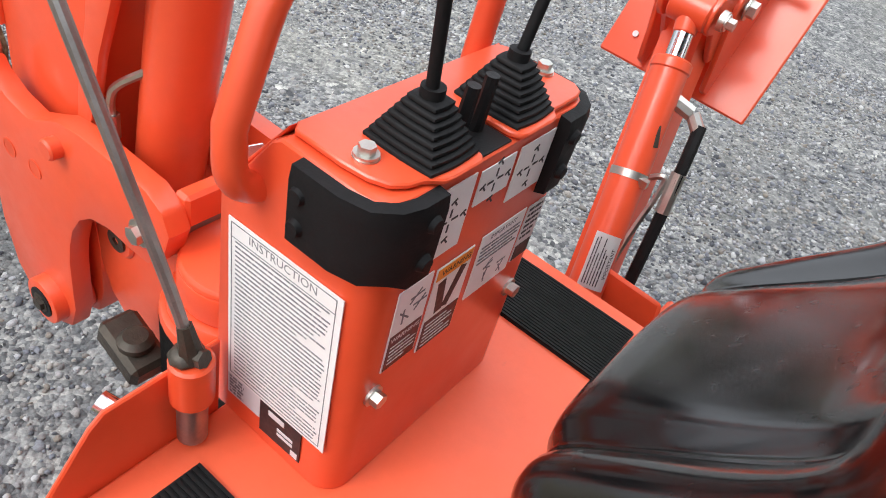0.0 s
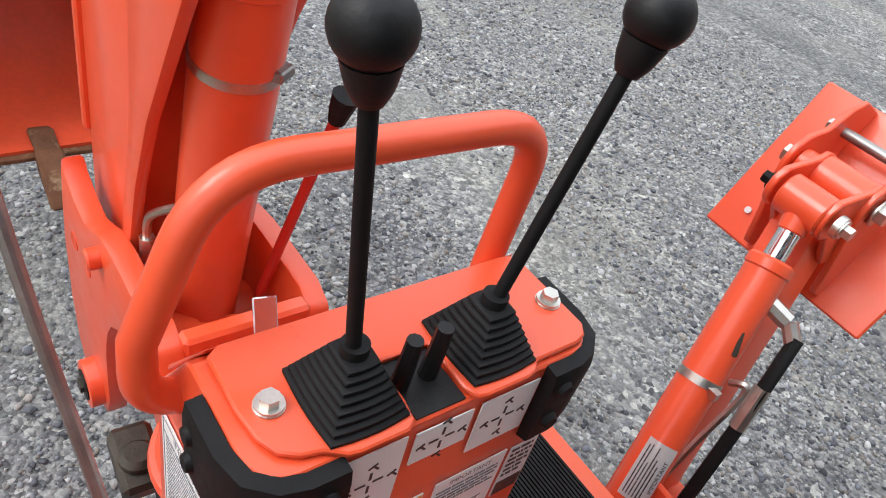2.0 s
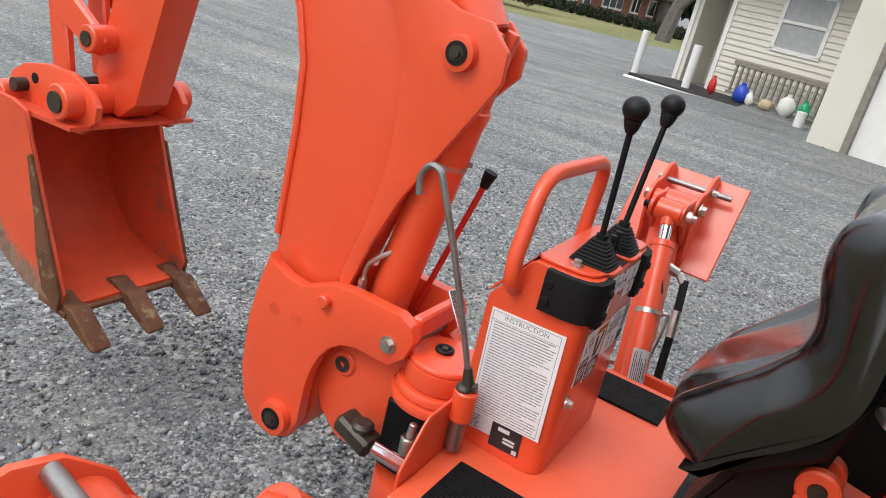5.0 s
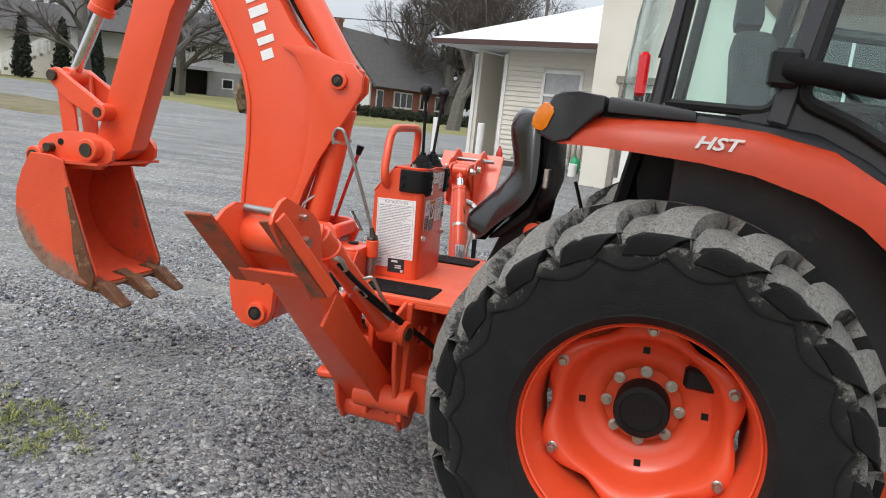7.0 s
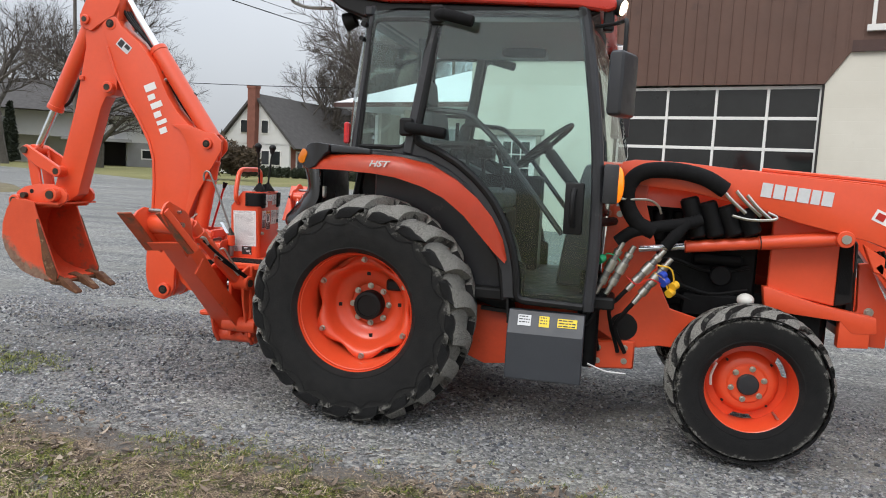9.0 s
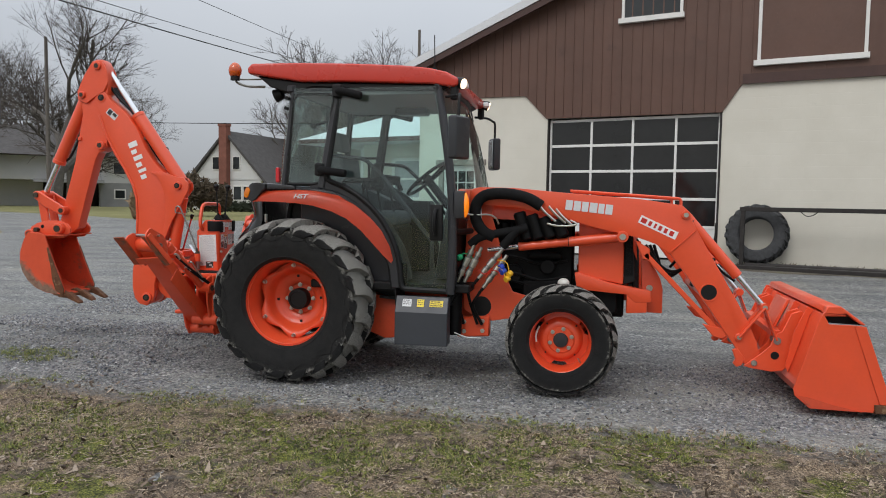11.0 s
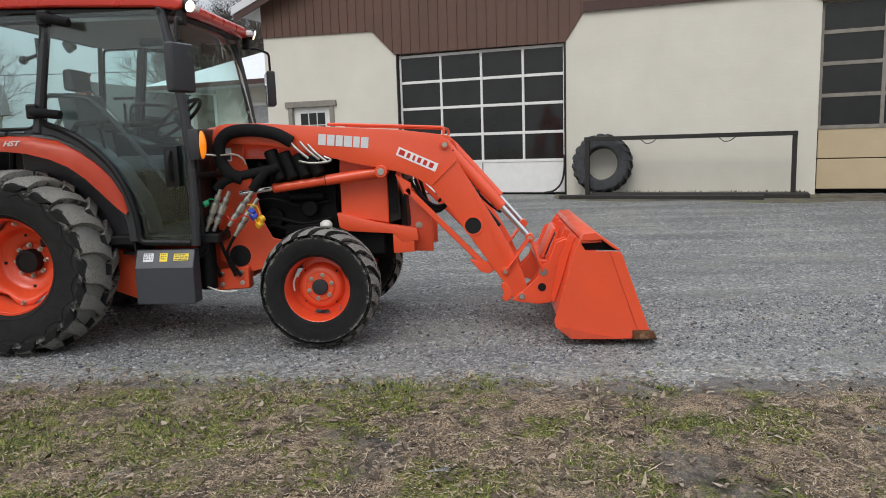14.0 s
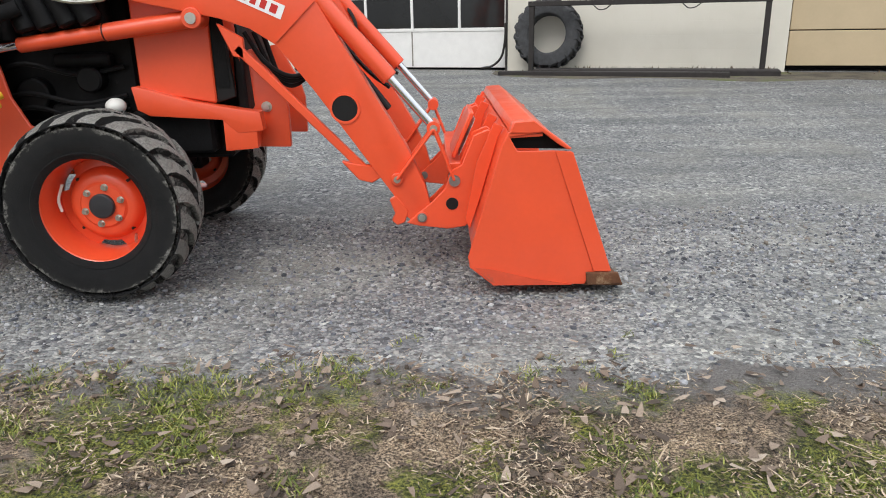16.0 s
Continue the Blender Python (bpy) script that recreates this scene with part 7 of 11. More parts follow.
# joysticks
for by, kx, ky, kz, lab in ((-0.138, -0.905, -0.165, 1.398, "black joystick with a ball knob"), (-0.016, -0.897, 0.033, 1.397, "black joystick leaning outward with a ball knob")):
    stick = new("joystick")
    stick.parent = console
    tagged(stick, lab)
    bc = Vector((-0.902, by, 1.122))
    bm = bmn()
    rings = []
    n = 8
    for i in range(n):
        f = i / n
        for up, grow in ((0.0, 0.0012), (0.12, 0.0030), (0.62, 0.0030), (0.80, 0.0010), (0.9, -0.0022)):
            h = 0.046 * (f + up / n)
            half = 0.036 * (1 - f * 0.74) + grow
            ring = []
            for k in range(20):
                a = 2 * math.pi * (k + 0.5) / 20
                cx, cy = math.cos(a), math.sin(a)
                sq = max(abs(cx), abs(cy)) ** 0.8
                ring.append(bm.verts.new((bc.x + half * cx / sq, bc.y + half * 0.86 * cy / sq, bc.z + h)))
            rings.append(ring)
    for a, b in zip(rings, rings[1:]):
        for k in range(20):
            bm.faces.new((a[k], a[(k + 1) % 20], b[(k + 1) % 20], b[k]))
    bm.faces.new(rings[-1])
    part("boot", bm, RUBBER, stick, "pleated black rubber boot", sharp=60)
    top = Vector((kx, ky, kz))
    d = (top - (bc + Vector((0, 0, 0.045)))).normalized()
    bm = bmn()
    rod(bm, bc + Vector((0, 0, 0.03)), bc + Vector((0, 0, 0.05)) + d * 0.004, 0.0105)
    rod(bm, bc + Vector((0, 0, 0.035)), top - d * 0.03, 0.0055, seg=14)
    part("lever", bm, RUBBER, stick)
    bm = bmn()
    tube(bm, [top - d * 0.040, top - d * 0.035, top - d * 0.028, top - d * 0.016], lambda t: 0.0080 + 0.008 * t, 16, 3)
    ball(bm, top, 0.0222, 24, (1, 1, 0.95))
    part("knob", bm, BLACK, stick, "black ball knob", sharp=60)
for y, h in ((-0.098, 1.168), (-0.072, 1.170)):
    bm = bmn()
    rod(bm, (-0.900, y, 1.08), (-0.894, y + 0.004, h - 0.03), 0.005)
    tube(bm, [(-0.897, y + 0.002, 1.105), (-0.895, y + 0.003, 1.125), (-0.893, y + 0.004, h)], lambda t: 0.0085 - 0.002 * t, 10, 4)
    part("stabiliser_lever", bm, BLACK, console, "small black lever between the joysticks")
bm = bmn()
box(bm, (-0.884, -0.082, 1.10), (0.03, 0.02, 0.02))
ball(bm, (-0.878, -0.060, 1.105), 0.008, 8)
part("lever_linkage", bm, ENGINE, console, bevel=0.003)
# hand rail
bm = bmn()
low = rounded([(-1.000, -0.200, 1.046), (-1.000, -0.250, 1.062), (-1.004, -0.248, 1.120)], 0.030, 6)
high = rounded([(-1.004, -0.248, 1.120), (-1.010, -0.196, 1.254), (-0.998, 0.092, 1.254), (-1.004, 0.088, 1.14), (-1.004, 0.082, 1.07)], 0.060, 8)
tube(bm, low + high[1:], 0.0145, 14, straight=True)
part("hand_rail", bm, ORANGE, console, "bent orange grab rail behind the joysticks", sharp=50)

# labels on the console
rng = random.Random(11)
fs = plane_frame((-1.021, CY0 - 0.0005, 0.740), (1, 0, 0.035), (-0.035, 0, 1))
bm = bmn()
sticker(bm, fs, 0.0, 0.146, 0.045, 0.262)
lab = part("instruction_label", bm, WHITE, console, "large white instruction label")
bm = bmn()
text_mesh(bm, "INSTRUCTION", 0.0135, fs @ Matrix.Translation((0.072, 0.250, 0.0014)), 0.0003)
part("heading", bm, INK, lab)
bm = bmn()
text_rows(bm, fs, 0.010, 0.135, 0.055, 0.238, 0.0057, 0.0016, rng, 0.0014, 0.16)
for x0, x1, y0, y1 in ((0.004, 0.139, 0.049, 0.0498), (0.004, 0.139, 0.2572, 0.258), (0.004, 0.0048, 0.049, 0.258), (0.1382, 0.139, 0.049, 0.258), (0.004, 0.139, 0.2405, 0.2411)):
    sticker(bm, fs, x0, x1, y0, y1, 0.0014)
print_part = part("small_print", bm, INK, lab, "rows of small grey print")
bm = bmn()
sticker(bm, fs, 0.0, 0.052, 0.012, 0.045)
part("serial_label", bm, LABEL_GREY, console, "pale pink-grey label")
bm = bmn()
text_rows(bm, fs, 0.003, 0.026, 0.014, 0.043, 0.005, 0.0028, rng, 0.0014, 0.5)
part("label_print", bm, INK, console)
bm = bmn()
sticker(bm, fs, 0.0525, 0.115, -0.006, 0.044)
sl = part("serial_plate", bm, INK_BLACK, console, "black maker's plate with white boxes")
bm = bmn()
for x0, x1, y0, y1 in ((0.066, 0.090, 0.031, 0.039), (0.080, 0.104, 0.017, 0.0215), (0.080, 0.104, 0.0095, 0.014), (0.102, 0.112, -0.004, 0.005)):
    sticker(bm, fs, x0, x1, y0, y1, 0.0014)
part("plate_print", bm, LABEL_GREY, sl)
ff = plane_frame((CX1 + 0.0012, 0.0, 0.0), (0, 1, 0), (0, 0, 1))


def front_label(y0, y1, z0, z1, mat, label):
    b2 = bmn()
    sticker(b2, ff, y0, y1, z0, z1, 0.0008)
    return part("label", b2, mat, console, label)


for y0, y1, kx in ((-0.160, -0.107, 0), (-0.099, -0.045, 1), (-0.037, 0.024, 2)):
    z0, z1 = ((1.026, 1.106), (1.064, 1.103), (1.040, 1.104))[kx]
    lab = front_label(y0, y1, z0, z1, WHITE, "white pictogram label of lever movements")
    bm = bmn()
    cy, cz = (y0 + y1) / 2, (z0 + z1) / 2
    for ax, az in ((0.011, 0.0), (-0.011, 0.0), (0, 0.012), (0, -0.012)):
        f2 = ff @ Matrix.Translation((cy + ax * 0.7, cz + az * 0.7, 0.0015))
        bmesh.ops.create_cube(bm, size=1, matrix=f2 @ Matrix.Diagonal((0.009 if ax else 0.0022, 0.009 if az else 0.0022, 0.0006, 1)))
        f2 = ff @ Matrix.Translation((cy + ax * 1.8, cz + az * 1.75, 0.0015)) @ Matrix.Rotation(0.5, 4, "Z")
        bmesh.ops.create_cube(bm, size=1, matrix=f2 @ Matrix.Diagonal((0.0085, 0.0022, 0.0006, 1)))
        f2 = ff @ Matrix.Translation((cy + ax * 1.8 + 0.003, cz + az * 1.75 - 0.003, 0.0015)) @ Matrix.Rotation(-0.9, 4, "Z")
        bmesh.ops.create_cube(bm, size=1, matrix=f2 @ Matrix.Diagonal((0.0075, 0.002, 0.0006, 1)))
    part("pictogram", bm, INK_BLACK, lab, "black arrows and lever figures")
lab = front_label(-0.1810, -0.1330, 0.8990, 1.0070, WHITE, "white warning label with a dark text block")
bm = bmn()
sticker(bm, ff, -0.1795, -0.1345, 0.9005, 0.9490, 0.0014)
part("dark_block", bm, LABEL_DARK, lab)
bm = bmn()
text_rows(bm, ff, -0.1760, -0.1380, 0.9050, 0.9330, 0.0058, 0.0011, rng, 0.002, 0.22)
text_mesh(bm, "WARNING", 0.0085, ff @ Matrix.Translation((-0.1570, 0.9425, 0.002)), 0.0002)
part("print", bm, LABEL_GREY, lab)
bm = bmn()
for a in range(6):
    f2 = ff @ Matrix.Translation((-0.1570 + 0.012 * math.cos(a * 1.3), 0.9770 + 0.012 * math.sin(a * 1.9), 0.0014)) @ Matrix.Rotation(a * 0.8, 4, "Z")
    bmesh.ops.create_cube(bm, size=1, matrix=f2 @ Matrix.Diagonal((0.020, 0.0022, 0.0006, 1)))
part("pictogram", bm, INK, lab)
lab = front_label(-0.1265, -0.0685, 0.8870, 1.0030, WHITE, "white warning label with an orange heading")
bm = bmn()
sticker(bm, ff, -0.1250, -0.0700, 0.8885, 0.9310, 0.0014)
part("dark_block", bm, LABEL_DARK, lab)
bm = bmn()
sticker(bm, ff, -0.1250, -0.0700, 0.9870, 1.0015, 0.0014)
part("orange_heading", bm, LABEL_ORANGE, lab)
bm = bmn()
text_mesh(bm, "WARNING", 0.0095, ff @ Matrix.Translation((-0.0955, 0.9940, 0.002)), 0.0002)
bmesh.ops.create_cube(bm, size=1, matrix=ff @ Matrix.Translation((-0.1095, 0.9590, 0.0014)) @ Matrix.Rotation(0.15, 4, "Z") @ Matrix.Diagonal((0.012, 0.046, 0.0006, 1)))
bmesh.ops.create_cube(bm, size=1, matrix=ff @ Matrix.Translation((-0.0885, 0.9610, 0.0014)) @ Matrix.Rotation(-0.35, 4, "Z") @ Matrix.Diagonal((0.011, 0.050, 0.0006, 1)))
part("pictogram", bm, INK_BLACK, lab)
bm = bmn()
text_rows(bm, ff, -0.1215, -0.0745, 0.8920, 0.9250, 0.0060, 0.0012, rng, 0.002, 0.22)
part("print", bm, LABEL_GREY, lab)
lab = front_label(-0.0560, 0.0240, 0.9170, 1.0050, WHITE, "white label with rows of grey print")
bm = bmn()
text_mesh(bm, "IMPORTANT", 0.0085, ff @ Matrix.Translation((-0.0160, 0.9970, 0.0014)), 0.0002)
text_rows(bm, ff, -0.0520, 0.0200, 0.9670, 0.9890, 0.0055, 0.0018, rng, 0.0014, 0.25)
for a in range(8):
    f2 = ff @ Matrix.Translation((-0.0160 + 0.0200 * math.cos(a * 2.1), 0.9420 + 0.012 * math.sin(a * 1.7), 0.0014)) @ Matrix.Rotation(a * 0.7, 4, "Z")
    bmesh.ops.create_cube(bm, size=1, matrix=f2 @ Matrix.Diagonal((0.016, 0.002, 0.0006, 1)))
part("print", bm, INK, lab)
lab = front_label(0.030, 0.064, 0.922, 1.002, LABEL_GREY, "narrow grey label with a black block")
bm = bmn()
sticker(bm, ff, 0.0315, 0.0625, 0.9235, 0.945, 0.0014)
text_rows(bm, ff, 0.033, 0.061, 0.952, 0.998, 0.008, 0.003, rng, 0.0014, 0.4)
part("print", bm, INK_BLACK, lab)

# the whole attachment stands slightly askew behind the tractor
for ob in (console, platform):
    ob.matrix_local = Matrix.Translation(-backhoe.location) @ pose(-0.0058, 0.0200, -0.004, rz=SKEW) @ Matrix.Translation(backhoe.location)

# ---- rods, hooks ----
hook = new("hooked_rod")
hook.parent = backhoe
tagged(hook, "long bare steel rod with a hooked end standing beside the console")
bm = bmn()
tube(bm, [(-1.168, -0.320, 1.185), (-1.172, -0.320, 1.215), (-1.158, -0.320, 1.240), (-1.135, -0.319, 1.235), (-1.118, -0.317, 1.20), (-1.078, -0.307, 1.10), (-1.030, -0.290, 0.96), (-1.010, -0.283, 0.895)], 0.0062, 10)
part("rod", bm, STEEL, hook)
bm = bmn()
tube(bm, [(-1.012, -0.283, 0.905), (-1.006, -0.282, 0.880), (-1.004, -0.281, 0.868)], lambda t: 0.008 + 0.007 * t, 8)
rod(bm, (-1.004, -0.281, 0.868), (-0.988, -0.277, 0.872), 0.010, seg=6)
ball(bm, (-1.008, -0.286, 0.866), 0.017, 8, (1, 1, 0.6))
part("greasy_end", bm, GREASY, hook)
bm = bmn()
rod(bm, (-1.004, -0.281, 0.80), (-1.004, -0.281, 0.862), 0.023, seg=20)
part("holder_tube", bm, ORANGE, hook, bevel=0.003)
bm = bmn()
rod(bm, (-1.004, -0.281, 0.735), (-1.004, -0.281, 0.802), 0.0165, seg=16)
part("lower_stub", bm, STEEL, hook)
hook.location = (-0.002, -0.026, -0.012)
redr = new("red_rod")
redr.parent = backhoe
tagged(redr, "thin red rod with a black rubber tip")
bm = bmn()
rod(bm, (-1.335, -0.002, 0.80), (-1.253, 0.031, 1.128), 0.007, seg=10)
part("rod", bm, RED_ROD, redr)
bm = bmn()
tube(bm, [(-1.254, 0.031, 1.122), (-1.251, 0.032, 1.138), (-1.246, 0.034, 1.158)], lambda t: 0.010 + 0.006 * t, 10)
part("tip", bm, RUBBER, redr)
redr.location = (0.022, -0.040, -0.002)
bm = bmn()
box(bm, (-1.275, -0.225, 0.555), (0.10, 0.06, 0.045), Matrix.Rotation(0.3, 4, "Y"))
rod(bm, (-1.265, -0.225, 0.565), (-1.265, -0.225, 0.590), 0.026)
part("greasy_valve", bm, GREASY, backhoe, "greasy brown fitting below the swing post", bevel=0.008)

# ---- stabilisers ----
left = new("stabiliser")
left.parent = backhoe
tagged(left, "raised stabiliser leg with its ram and folded foot")
FE = Vector((math.cos(radians(SKEW)), math.sin(radians(SKEW)), 0))
FF = Vector((0, 0.5, 0.866))
FN = Vector((0, -0.866, 0.5))
FO = Vector((-1.170, 0.714, 0.876))


def on_foot(e, f, n):
    """A point of the far foot: across the plate, up along it, off its face."""
    return FO + FE * e + FF * f + FN * n


def foot_slab(name, outline, e, thick, mat, parent, label=""):
    """An upright plate on the foot with a rounded outline in (f, n)."""
    b2 = bmn()
    lo2 = [b2.verts.new(on_foot(e - thick / 2, f, n)) for f, n in outline]
    hi2 = [b2.verts.new(on_foot(e + thick / 2, f, n)) for f, n in outline]
    b2.faces.new(lo2)
    b2.faces.new(hi2[::-1])
    for i in range(len(outline)):
        b2.faces.new((lo2[i], hi2[i], hi2[(i + 1) % len(outline)], lo2[(i + 1) % len(outline)]))
    bmesh.ops.recalc_face_normals(b2, faces=b2.faces[:])
    return part(name, b2, mat, parent, label, bevel=0.002)


bm = bmn()
bar(bm, on_foot(0.157, 0, -0.005), on_foot(0.157, 0.295, -0.005), 0.315, 0.010, FN)
foot = part("foot_plate", bm, ORANGE, left, "flat steel foot with two upright gussets", bevel=0.003)
for e in (0.093, 0.224):
    foot_slab("gusset", [(0.012, 0.0), (0.012, 0.028), (0.060, 0.070), (0.105, 0.118), (0.135, 0.140), (0.165, 0.143), (0.190, 0.130), (0.215, 0.098), (0.262, 0.078), (0.286, 0.055), (0.292, 0.0)], e, 0.010, ORANGE, foot)
    bm = bmn()
    h = on_foot(e + (0.042 if e > 0.15 else -0.042), 0.055, 0.0)
    rod(bm, h - FN * 0.004, h + FN * 0.0012, 0.006, seg=14)
    part("foot_hole", bm, LABEL_GREY, foot)
bm = bmn()
rod(bm, on_foot(0.070, 0.232, 0.050), on_foot(0.285, 0.232, 0.050), 0.0085, seg=14)
part("cross_bolt", bm, STEEL, foot, "bare steel cross bolt")
bm = bmn()
rod(bm, on_foot(0.074, 0.154, 0.106), on_foot(0.245, 0.154, 0.106), 0.012, seg=16)
part("leg_pin", bm, STEEL, foot)
for e, f, n, r in ((0.088, 0.232, 0.050, 0.010), (0.230, 0.232, 0.050, 0.010), (0.088, 0.154, 0.106, 0.015), (0.232, 0.154, 0.106, 0.015)):
    bm = bmn()
    way = -FE if e < 0.15 else FE
    bolt(bm, on_foot(e, f, n), way, r, 0.013)
    part("foot_bolt", bm, ZINC, foot)
# the leg's forked head, with the foot's pin above and the ram's pin below
RAM_TOP, RAM_UP = Vector((-0.972, 0.568, 0.984)), Vector((-0.232, 0.513, 0.827)).normalized()
RAM_PIN = RAM_TOP + RAM_UP * 0.088
rf, rn = (RAM_PIN - FO).dot(FF), (RAM_PIN - FO).dot(FN)
re_ = (RAM_PIN - FO).dot(FE)
bm = bmn()
bar(bm, (-0.86, 0.36, 0.34), on_foot(0.157, 0.130, 0.095), 0.075, 0.060, (0, 1, 0.3))
part("leg", bm, ORANGE, left, "box-section leg", bevel=0.006, segments=2)
for k in (-1, 1):
    lug = [(0.154 + 0.036 * math.cos(a), 0.106 + 0.036 * math.sin(a)) for a in (-1.2, -0.6, 0.0, 0.6, 1.1)]
    lug += [(rf + 0.034 * math.cos(a), rn + 0.034 * math.sin(a)) for a in (0.9, 1.5, 2.1, 2.7, 3.3, 3.9)]
    lug += [(0.05, 0.085), (0.07, 0.055)]
    foot_slab("leg_lug", lug, re_ + k * 0.043, 0.011, ORANGE, left)
    bm = bmn()
    e0, e1 = sorted((re_ + k * 0.043, 0.098 if k < 0 else 0.219))
    rod(bm, on_foot(e0, 0.154, 0.106), on_foot(e1, 0.154, 0.106), 0.024, seg=22)
    part("pin_boss", bm, ORANGE, left, bevel=0.003)
    bm = bmn()
    q = RAM_PIN + FE * k * 0.048
    rod(bm, q, q + FE * k * 0.010, 0.017, seg=18)
    bolt(bm, q + FE * k * 0.010, FE * k, 0.010, 0.012)
    part("ram_pin", bm, ENGINE if k < 0 else ZINC, left)
bm = bmn()
rod(bm, on_foot(re_ - 0.042, 0.154, 0.106), on_foot(re_ + 0.042, 0.154, 0.106), 0.033, seg=24)
part("ankle_tube", bm, ORANGE, left, bevel=0.003)
bm = bmn()
ram_foot_ = RAM_TOP - RAM_UP * 0.452
rod(bm, ram_foot_, RAM_TOP - RAM_UP * 0.004, 0.031, seg=28)
rod(bm, RAM_TOP - RAM_UP * 0.022, RAM_TOP, 0.0335, seg=28)
lr = part("stabiliser_ram", bm, ORANGE, left, "orange stabiliser ram with hoses", bevel=0.004)
bm = bmn()
rod(bm, RAM_TOP - RAM_UP * 0.01, RAM_PIN - RAM_UP * 0.045, 0.0165, seg=20)
part("ram_rod", bm, CHROME, lr)
bm = bmn()
rod(bm, RAM_PIN - RAM_UP * 0.046, RAM_PIN - RAM_UP * 0.01, 0.0185, 0.022, seg=20)
rod(bm, RAM_PIN - FE * 0.035, RAM_PIN + FE * 0.035, 0.030, seg=24)
part("rod_eye", bm, ORANGE, lr, bevel=0.003)
bm = bmn()
q = RAM_TOP - RAM_UP * 0.205
rod(bm, q, q + RAM_UP * 0.013, 0.0322, seg=28)
box(bm, q + RAM_UP * 0.0065 + Vector((0.030, -0.012, 0.008)), (0.018, 0.012, 0.014))
part("ram_clamp", bm, ZINC, lr, "zinc hose clamp")
bm = bmn()
ram_up = RAM_UP
ram_out = Vector((0.47, -0.69, 0.55))
ram_out = (ram_out - ram_up * ram_out.dot(ram_up)).normalized()
ram_side = ram_up.cross(ram_out)


def ram_frame(a, lift):
    """A frame on the ram's skin at angle a: x along the ram, y round it."""
    n = ram_out * math.cos(a) + ram_side * math.sin(a)
    return plane_frame(ram_foot_ + n * (0.031 + lift), ram_up, n.cross(ram_up))


A0, A1, L0, L1 = -0.75, 0.75, 0.055, 0.150
edge = []
for i in range(11):
    a = A0 + (A1 - A0) * i / 10
    n = ram_out * math.cos(a) + ram_side * math.sin(a)
    edge.append([bm.verts.new(ram_foot_ + ram_up * u + n * 0.0318) for u in (L0, L1)])
for p, q in zip(edge, edge[1:]):
    bm.faces.new((p[0], p[1], q[1], q[0]))
bmesh.ops.solidify(bm, geom=bm.faces[:], thickness=0.0004)
il = part("ram_label", bm, WHITE, lr, "white label on the ram")
bm = bmn()
text_mesh(bm, "IMPORTANT", 0.0095, ram_frame(0.50, 0.0014) @ Matrix.Translation(((L0 + L1) / 2, 0, 0)), 0.0002)
for i in range(6):
    text_rows(bm, ram_frame(0.22 - 0.15 * i, 0.0), L0 + 0.006, L1 - 0.006, -0.0012, 0.0012, 0.0024, 0.0014, rng, 0.0014, 0.3)
part("label_print", bm, INK_BLACK, il)
bm = bmn()
tube(bm, [(-0.886, 0.582, 0.900), (-0.870, 0.542, 0.830), (-0.856, 0.507, 0.730), (-0.833, 0.437, 0.560), (-0.818, 0.367, 0.440)], 0.011, 8)
part("ram_hose", bm, HOSE, lr, "black hose along the ram")
bm = bmn()
rod(bm, (-0.948, 0.569, 0.925), (-0.911, 0.582, 0.912), 0.014, seg=8)
rod(bm, (-0.908, 0.584, 0.912), (-0.884, 0.579, 0.890), 0.012, seg=8)
rod(bm, (-0.871, 0.542, 0.828), (-0.860, 0.517, 0.760), 0.013, seg=8)
tube(bm, [(-0.913, 0.537, 0.795), (-0.893, 0.545, 0.805), (-0.886, 0.537, 0.785), (-0.886, 0.487, 0.700), (-0.880, 0.417, 0.590)], 0.006, 6)
part("hose_fitting", bm, ZINC, lr, "zinc hose fittings and steel line")
bm = bmn()
chip = RAM_TOP - RAM_UP * 0.128 + (ram_out * 0.9 + ram_side * 0.44).normalized() * 0.0305
bar(bm, chip - RAM_UP * 0.018 + ram_side * 0.004, chip + RAM_UP * 0.018 - ram_side * 0.004, 0.008, 0.0035, ram_out)
part("paint_chip", bm, GREASY, lr, "dark paint chip", bevel=0.0012)

# the other leg, seen from outside: two runners of the open foot, tube, box leg, ram and hoses
right = new("stabiliser")
right.parent = backhoe
tagged(right, "raised stabiliser leg with its open foot folded upward")


def slab(bm, p, q, wide, thick, side):
    """A flat bar from p to q, wide along side."""
    return bar(bm, p, q, thick, wide, side)


UP = Vector((0, 0.73, 0.68))
bm = bmn()
slab(bm, (-1.092, -1.190, 1.034), (-1.062, -0.998, 0.830), 0.085, 0.010, (1, 0, 0))
run = part("foot_runner", bm, RUNNER, right, "foot runner scraped brown on its sole", bevel=0.003)
bm = bmn()
q = [Vector((-1.050, -1.175, 1.020)), Vector((-1.022, -0.985, 0.818))]
d_ = (q[0] - q[1]).normalized()
side_pts = [q[1], q[1] + UP * 0.05, q[1] + UP * 0.105 + d_ * 0.08, q[1] + UP * 0.125 + d_ * 0.15, q[1] + UP * 0.115 + d_ * 0.215, q[1] + UP * 0.085 + d_ * 0.255, q[1] + UP * 0.04 + d_ * 0.275, q[0]]


def plate_x(bm, pts, thick):
    """A plate across x with the outline pts in space."""
    lo = [bm.verts.new(p - Vector((thick / 2, 0, 0))) for p in pts]
    hi = [bm.verts.new(p + Vector((thick / 2, 0, 0))) for p in pts]
    bm.faces.new(lo)
    bm.faces.new(hi[::-1])
    for i in range(len(pts)):
        bm.faces.new((lo[i], hi[i], hi[(i + 1) % len(pts)], lo[(i + 1) % len(pts)]))
    return bm


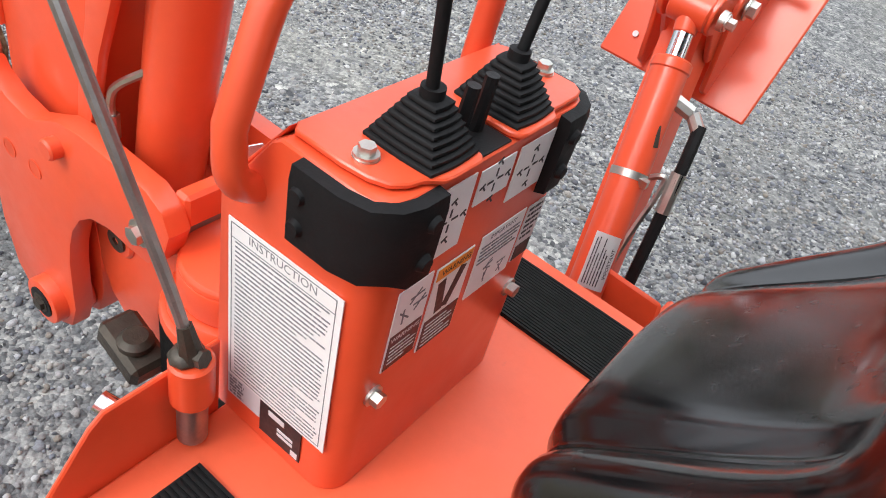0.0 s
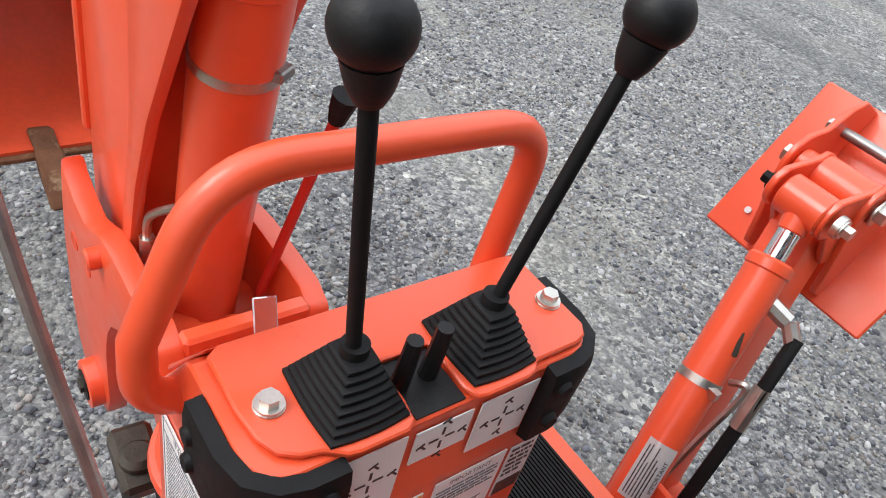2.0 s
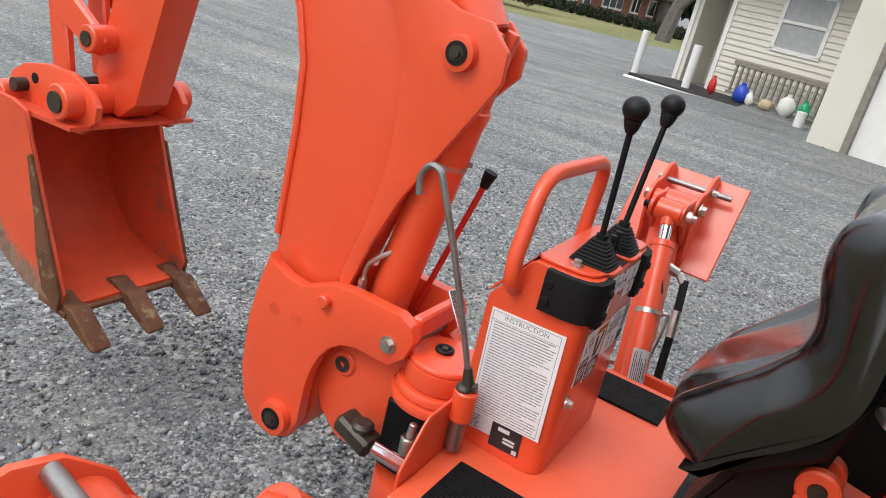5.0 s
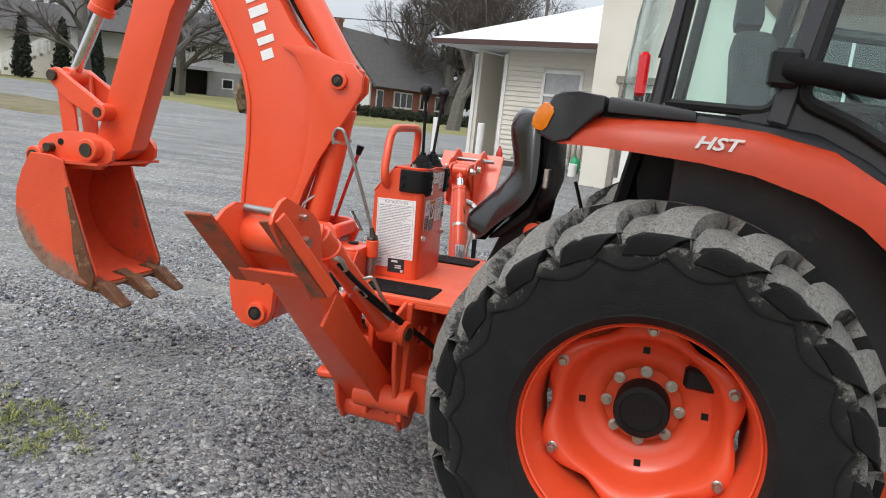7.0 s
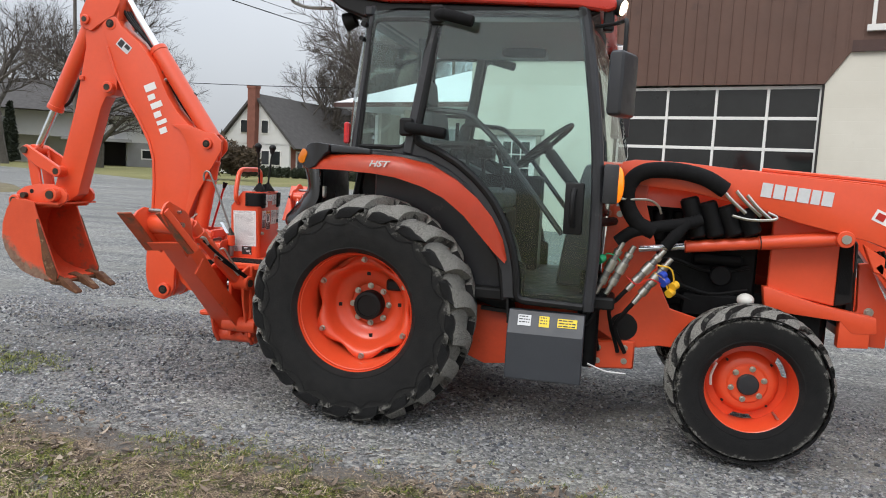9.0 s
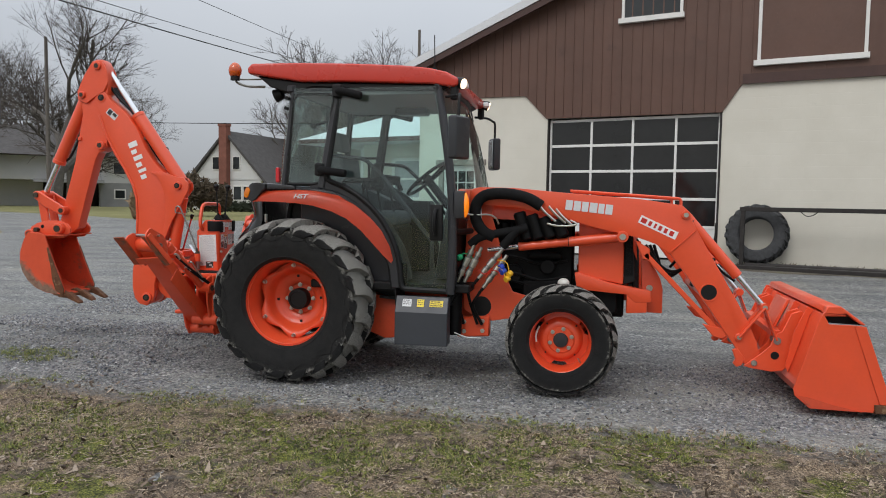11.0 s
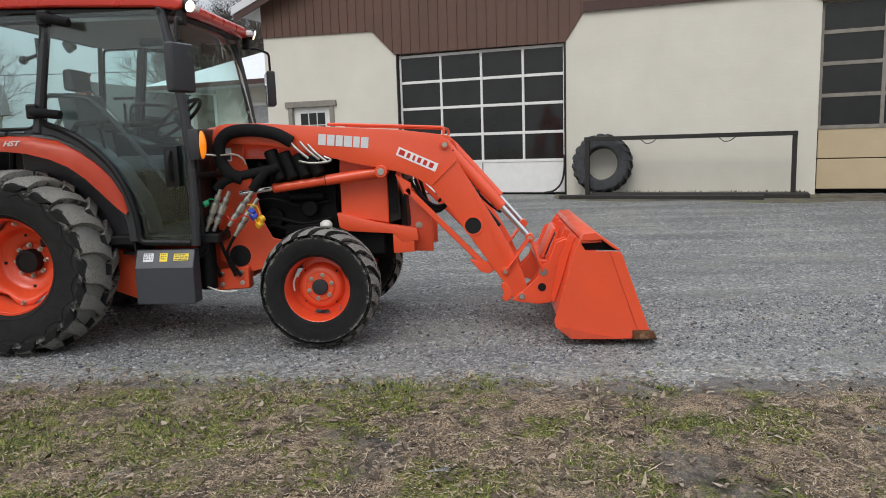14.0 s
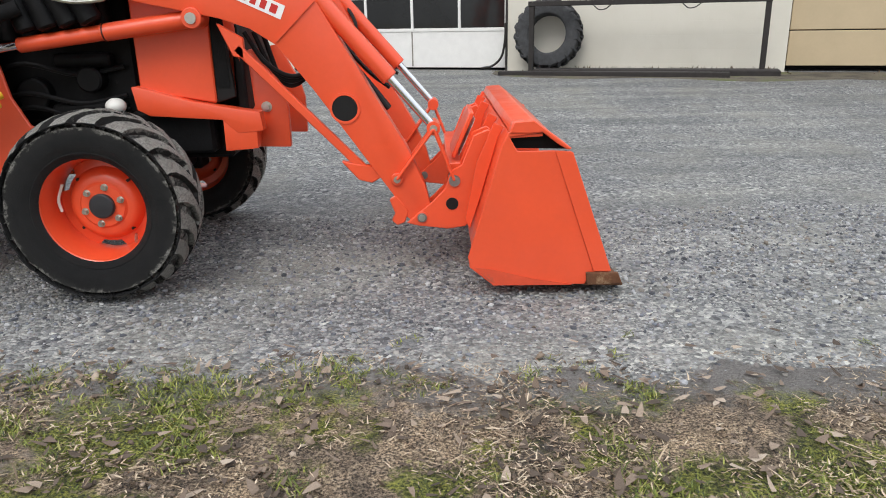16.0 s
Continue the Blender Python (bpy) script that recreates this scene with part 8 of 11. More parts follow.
plate_x(bm, side_pts, 0.012)
part("gusset", bm, ORANGE, run, bevel=0.004, segments=2)
bm = bmn()
plate_x(bm, [Vector((-0.870, y, z)) for y, z in ((-0.985, 0.800), (-0.938, 0.872), (-0.948, 0.949), (-0.968, 1.010), (-1.010, 1.047), (-1.117, 1.088), (-1.150, 1.101), (-1.175, 1.092), (-1.205, 1.065), (-1.212, 1.040), (-1.187, 1.010))], 0.012)
gus = part("gusset", bm, ORANGE, right, "rounded foot gusset", bevel=0.004, segments=2)
bm = bmn()
slab(bm, (-0.888, -1.203, 1.046), (-0.812, -1.040, 0.835), 0.045, 0.008, (1, 0.1, -0.2))
run2 = part("foot_runner", bm, RUNNER, right, "foot runner scraped brown on its sole", bevel=0.002)
bm = bmn()
slab(bm, (-0.852, -1.200, 1.060), (-0.778, -1.040, 0.852), 0.034, 0.008, (0.25, 0.7, 0.68))
part("runner_flange", bm, ORANGE, run2, bevel=0.003)
bm = bmn()
slab(bm, (-1.06, -1.025, 0.855), (-0.84, -1.055, 0.872), 0.06, 0.010, (0, -0.68, 0.73))
part("cross_plate", bm, ORANGE_WORN, right, "cross plate between the runners", bevel=0.003)
bm = bmn()
rod(bm, (-1.040, -1.040, 0.975), (-0.875, -1.055, 0.975), 0.048, seg=28)
part("ankle_tube", bm, ORANGE, right, bevel=0.006, segments=2)
bm = bmn()
rod(bm, (-1.060, -1.060, 1.042), (-0.868, -1.080, 1.045), 0.011, seg=16)
part("cross_bolt", bm, STEEL, right, "bare steel cross bolt")
for p, r in (((-0.868, -1.080, 1.045), 0.008), ((-0.868, -1.055, 0.978), 0.014)):
    bm = bmn()
    bolt(bm, p, (1, -0.1, 0), r, 0.020)
    part("foot_bolt", bm, ZINC, right)
bm = bmn()
disc_ring(bm, (0, 0, 0), 0.012, 0.026, -0.014, 0.014, 24)
bm.transform(Matrix.Translation((-0.908, -0.897, 0.975)) @ Matrix.Rotation(radians(-60), 4, "Z"))
part("ram_eye", bm, ORANGE, right, "ram eye with a dark pin", bevel=0.003)
# box leg
bm = bmn()
A_, B_ = Vector((-0.965, -1.020, 0.955)), Vector((-0.900, -0.400, 0.300))
bar(bm, A_, B_, 0.150, 0.085, (0, 0.72, 0.69))
part("leg", bm, ORANGE, right, "box-section leg", bevel=0.006, segments=2)
bm = bmn()
bar(bm, A_.lerp(B_, 0.30) + Vector((0.072, -0.035, -0.01)), B_ + Vector((0.085, -0.03, 0.02)), 0.012, 0.11, (0, 0.72, 0.69))
part("leg_plate", bm, ORANGE_WORN, right, "side plate of the leg", bevel=0.003)
bm = bmn()
rod(bm, (-0.916, -0.885, 0.968), (-0.822, -0.560, 0.640), 0.036, seg=24)
rod(bm, (-0.903, -0.840, 0.922), (-0.893, -0.806, 0.888), 0.040, seg=24)
rr = part("stabiliser_ram", bm, ORANGE, right, "orange stabiliser ram", bevel=0.004)
bm = bmn()
rod(bm, (-0.835, -0.545, 0.62), (-0.735, -0.560, 0.62), 0.042, seg=24)
eye = part("ram_foot", bm, ORANGE, rr, bevel=0.006)
bm = bmn()
rod(bm, (-0.736, -0.560, 0.62), (-0.730, -0.561, 0.62), 0.022, seg=18)
part("pin_end", bm, GREASY, rr, "dark pin end")
# tower plates that hold leg and ram
for x in (-0.985, -0.768):
    bm = bmn()
    plate_x(bm, [Vector((x, y, z)) for y, z in ((-0.60, 0.69), (-0.52, 0.715), (-0.40, 0.70), (-0.36, 0.30), (-0.40, 0.235), (-0.47, 0.235), (-0.52, 0.30), (-0.58, 0.50))], 0.016)
    part("tower_plate", bm, ORANGE, right, "upright plate holding the stabiliser's pins", bevel=0.004)
bm = bmn()
rod(bm, (-1.005, -0.435, 0.285), (-0.745, -0.435, 0.285), 0.045, seg=24)
part("leg_pivot", bm, ORANGE, right, bevel=0.005)
for k, (p, m1, m2) in enumerate((((-0.868, -0.838, 0.885), (-0.830, -0.745, 0.80), (-0.765, -0.595, 0.68)), ((-0.838, -0.735, 0.785), (-0.800, -0.665, 0.725), (-0.750, -0.560, 0.645)))):
    bm = bmn()
    tube(bm, [p, m1, m2, (-0.73 + 0.012 * k, -0.445, 0.585 - 0.01 * k), (-0.66, -0.40, 0.52), (-0.58, -0.38, 0.48)], 0.0080, 8)
    hose = part("ram_hose", bm, HOSE, rr, "black hose running forward from the ram")
    bm = bmn()
    e = Vector(p)
    tube(bm, [e + Vector((-0.035, 0.012, -0.025)), e + Vector((-0.012, -0.012, 0.014)), e + Vector((0.006, 0.004, 0.006)), e.lerp(Vector(m1), 0.30)], 0.0095, 8)
    part("elbow", bm, ZINC, hose, "zinc elbow fitting")
bm = bmn()
tube(bm, [(-0.828, -0.74, 0.825), (-0.80, -0.735, 0.83), (-0.785, -0.70, 0.775), (-0.775, -0.65, 0.725), (-0.775, -0.62, 0.70)], 0.0055, 6)
rod(bm, (-0.795, -0.635, 0.705), (-0.785, -0.60, 0.672), 0.010, seg=6)
part("steel_line", bm, ZINC, rr, "bent steel oil line")
bm = bmn()
circle = [Vector((-0.735, -0.445 + 0.028 * math.cos(a * 0.4), 0.588 + 0.028 * math.sin(a * 0.4))) for a in range(17)]
tube(bm, circle, 0.0045, 6, straight=True)
part("hose_ring", bm, ROOF_RED, rr, "red wire ring round the hoses")

right.location = (-0.018, 0.025, -0.013)

# ---- backhoe seat ----
seat = new("backhoe_seat")
seat.parent = backhoe
tagged(seat, "glossy black vinyl backhoe seat on a black bracket")
SX = [(-0.655, 0.912), (-0.690, 0.928), (-0.700, 0.962), (-0.688, 0.995), (-0.640, 1.040), (-0.578, 1.095), (-0.542, 1.140), (-0.535, 1.190), (-0.552, 1.260), (-0.556, 1.305), (-0.540, 1.345), (-0.505, 1.364), (-0.475, 1.354)]
SI = [(-0.630, 0.915), (-0.612, 0.920), (-0.605, 0.926), (-0.592, 0.938), (-0.565, 0.970), (-0.505, 1.025), (-0.465, 1.075), (-0.445, 1.130), (-0.445, 1.220), (-0.450, 1.290), (-0.454, 1.325), (-0.462, 1.345), (-0.468, 1.350)]
outer = smooth_path([Vector((x, 0, z)) for x, z in SX], 4)
inner = smooth_path([Vector((x, 0, z)) for x, z in SI], 4)


def seat_skin(j, f):
    """A point of the cushion's face: flat in the middle, a raised bolster to each side, a round rim."""
    o, n = Vector(outer[j]), Vector(inner[j])
    away = o - n
    away = away.normalized() if away.length > 0.001 else Vector((0, 0, 1))
    rim = 0.62 * (1 - math.sqrt(max(0.0, 1 - abs(f) ** 5)))
    swell = 0.020 * math.exp(-((abs(f) - 0.80) / 0.13) ** 2) - 0.010 * math.exp(-((abs(f) - 0.58) / 0.06) ** 2)
    fade = min(1.0, j / 6, (len(outer) - 1 - j) / 5)
    p = o.lerp(n, rim) + away * swell * fade
    p.x += 0.065 * abs(f) ** 3.5 * max(0.0, min(1.0, (-0.56 - p.x) / 0.12))
    return (p.x, YC + 0.238 * f, p.z)


bm = bmn()
nw = 49
cols = []
for i in range(nw):
    f = math.sin(math.pi * (i / (nw - 1) - 0.5))
    col = [bm.verts.new(seat_skin(j, f)) for j in range(len(outer))]
    col += [bm.verts.new((q[0], YC + 0.245 * f, q[2])) for q in reversed(inner)]
    cols.append(col)
m_ = len(cols[0])
for a, b in zip(cols, cols[1:]):
    for j in range(m_):
        bm.faces.new((a[j], a[(j + 1) % m_], b[(j + 1) % m_], b[j]))
bm.faces.new(cols[0])
bm.faces.new(cols[-1][::-1])
bmesh.ops.remove_doubles(bm, verts=bm.verts, dist=0.0005)
cush = part("seat_shell", bm, VINYL, seat, "one-piece cushion and backrest with raised bolsters", sharp=80)
for f in (-0.60, 0.60):
    bm = bmn()
    tube(bm, [seat_skin(j, f) for j in range(5, len(outer) - 4, 3)], 0.0028, 6, 3)
    part("piping", bm, VINYL, cush, "black piping seam")
bm = bmn()
prism(bm, [(-0.455, 1.33), (-0.437, 1.32), (-0.425, 1.12), (-0.455, 1.01), (-0.55, 0.925), (-0.60, 0.912), (-0.59, 0.93), (-0.47, 1.05), (-0.44, 1.13)], YC - 0.200, YC + 0.200)
part("seat_pan", bm, BLACK, seat, "black seat pan", bevel=0.008)
bm = bmn()
prism(bm, [(-0.635, 0.735), (-0.515, 0.735), (-0.455, 0.93), (-0.44, 1.04), (-0.50, 1.06), (-0.56, 0.94)], YC - 0.16, YC - 0.13)
prism(bm, [(-0.635, 0.735), (-0.515, 0.735), (-0.455, 0.93), (-0.44, 1.04), (-0.50, 1.06), (-0.56, 0.94)], YC + 0.13, YC + 0.16)
prism(bm, [(-0.640, 0.7175), (-0.50, 0.7175), (-0.50, 0.738), (-0.640, 0.738)], YC - 0.18, YC + 0.18)
bar(bm, (-0.62, YC, 0.745), (-0.52, YC, 0.99), 0.32, 0.01, (1, 0, 0))
part("seat_bracket", bm, BLACK, seat, "black steel seat bracket", bevel=0.004)
bm = bmn()
for x, y in ((-0.625, -0.226), (-0.590, -0.230), (-0.560, -0.230), (-0.530, -0.230)):
    bolt(bm, (x, y, 0.738), (0, 0, 1), 0.009, 0.008)
part("bracket_bolt", bm, BLACK, seat)
bm = bmn()
tube(bm, rounded([(-0.425, YC - 0.21, 1.12), (-0.41, YC - 0.25, 1.12), (-0.41, YC - 0.25, 1.16)], 0.012, 3), 0.009, 8, straight=True)
rod(bm, (-0.41, YC - 0.25, 1.12), (-0.41, YC - 0.25, 1.18), 0.012)
part("seat_knob", bm, ZINC, seat)

# ---- three-point hitch parts between platform and tractor ----
bm = bmn()
prism(bm, [(-0.62, 0.71), (-0.50, 0.80), (-0.40, 0.86), (-0.30, 0.86), (-0.30, 0.78), (-0.44, 0.74), (-0.60, 0.64)], -0.44, -0.36)
part("subframe_arm", bm, ORANGE_WORN, backhoe, "orange subframe arm towards the tractor", bevel=0.008)
bm = bmn()
prism(bm, [(-0.50, 0.72), (-0.30, 0.72), (-0.28, 0.84), (-0.42, 0.86)], YC - 0.09, YC + 0.09)
cast = part("hitch_casting", bm, ORANGE_WORN, tractor, "orange hitch casting behind the cab", bevel=0.012, segments=2)
for y in (-0.235, -0.175):
    bm = bmn()
    disc_ring(bm, (-0.448, 0, 0.955), 0.014, 0.032, y - 0.012, y + 0.012, 28)
    prism(bm, [(-0.474, 0.938), (-0.422, 0.938), (-0.405, 0.84), (-0.470, 0.84)], y - 0.012, y + 0.012)
    part("clevis_ear", bm, ORANGE, cast, "rounded clevis ear", bevel=0.004)
bm = bmn()
rod(bm, (-0.448, -0.255, 0.955), (-0.448, -0.155, 0.955), 0.013)
part("clevis_pin", bm, GREASY, cast)
for y, z in ((-0.285, 0.0), (-0.245, -0.015)):
    bm = bmn()
    prism(bm, [(-0.47, 0.845 + z), (-0.43, 0.835 + z), (-0.36, 0.930 + z), (-0.285, 0.985 + z), (-0.30, 1.005 + z), (-0.37, 0.975 + z), (-0.42, 0.915 + z)], y - 0.009, y + 0.009)
    part("lift_lever", bm, ORANGE, cast, "bent orange lift lever", bevel=0.004)
bm = bmn()
tube(bm, [(-0.46, -0.36, 0.74), (-0.40, -0.33, 0.87), (-0.33, -0.31, 0.955), (-0.26, -0.31, 0.985), (-0.20, -0.33, 0.93), (-0.18, -0.36, 0.80)], 0.030, 12)
part("sleeved_hose", bm, FOAM, backhoe, "thick sleeved hose bundle behind the tyre")
bm = bmn()
tube(bm, [(-0.30, -0.42, 1.16), (-0.24, -0.44, 1.02), (-0.16, -0.44, 0.92)], 0.006, 6)
rod(bm, (-0.17, -0.46, 1.06), (-0.12, -0.46, 0.96), 0.025)
rod(bm, (-0.10, -0.42, 0.94), (-0.05, -0.42, 0.94), 0.04)
part("hitch_fitting", bm, ENGINE, tractor)

# ---- ground ----
def ground_height(x, y):
    """Level round the tractor, rising a little to the garage, uneven in the grass."""
    t = min(1.0, max(0.0, (y - 2.0) / 6.5)) * min(1.0, max(0.0, (x + 9) / 6))
    z = 0.15 * t * t * (3 - 2 * t)
    if y < -1.3:
        z += 0.02 * min(1.0, (-1.3 - y) / 0.6)
    # a low rise of packed gravel behind the tractor
    rise = min(1.0, max(0.0, (-0.55 - x) / 0.9)) * min(1.0, max(0.0, (1.4 - y) / 1.4)) * min(1.0, max(0.0, (y + 1.9) / 1.5))
    z += 0.085 * rise * rise * (3 - 2 * rise)
    return z + 0.010 * noise.noise((x * 0.7, y * 0.7, 0)) - 0.006


def gravel_material():
    m, nt, b = make("grey_gravel")
    co = coords(nt)
    warp = node(nt, "ShaderNodeTexNoise", Scale=40.0, Detail=3.0)
    nt.links.new(co, warp.inputs["Vector"])
    vor = node(nt, "ShaderNodeTexVoronoi", Scale=46.0, Randomness=1.0)
    nt.links.new(co, vor.inputs["Vector"])
    vor2 = node(nt, "ShaderNodeTexVoronoi", Scale=105.0, Randomness=1.0)
    nt.links.new(co, vor2.inputs["Vector"])
    c1 = ramp(nt, vor.outputs["Color"], [(0.08, (0.04, 0.042, 0.048)), (0.42, (0.15, 0.153, 0.162)), (0.72, (0.29, 0.29, 0.29)), (0.95, (0.49, 0.485, 0.465))])
    c2 = ramp(nt, vor2.outputs["Color"], [(0.08, (0.04, 0.042, 0.047)), (0.5, (0.155, 0.157, 0.163)), (0.92, (0.40, 0.396, 0.382))])
    stone = mixed(nt, ramp(nt, noise_out(nt, 5, 6, 0.65, co), [(0.4, (0, 0, 0)), (0.6, (1, 1, 1))]), c1, c2)
    fine = ramp(nt, noise_out(nt, 1.1, 7, 0.62, co), [(0.46, (0, 0, 0)), (0.66, (0.72, 0.72, 0.72))])
    dust = ramp(nt, noise_out(nt, 130, 4, 0.6, co), [(0.3, (0.13, 0.128, 0.117)), (0.7, (0.275, 0.270, 0.250))])
    col = mixed(nt, fine, stone, dust)
    big = ramp(nt, noise_out(nt, 0.35, 4, 0.5, co), [(0.3, (0.84, 0.84, 0.85)), (0.7, (1.12, 1.11, 1.09))])
    mp = nt.nodes.new("ShaderNodeMapping")
    mp.inputs["Scale"].default_value = (0.35, 2.2, 1.0)
    mp.inputs["Rotation"].default_value = (0, 0, 0.25)
    nt.links.new(co, mp.inputs["Vector"])
    streak = ramp(nt, noise_out(nt, 1.0, 6, 0.65, mp.outputs[0]), [(0.36, (0.72, 0.735, 0.745)), (0.64, (1.18, 1.18, 1.12))])
    col = mixed(nt, 1.0, col, streak, "MULTIPLY")
    mottle = ramp(nt, noise_out(nt, 45, 6, 0.75, co), [(0.36, (0.70, 0.70, 0.72)), (0.64, (1.28, 1.28, 1.27))])
    col = mixed(nt, 1.0, col, mottle, "MULTIPLY")
    clods = ramp(nt, noise_out(nt, 15, 7, 0.8, co), [(0.38, (0.80, 0.805, 0.81)), (0.5, (1.02, 1.02, 1.01)), (0.62, (1.24, 1.235, 1.20))])
    col = mixed(nt, 1.0, col, clods, "MULTIPLY")
    nt.links.new(mixed(nt, 1.0, col, big, "MULTIPLY"), b.inputs["Base Color"])
    b.inputs["Roughness"].default_value = 0.85
    n1 = bump(nt, b, vor.outputs["Distance"], 0.9, -0.012)
    n2 = bump(nt, b, vor2.outputs["Distance"], 0.7, -0.006, n1)
    bump(nt, b, noise_out(nt, 260, 3, 0.6, co), 0.25, 0.003, n2)
    return m


def grass_material(name, tones, scale=3.0):
    m, nt, b = make(name)
    co = coords(nt)
    patch = ramp(nt, noise_out(nt, scale, 6, 0.6, co), tones)
    grain = ramp(nt, noise_out(nt, 95, 5, 0.7, co), [(0.3, (0.55, 0.55, 0.55)), (0.7, (1.35, 1.35, 1.3))])
    nt.links.new(mixed(nt, 1.0, patch, grain, "MULTIPLY"), b.inputs["Base Color"])
    b.inputs["Roughness"].default_value = 0.95
    bump(nt, b, noise_out(nt, 70, 6, 0.7, co), 0.9, 0.02)
    return m


GRAVEL = gravel_material()
SOIL_GRASS = grass_material("winter_grass_soil", [(0.34, (0.085, 0.068, 0.048)), (0.48, (0.155, 0.122, 0.078)), (0.58, (0.19, 0.15, 0.095)), (0.70, (0.10, 0.115, 0.04))])
LAWN = grass_material("winter_lawn", [(0.35, (0.16, 0.16, 0.055)), (0.55, (0.20, 0.19, 0.07)), (0.7, (0.26, 0.22, 0.11))], 0.3)
LEAFY = grass_material("leaf_strewn_verge", [(0.35, (0.10, 0.085, 0.05)), (0.5, (0.20, 0.165, 0.10)), (0.66, (0.12, 0.12, 0.05))], 0.8)

bm = bmn()
xs = [-400, -150, -80, -50, -30, -20, -14] + [-10 + 0.5 * i for i in range(53)] + [20, 30, 50, 90, 200, 400]
ys = [-60, -25, -14] + [-10 + 0.5 * i for i in range(49)] + [18, 22, 30, 40, 60, 90, 150, 300, 700]
grid = [[bm.verts.new((x, y, ground_height(x, y))) for y in ys] for x in xs]
for i in range(len(xs) - 1):
    for j in range(len(ys) - 1):
        bm.faces.new((grid[i][j], grid[i + 1][j], grid[i + 1][j + 1], grid[i][j + 1]))
solo("ground", bm, GRAVEL, "grey crushed-stone gravel yard with dusty patches", "gravel ground", kind="structure", sharp=180)


def edge_wave(x, seed=0.0):
    return 0.16 * noise.noise((x * 0.6, seed, 3)) + 0.07 * noise.noise((x * 2.3, seed, 7)) + 0.03 * noise.noise((x * 8, seed, 1))


def patch_sheet(name, xs, low, high, rise, material, label, ny=14):
    """A sheet of turf with a ragged edge, just above the ground."""
    b2 = bmn()
    cols = []
    for x in xs:
        a, c = low(x), high(x)
        cols.append([b2.verts.new((x, a + (c - a) * j / ny, ground_height(x, a + (c - a) * j / ny) + rise * (1 - (abs(2 * j / ny - 1)) ** 8) - 0.004)) for j in range(ny + 1)])
    for p, q in zip(cols, cols[1:]):
        for j in range(ny):
            b2.faces.new((p[j], q[j], q[j + 1], p[j + 1]))
    return solo(name, b2, material, label, "grass", kind="structure", sharp=180)


def verge_edge(x):
    """Where the winter grass ends and the gravel begins."""
    return -1.42 + edge_wave(x) - (0.10 if x > 3.2 else 0.0)


def verge_material():
    """Matted winter turf: straw, moss and soil in small patches, thinning to dust at the gravel."""
    m, nt, b = make("winter_turf")
    co = coords(nt)
    # the near-black stops paint shadow between the stalks into straw and moss
    straw = ramp(nt, noise_out(nt, 130, 5, 0.75, co), [(0.40, (0.018, 0.014, 0.010)), (0.5, (0.200, 0.145, 0.096)), (0.60, (0.47, 0.365, 0.255))])
    moss = ramp(nt, noise_out(nt, 110, 5, 0.75, co), [(0.40, (0.012, 0.017, 0.005)), (0.5, (0.110, 0.124, 0.020)), (0.60, (0.29, 0.29, 0.06))])
    soil = ramp(nt, noise_out(nt, 75, 6, 0.7, co), [(0.36, (0.08, 0.066, 0.055)), (0.64, (0.25, 0.212, 0.18))])
    green = ramp(nt, noise_out(nt, 2.3, 7, 0.68, co), [(0.495, (0, 0, 0)), (0.55, (1, 1, 1))])
    bare = ramp(nt, noise_out(nt, 1.5, 7, 0.7, co), [(0.57, (0, 0, 0)), (0.64, (1, 1, 1))])
    col = mixed(nt, bare, mixed(nt, green, straw, moss), soil)
    clump = ramp(nt, noise_out(nt, 7.0, 6, 0.7, co), [(0.38, (0.42, 0.42, 0.43)), (0.5, (1.0, 1.0, 1.0)), (0.62, (1.5, 1.48, 1.4))])
    col = mixed(nt, 1.0, col, clump, "MULTIPLY")
    at = node(nt, "ShaderNodeAttribute")
    at.attribute_name = "thin"
    add = nt.nodes.new("ShaderNodeMath")
    add.operation = "MULTIPLY_ADD"
    nt.links.new(at.outputs["Fac"], add.inputs[0])
    add.inputs[1].default_value = 0.8
    nt.links.new(noise_out(nt, 9, 7, 0.75, co), add.inputs[2])
    dust = ramp(nt, noise_out(nt, 120, 5, 0.7, co), [(0.3, (0.11, 0.102, 0.095)), (0.7, (0.27, 0.255, 0.235))])
    col = mixed(nt, ramp(nt, add.outputs[0], [(0.72, (0, 0, 0)), (0.98, (1, 1, 1))]), col, dust)
    nt.links.new(col, b.inputs["Base Color"])
    b.inputs["Roughness"].default_value = 0.95
    n1 = bump(nt, b, noise_out(nt, 55, 6, 0.75, co), 1.0, 0.02)
    bump(nt, b, noise_out(nt, 170, 4, 0.7, co), 0.8, 0.006, n1)
    return m


bm = bmn()
thin = bm.verts.layers.float.new("thin")
cols = []
for x in [-40, -25, -14, -9] + [-7 + 0.05 * i for i in range(341)] + [12, 16, 24, 40]:
    col = []
    for d in (0, 0.04, 0.08, 0.13, 0.19, 0.26, 0.34, 0.43, 0.53, 0.65, 0.8, 0.95, 1.1, 1.3, 1.5, 1.75, 2.0, 2.3, 2.7, 3.2, 4.0, 6.0, 12.0, 40.0):
        y = verge_edge(x) + 0.20 - d
        k = min(1.0, d / 0.35)
        z = ground_height(x, y) - 0.010 + 0.020 * k + 0.04 * max(0.0, min(1.0, (d - 2.0) / 2.0)) + k * (0.018 * noise.noise((x * 3, y * 3, 5)) + 0.012 * noise.noise((x * 9, y * 9, 2)))
        v = bm.verts.new((x, y, z))
        v[thin] = 1 - min(1.0, max(0.0, d - 0.10) / 0.5)
        col.append(v)
    cols.append(col)
for p, q in zip(cols, cols[1:]):
    for a in range(len(p) - 1):
        bm.faces.new((p[a], q[a], q[a + 1], p[a + 1]))
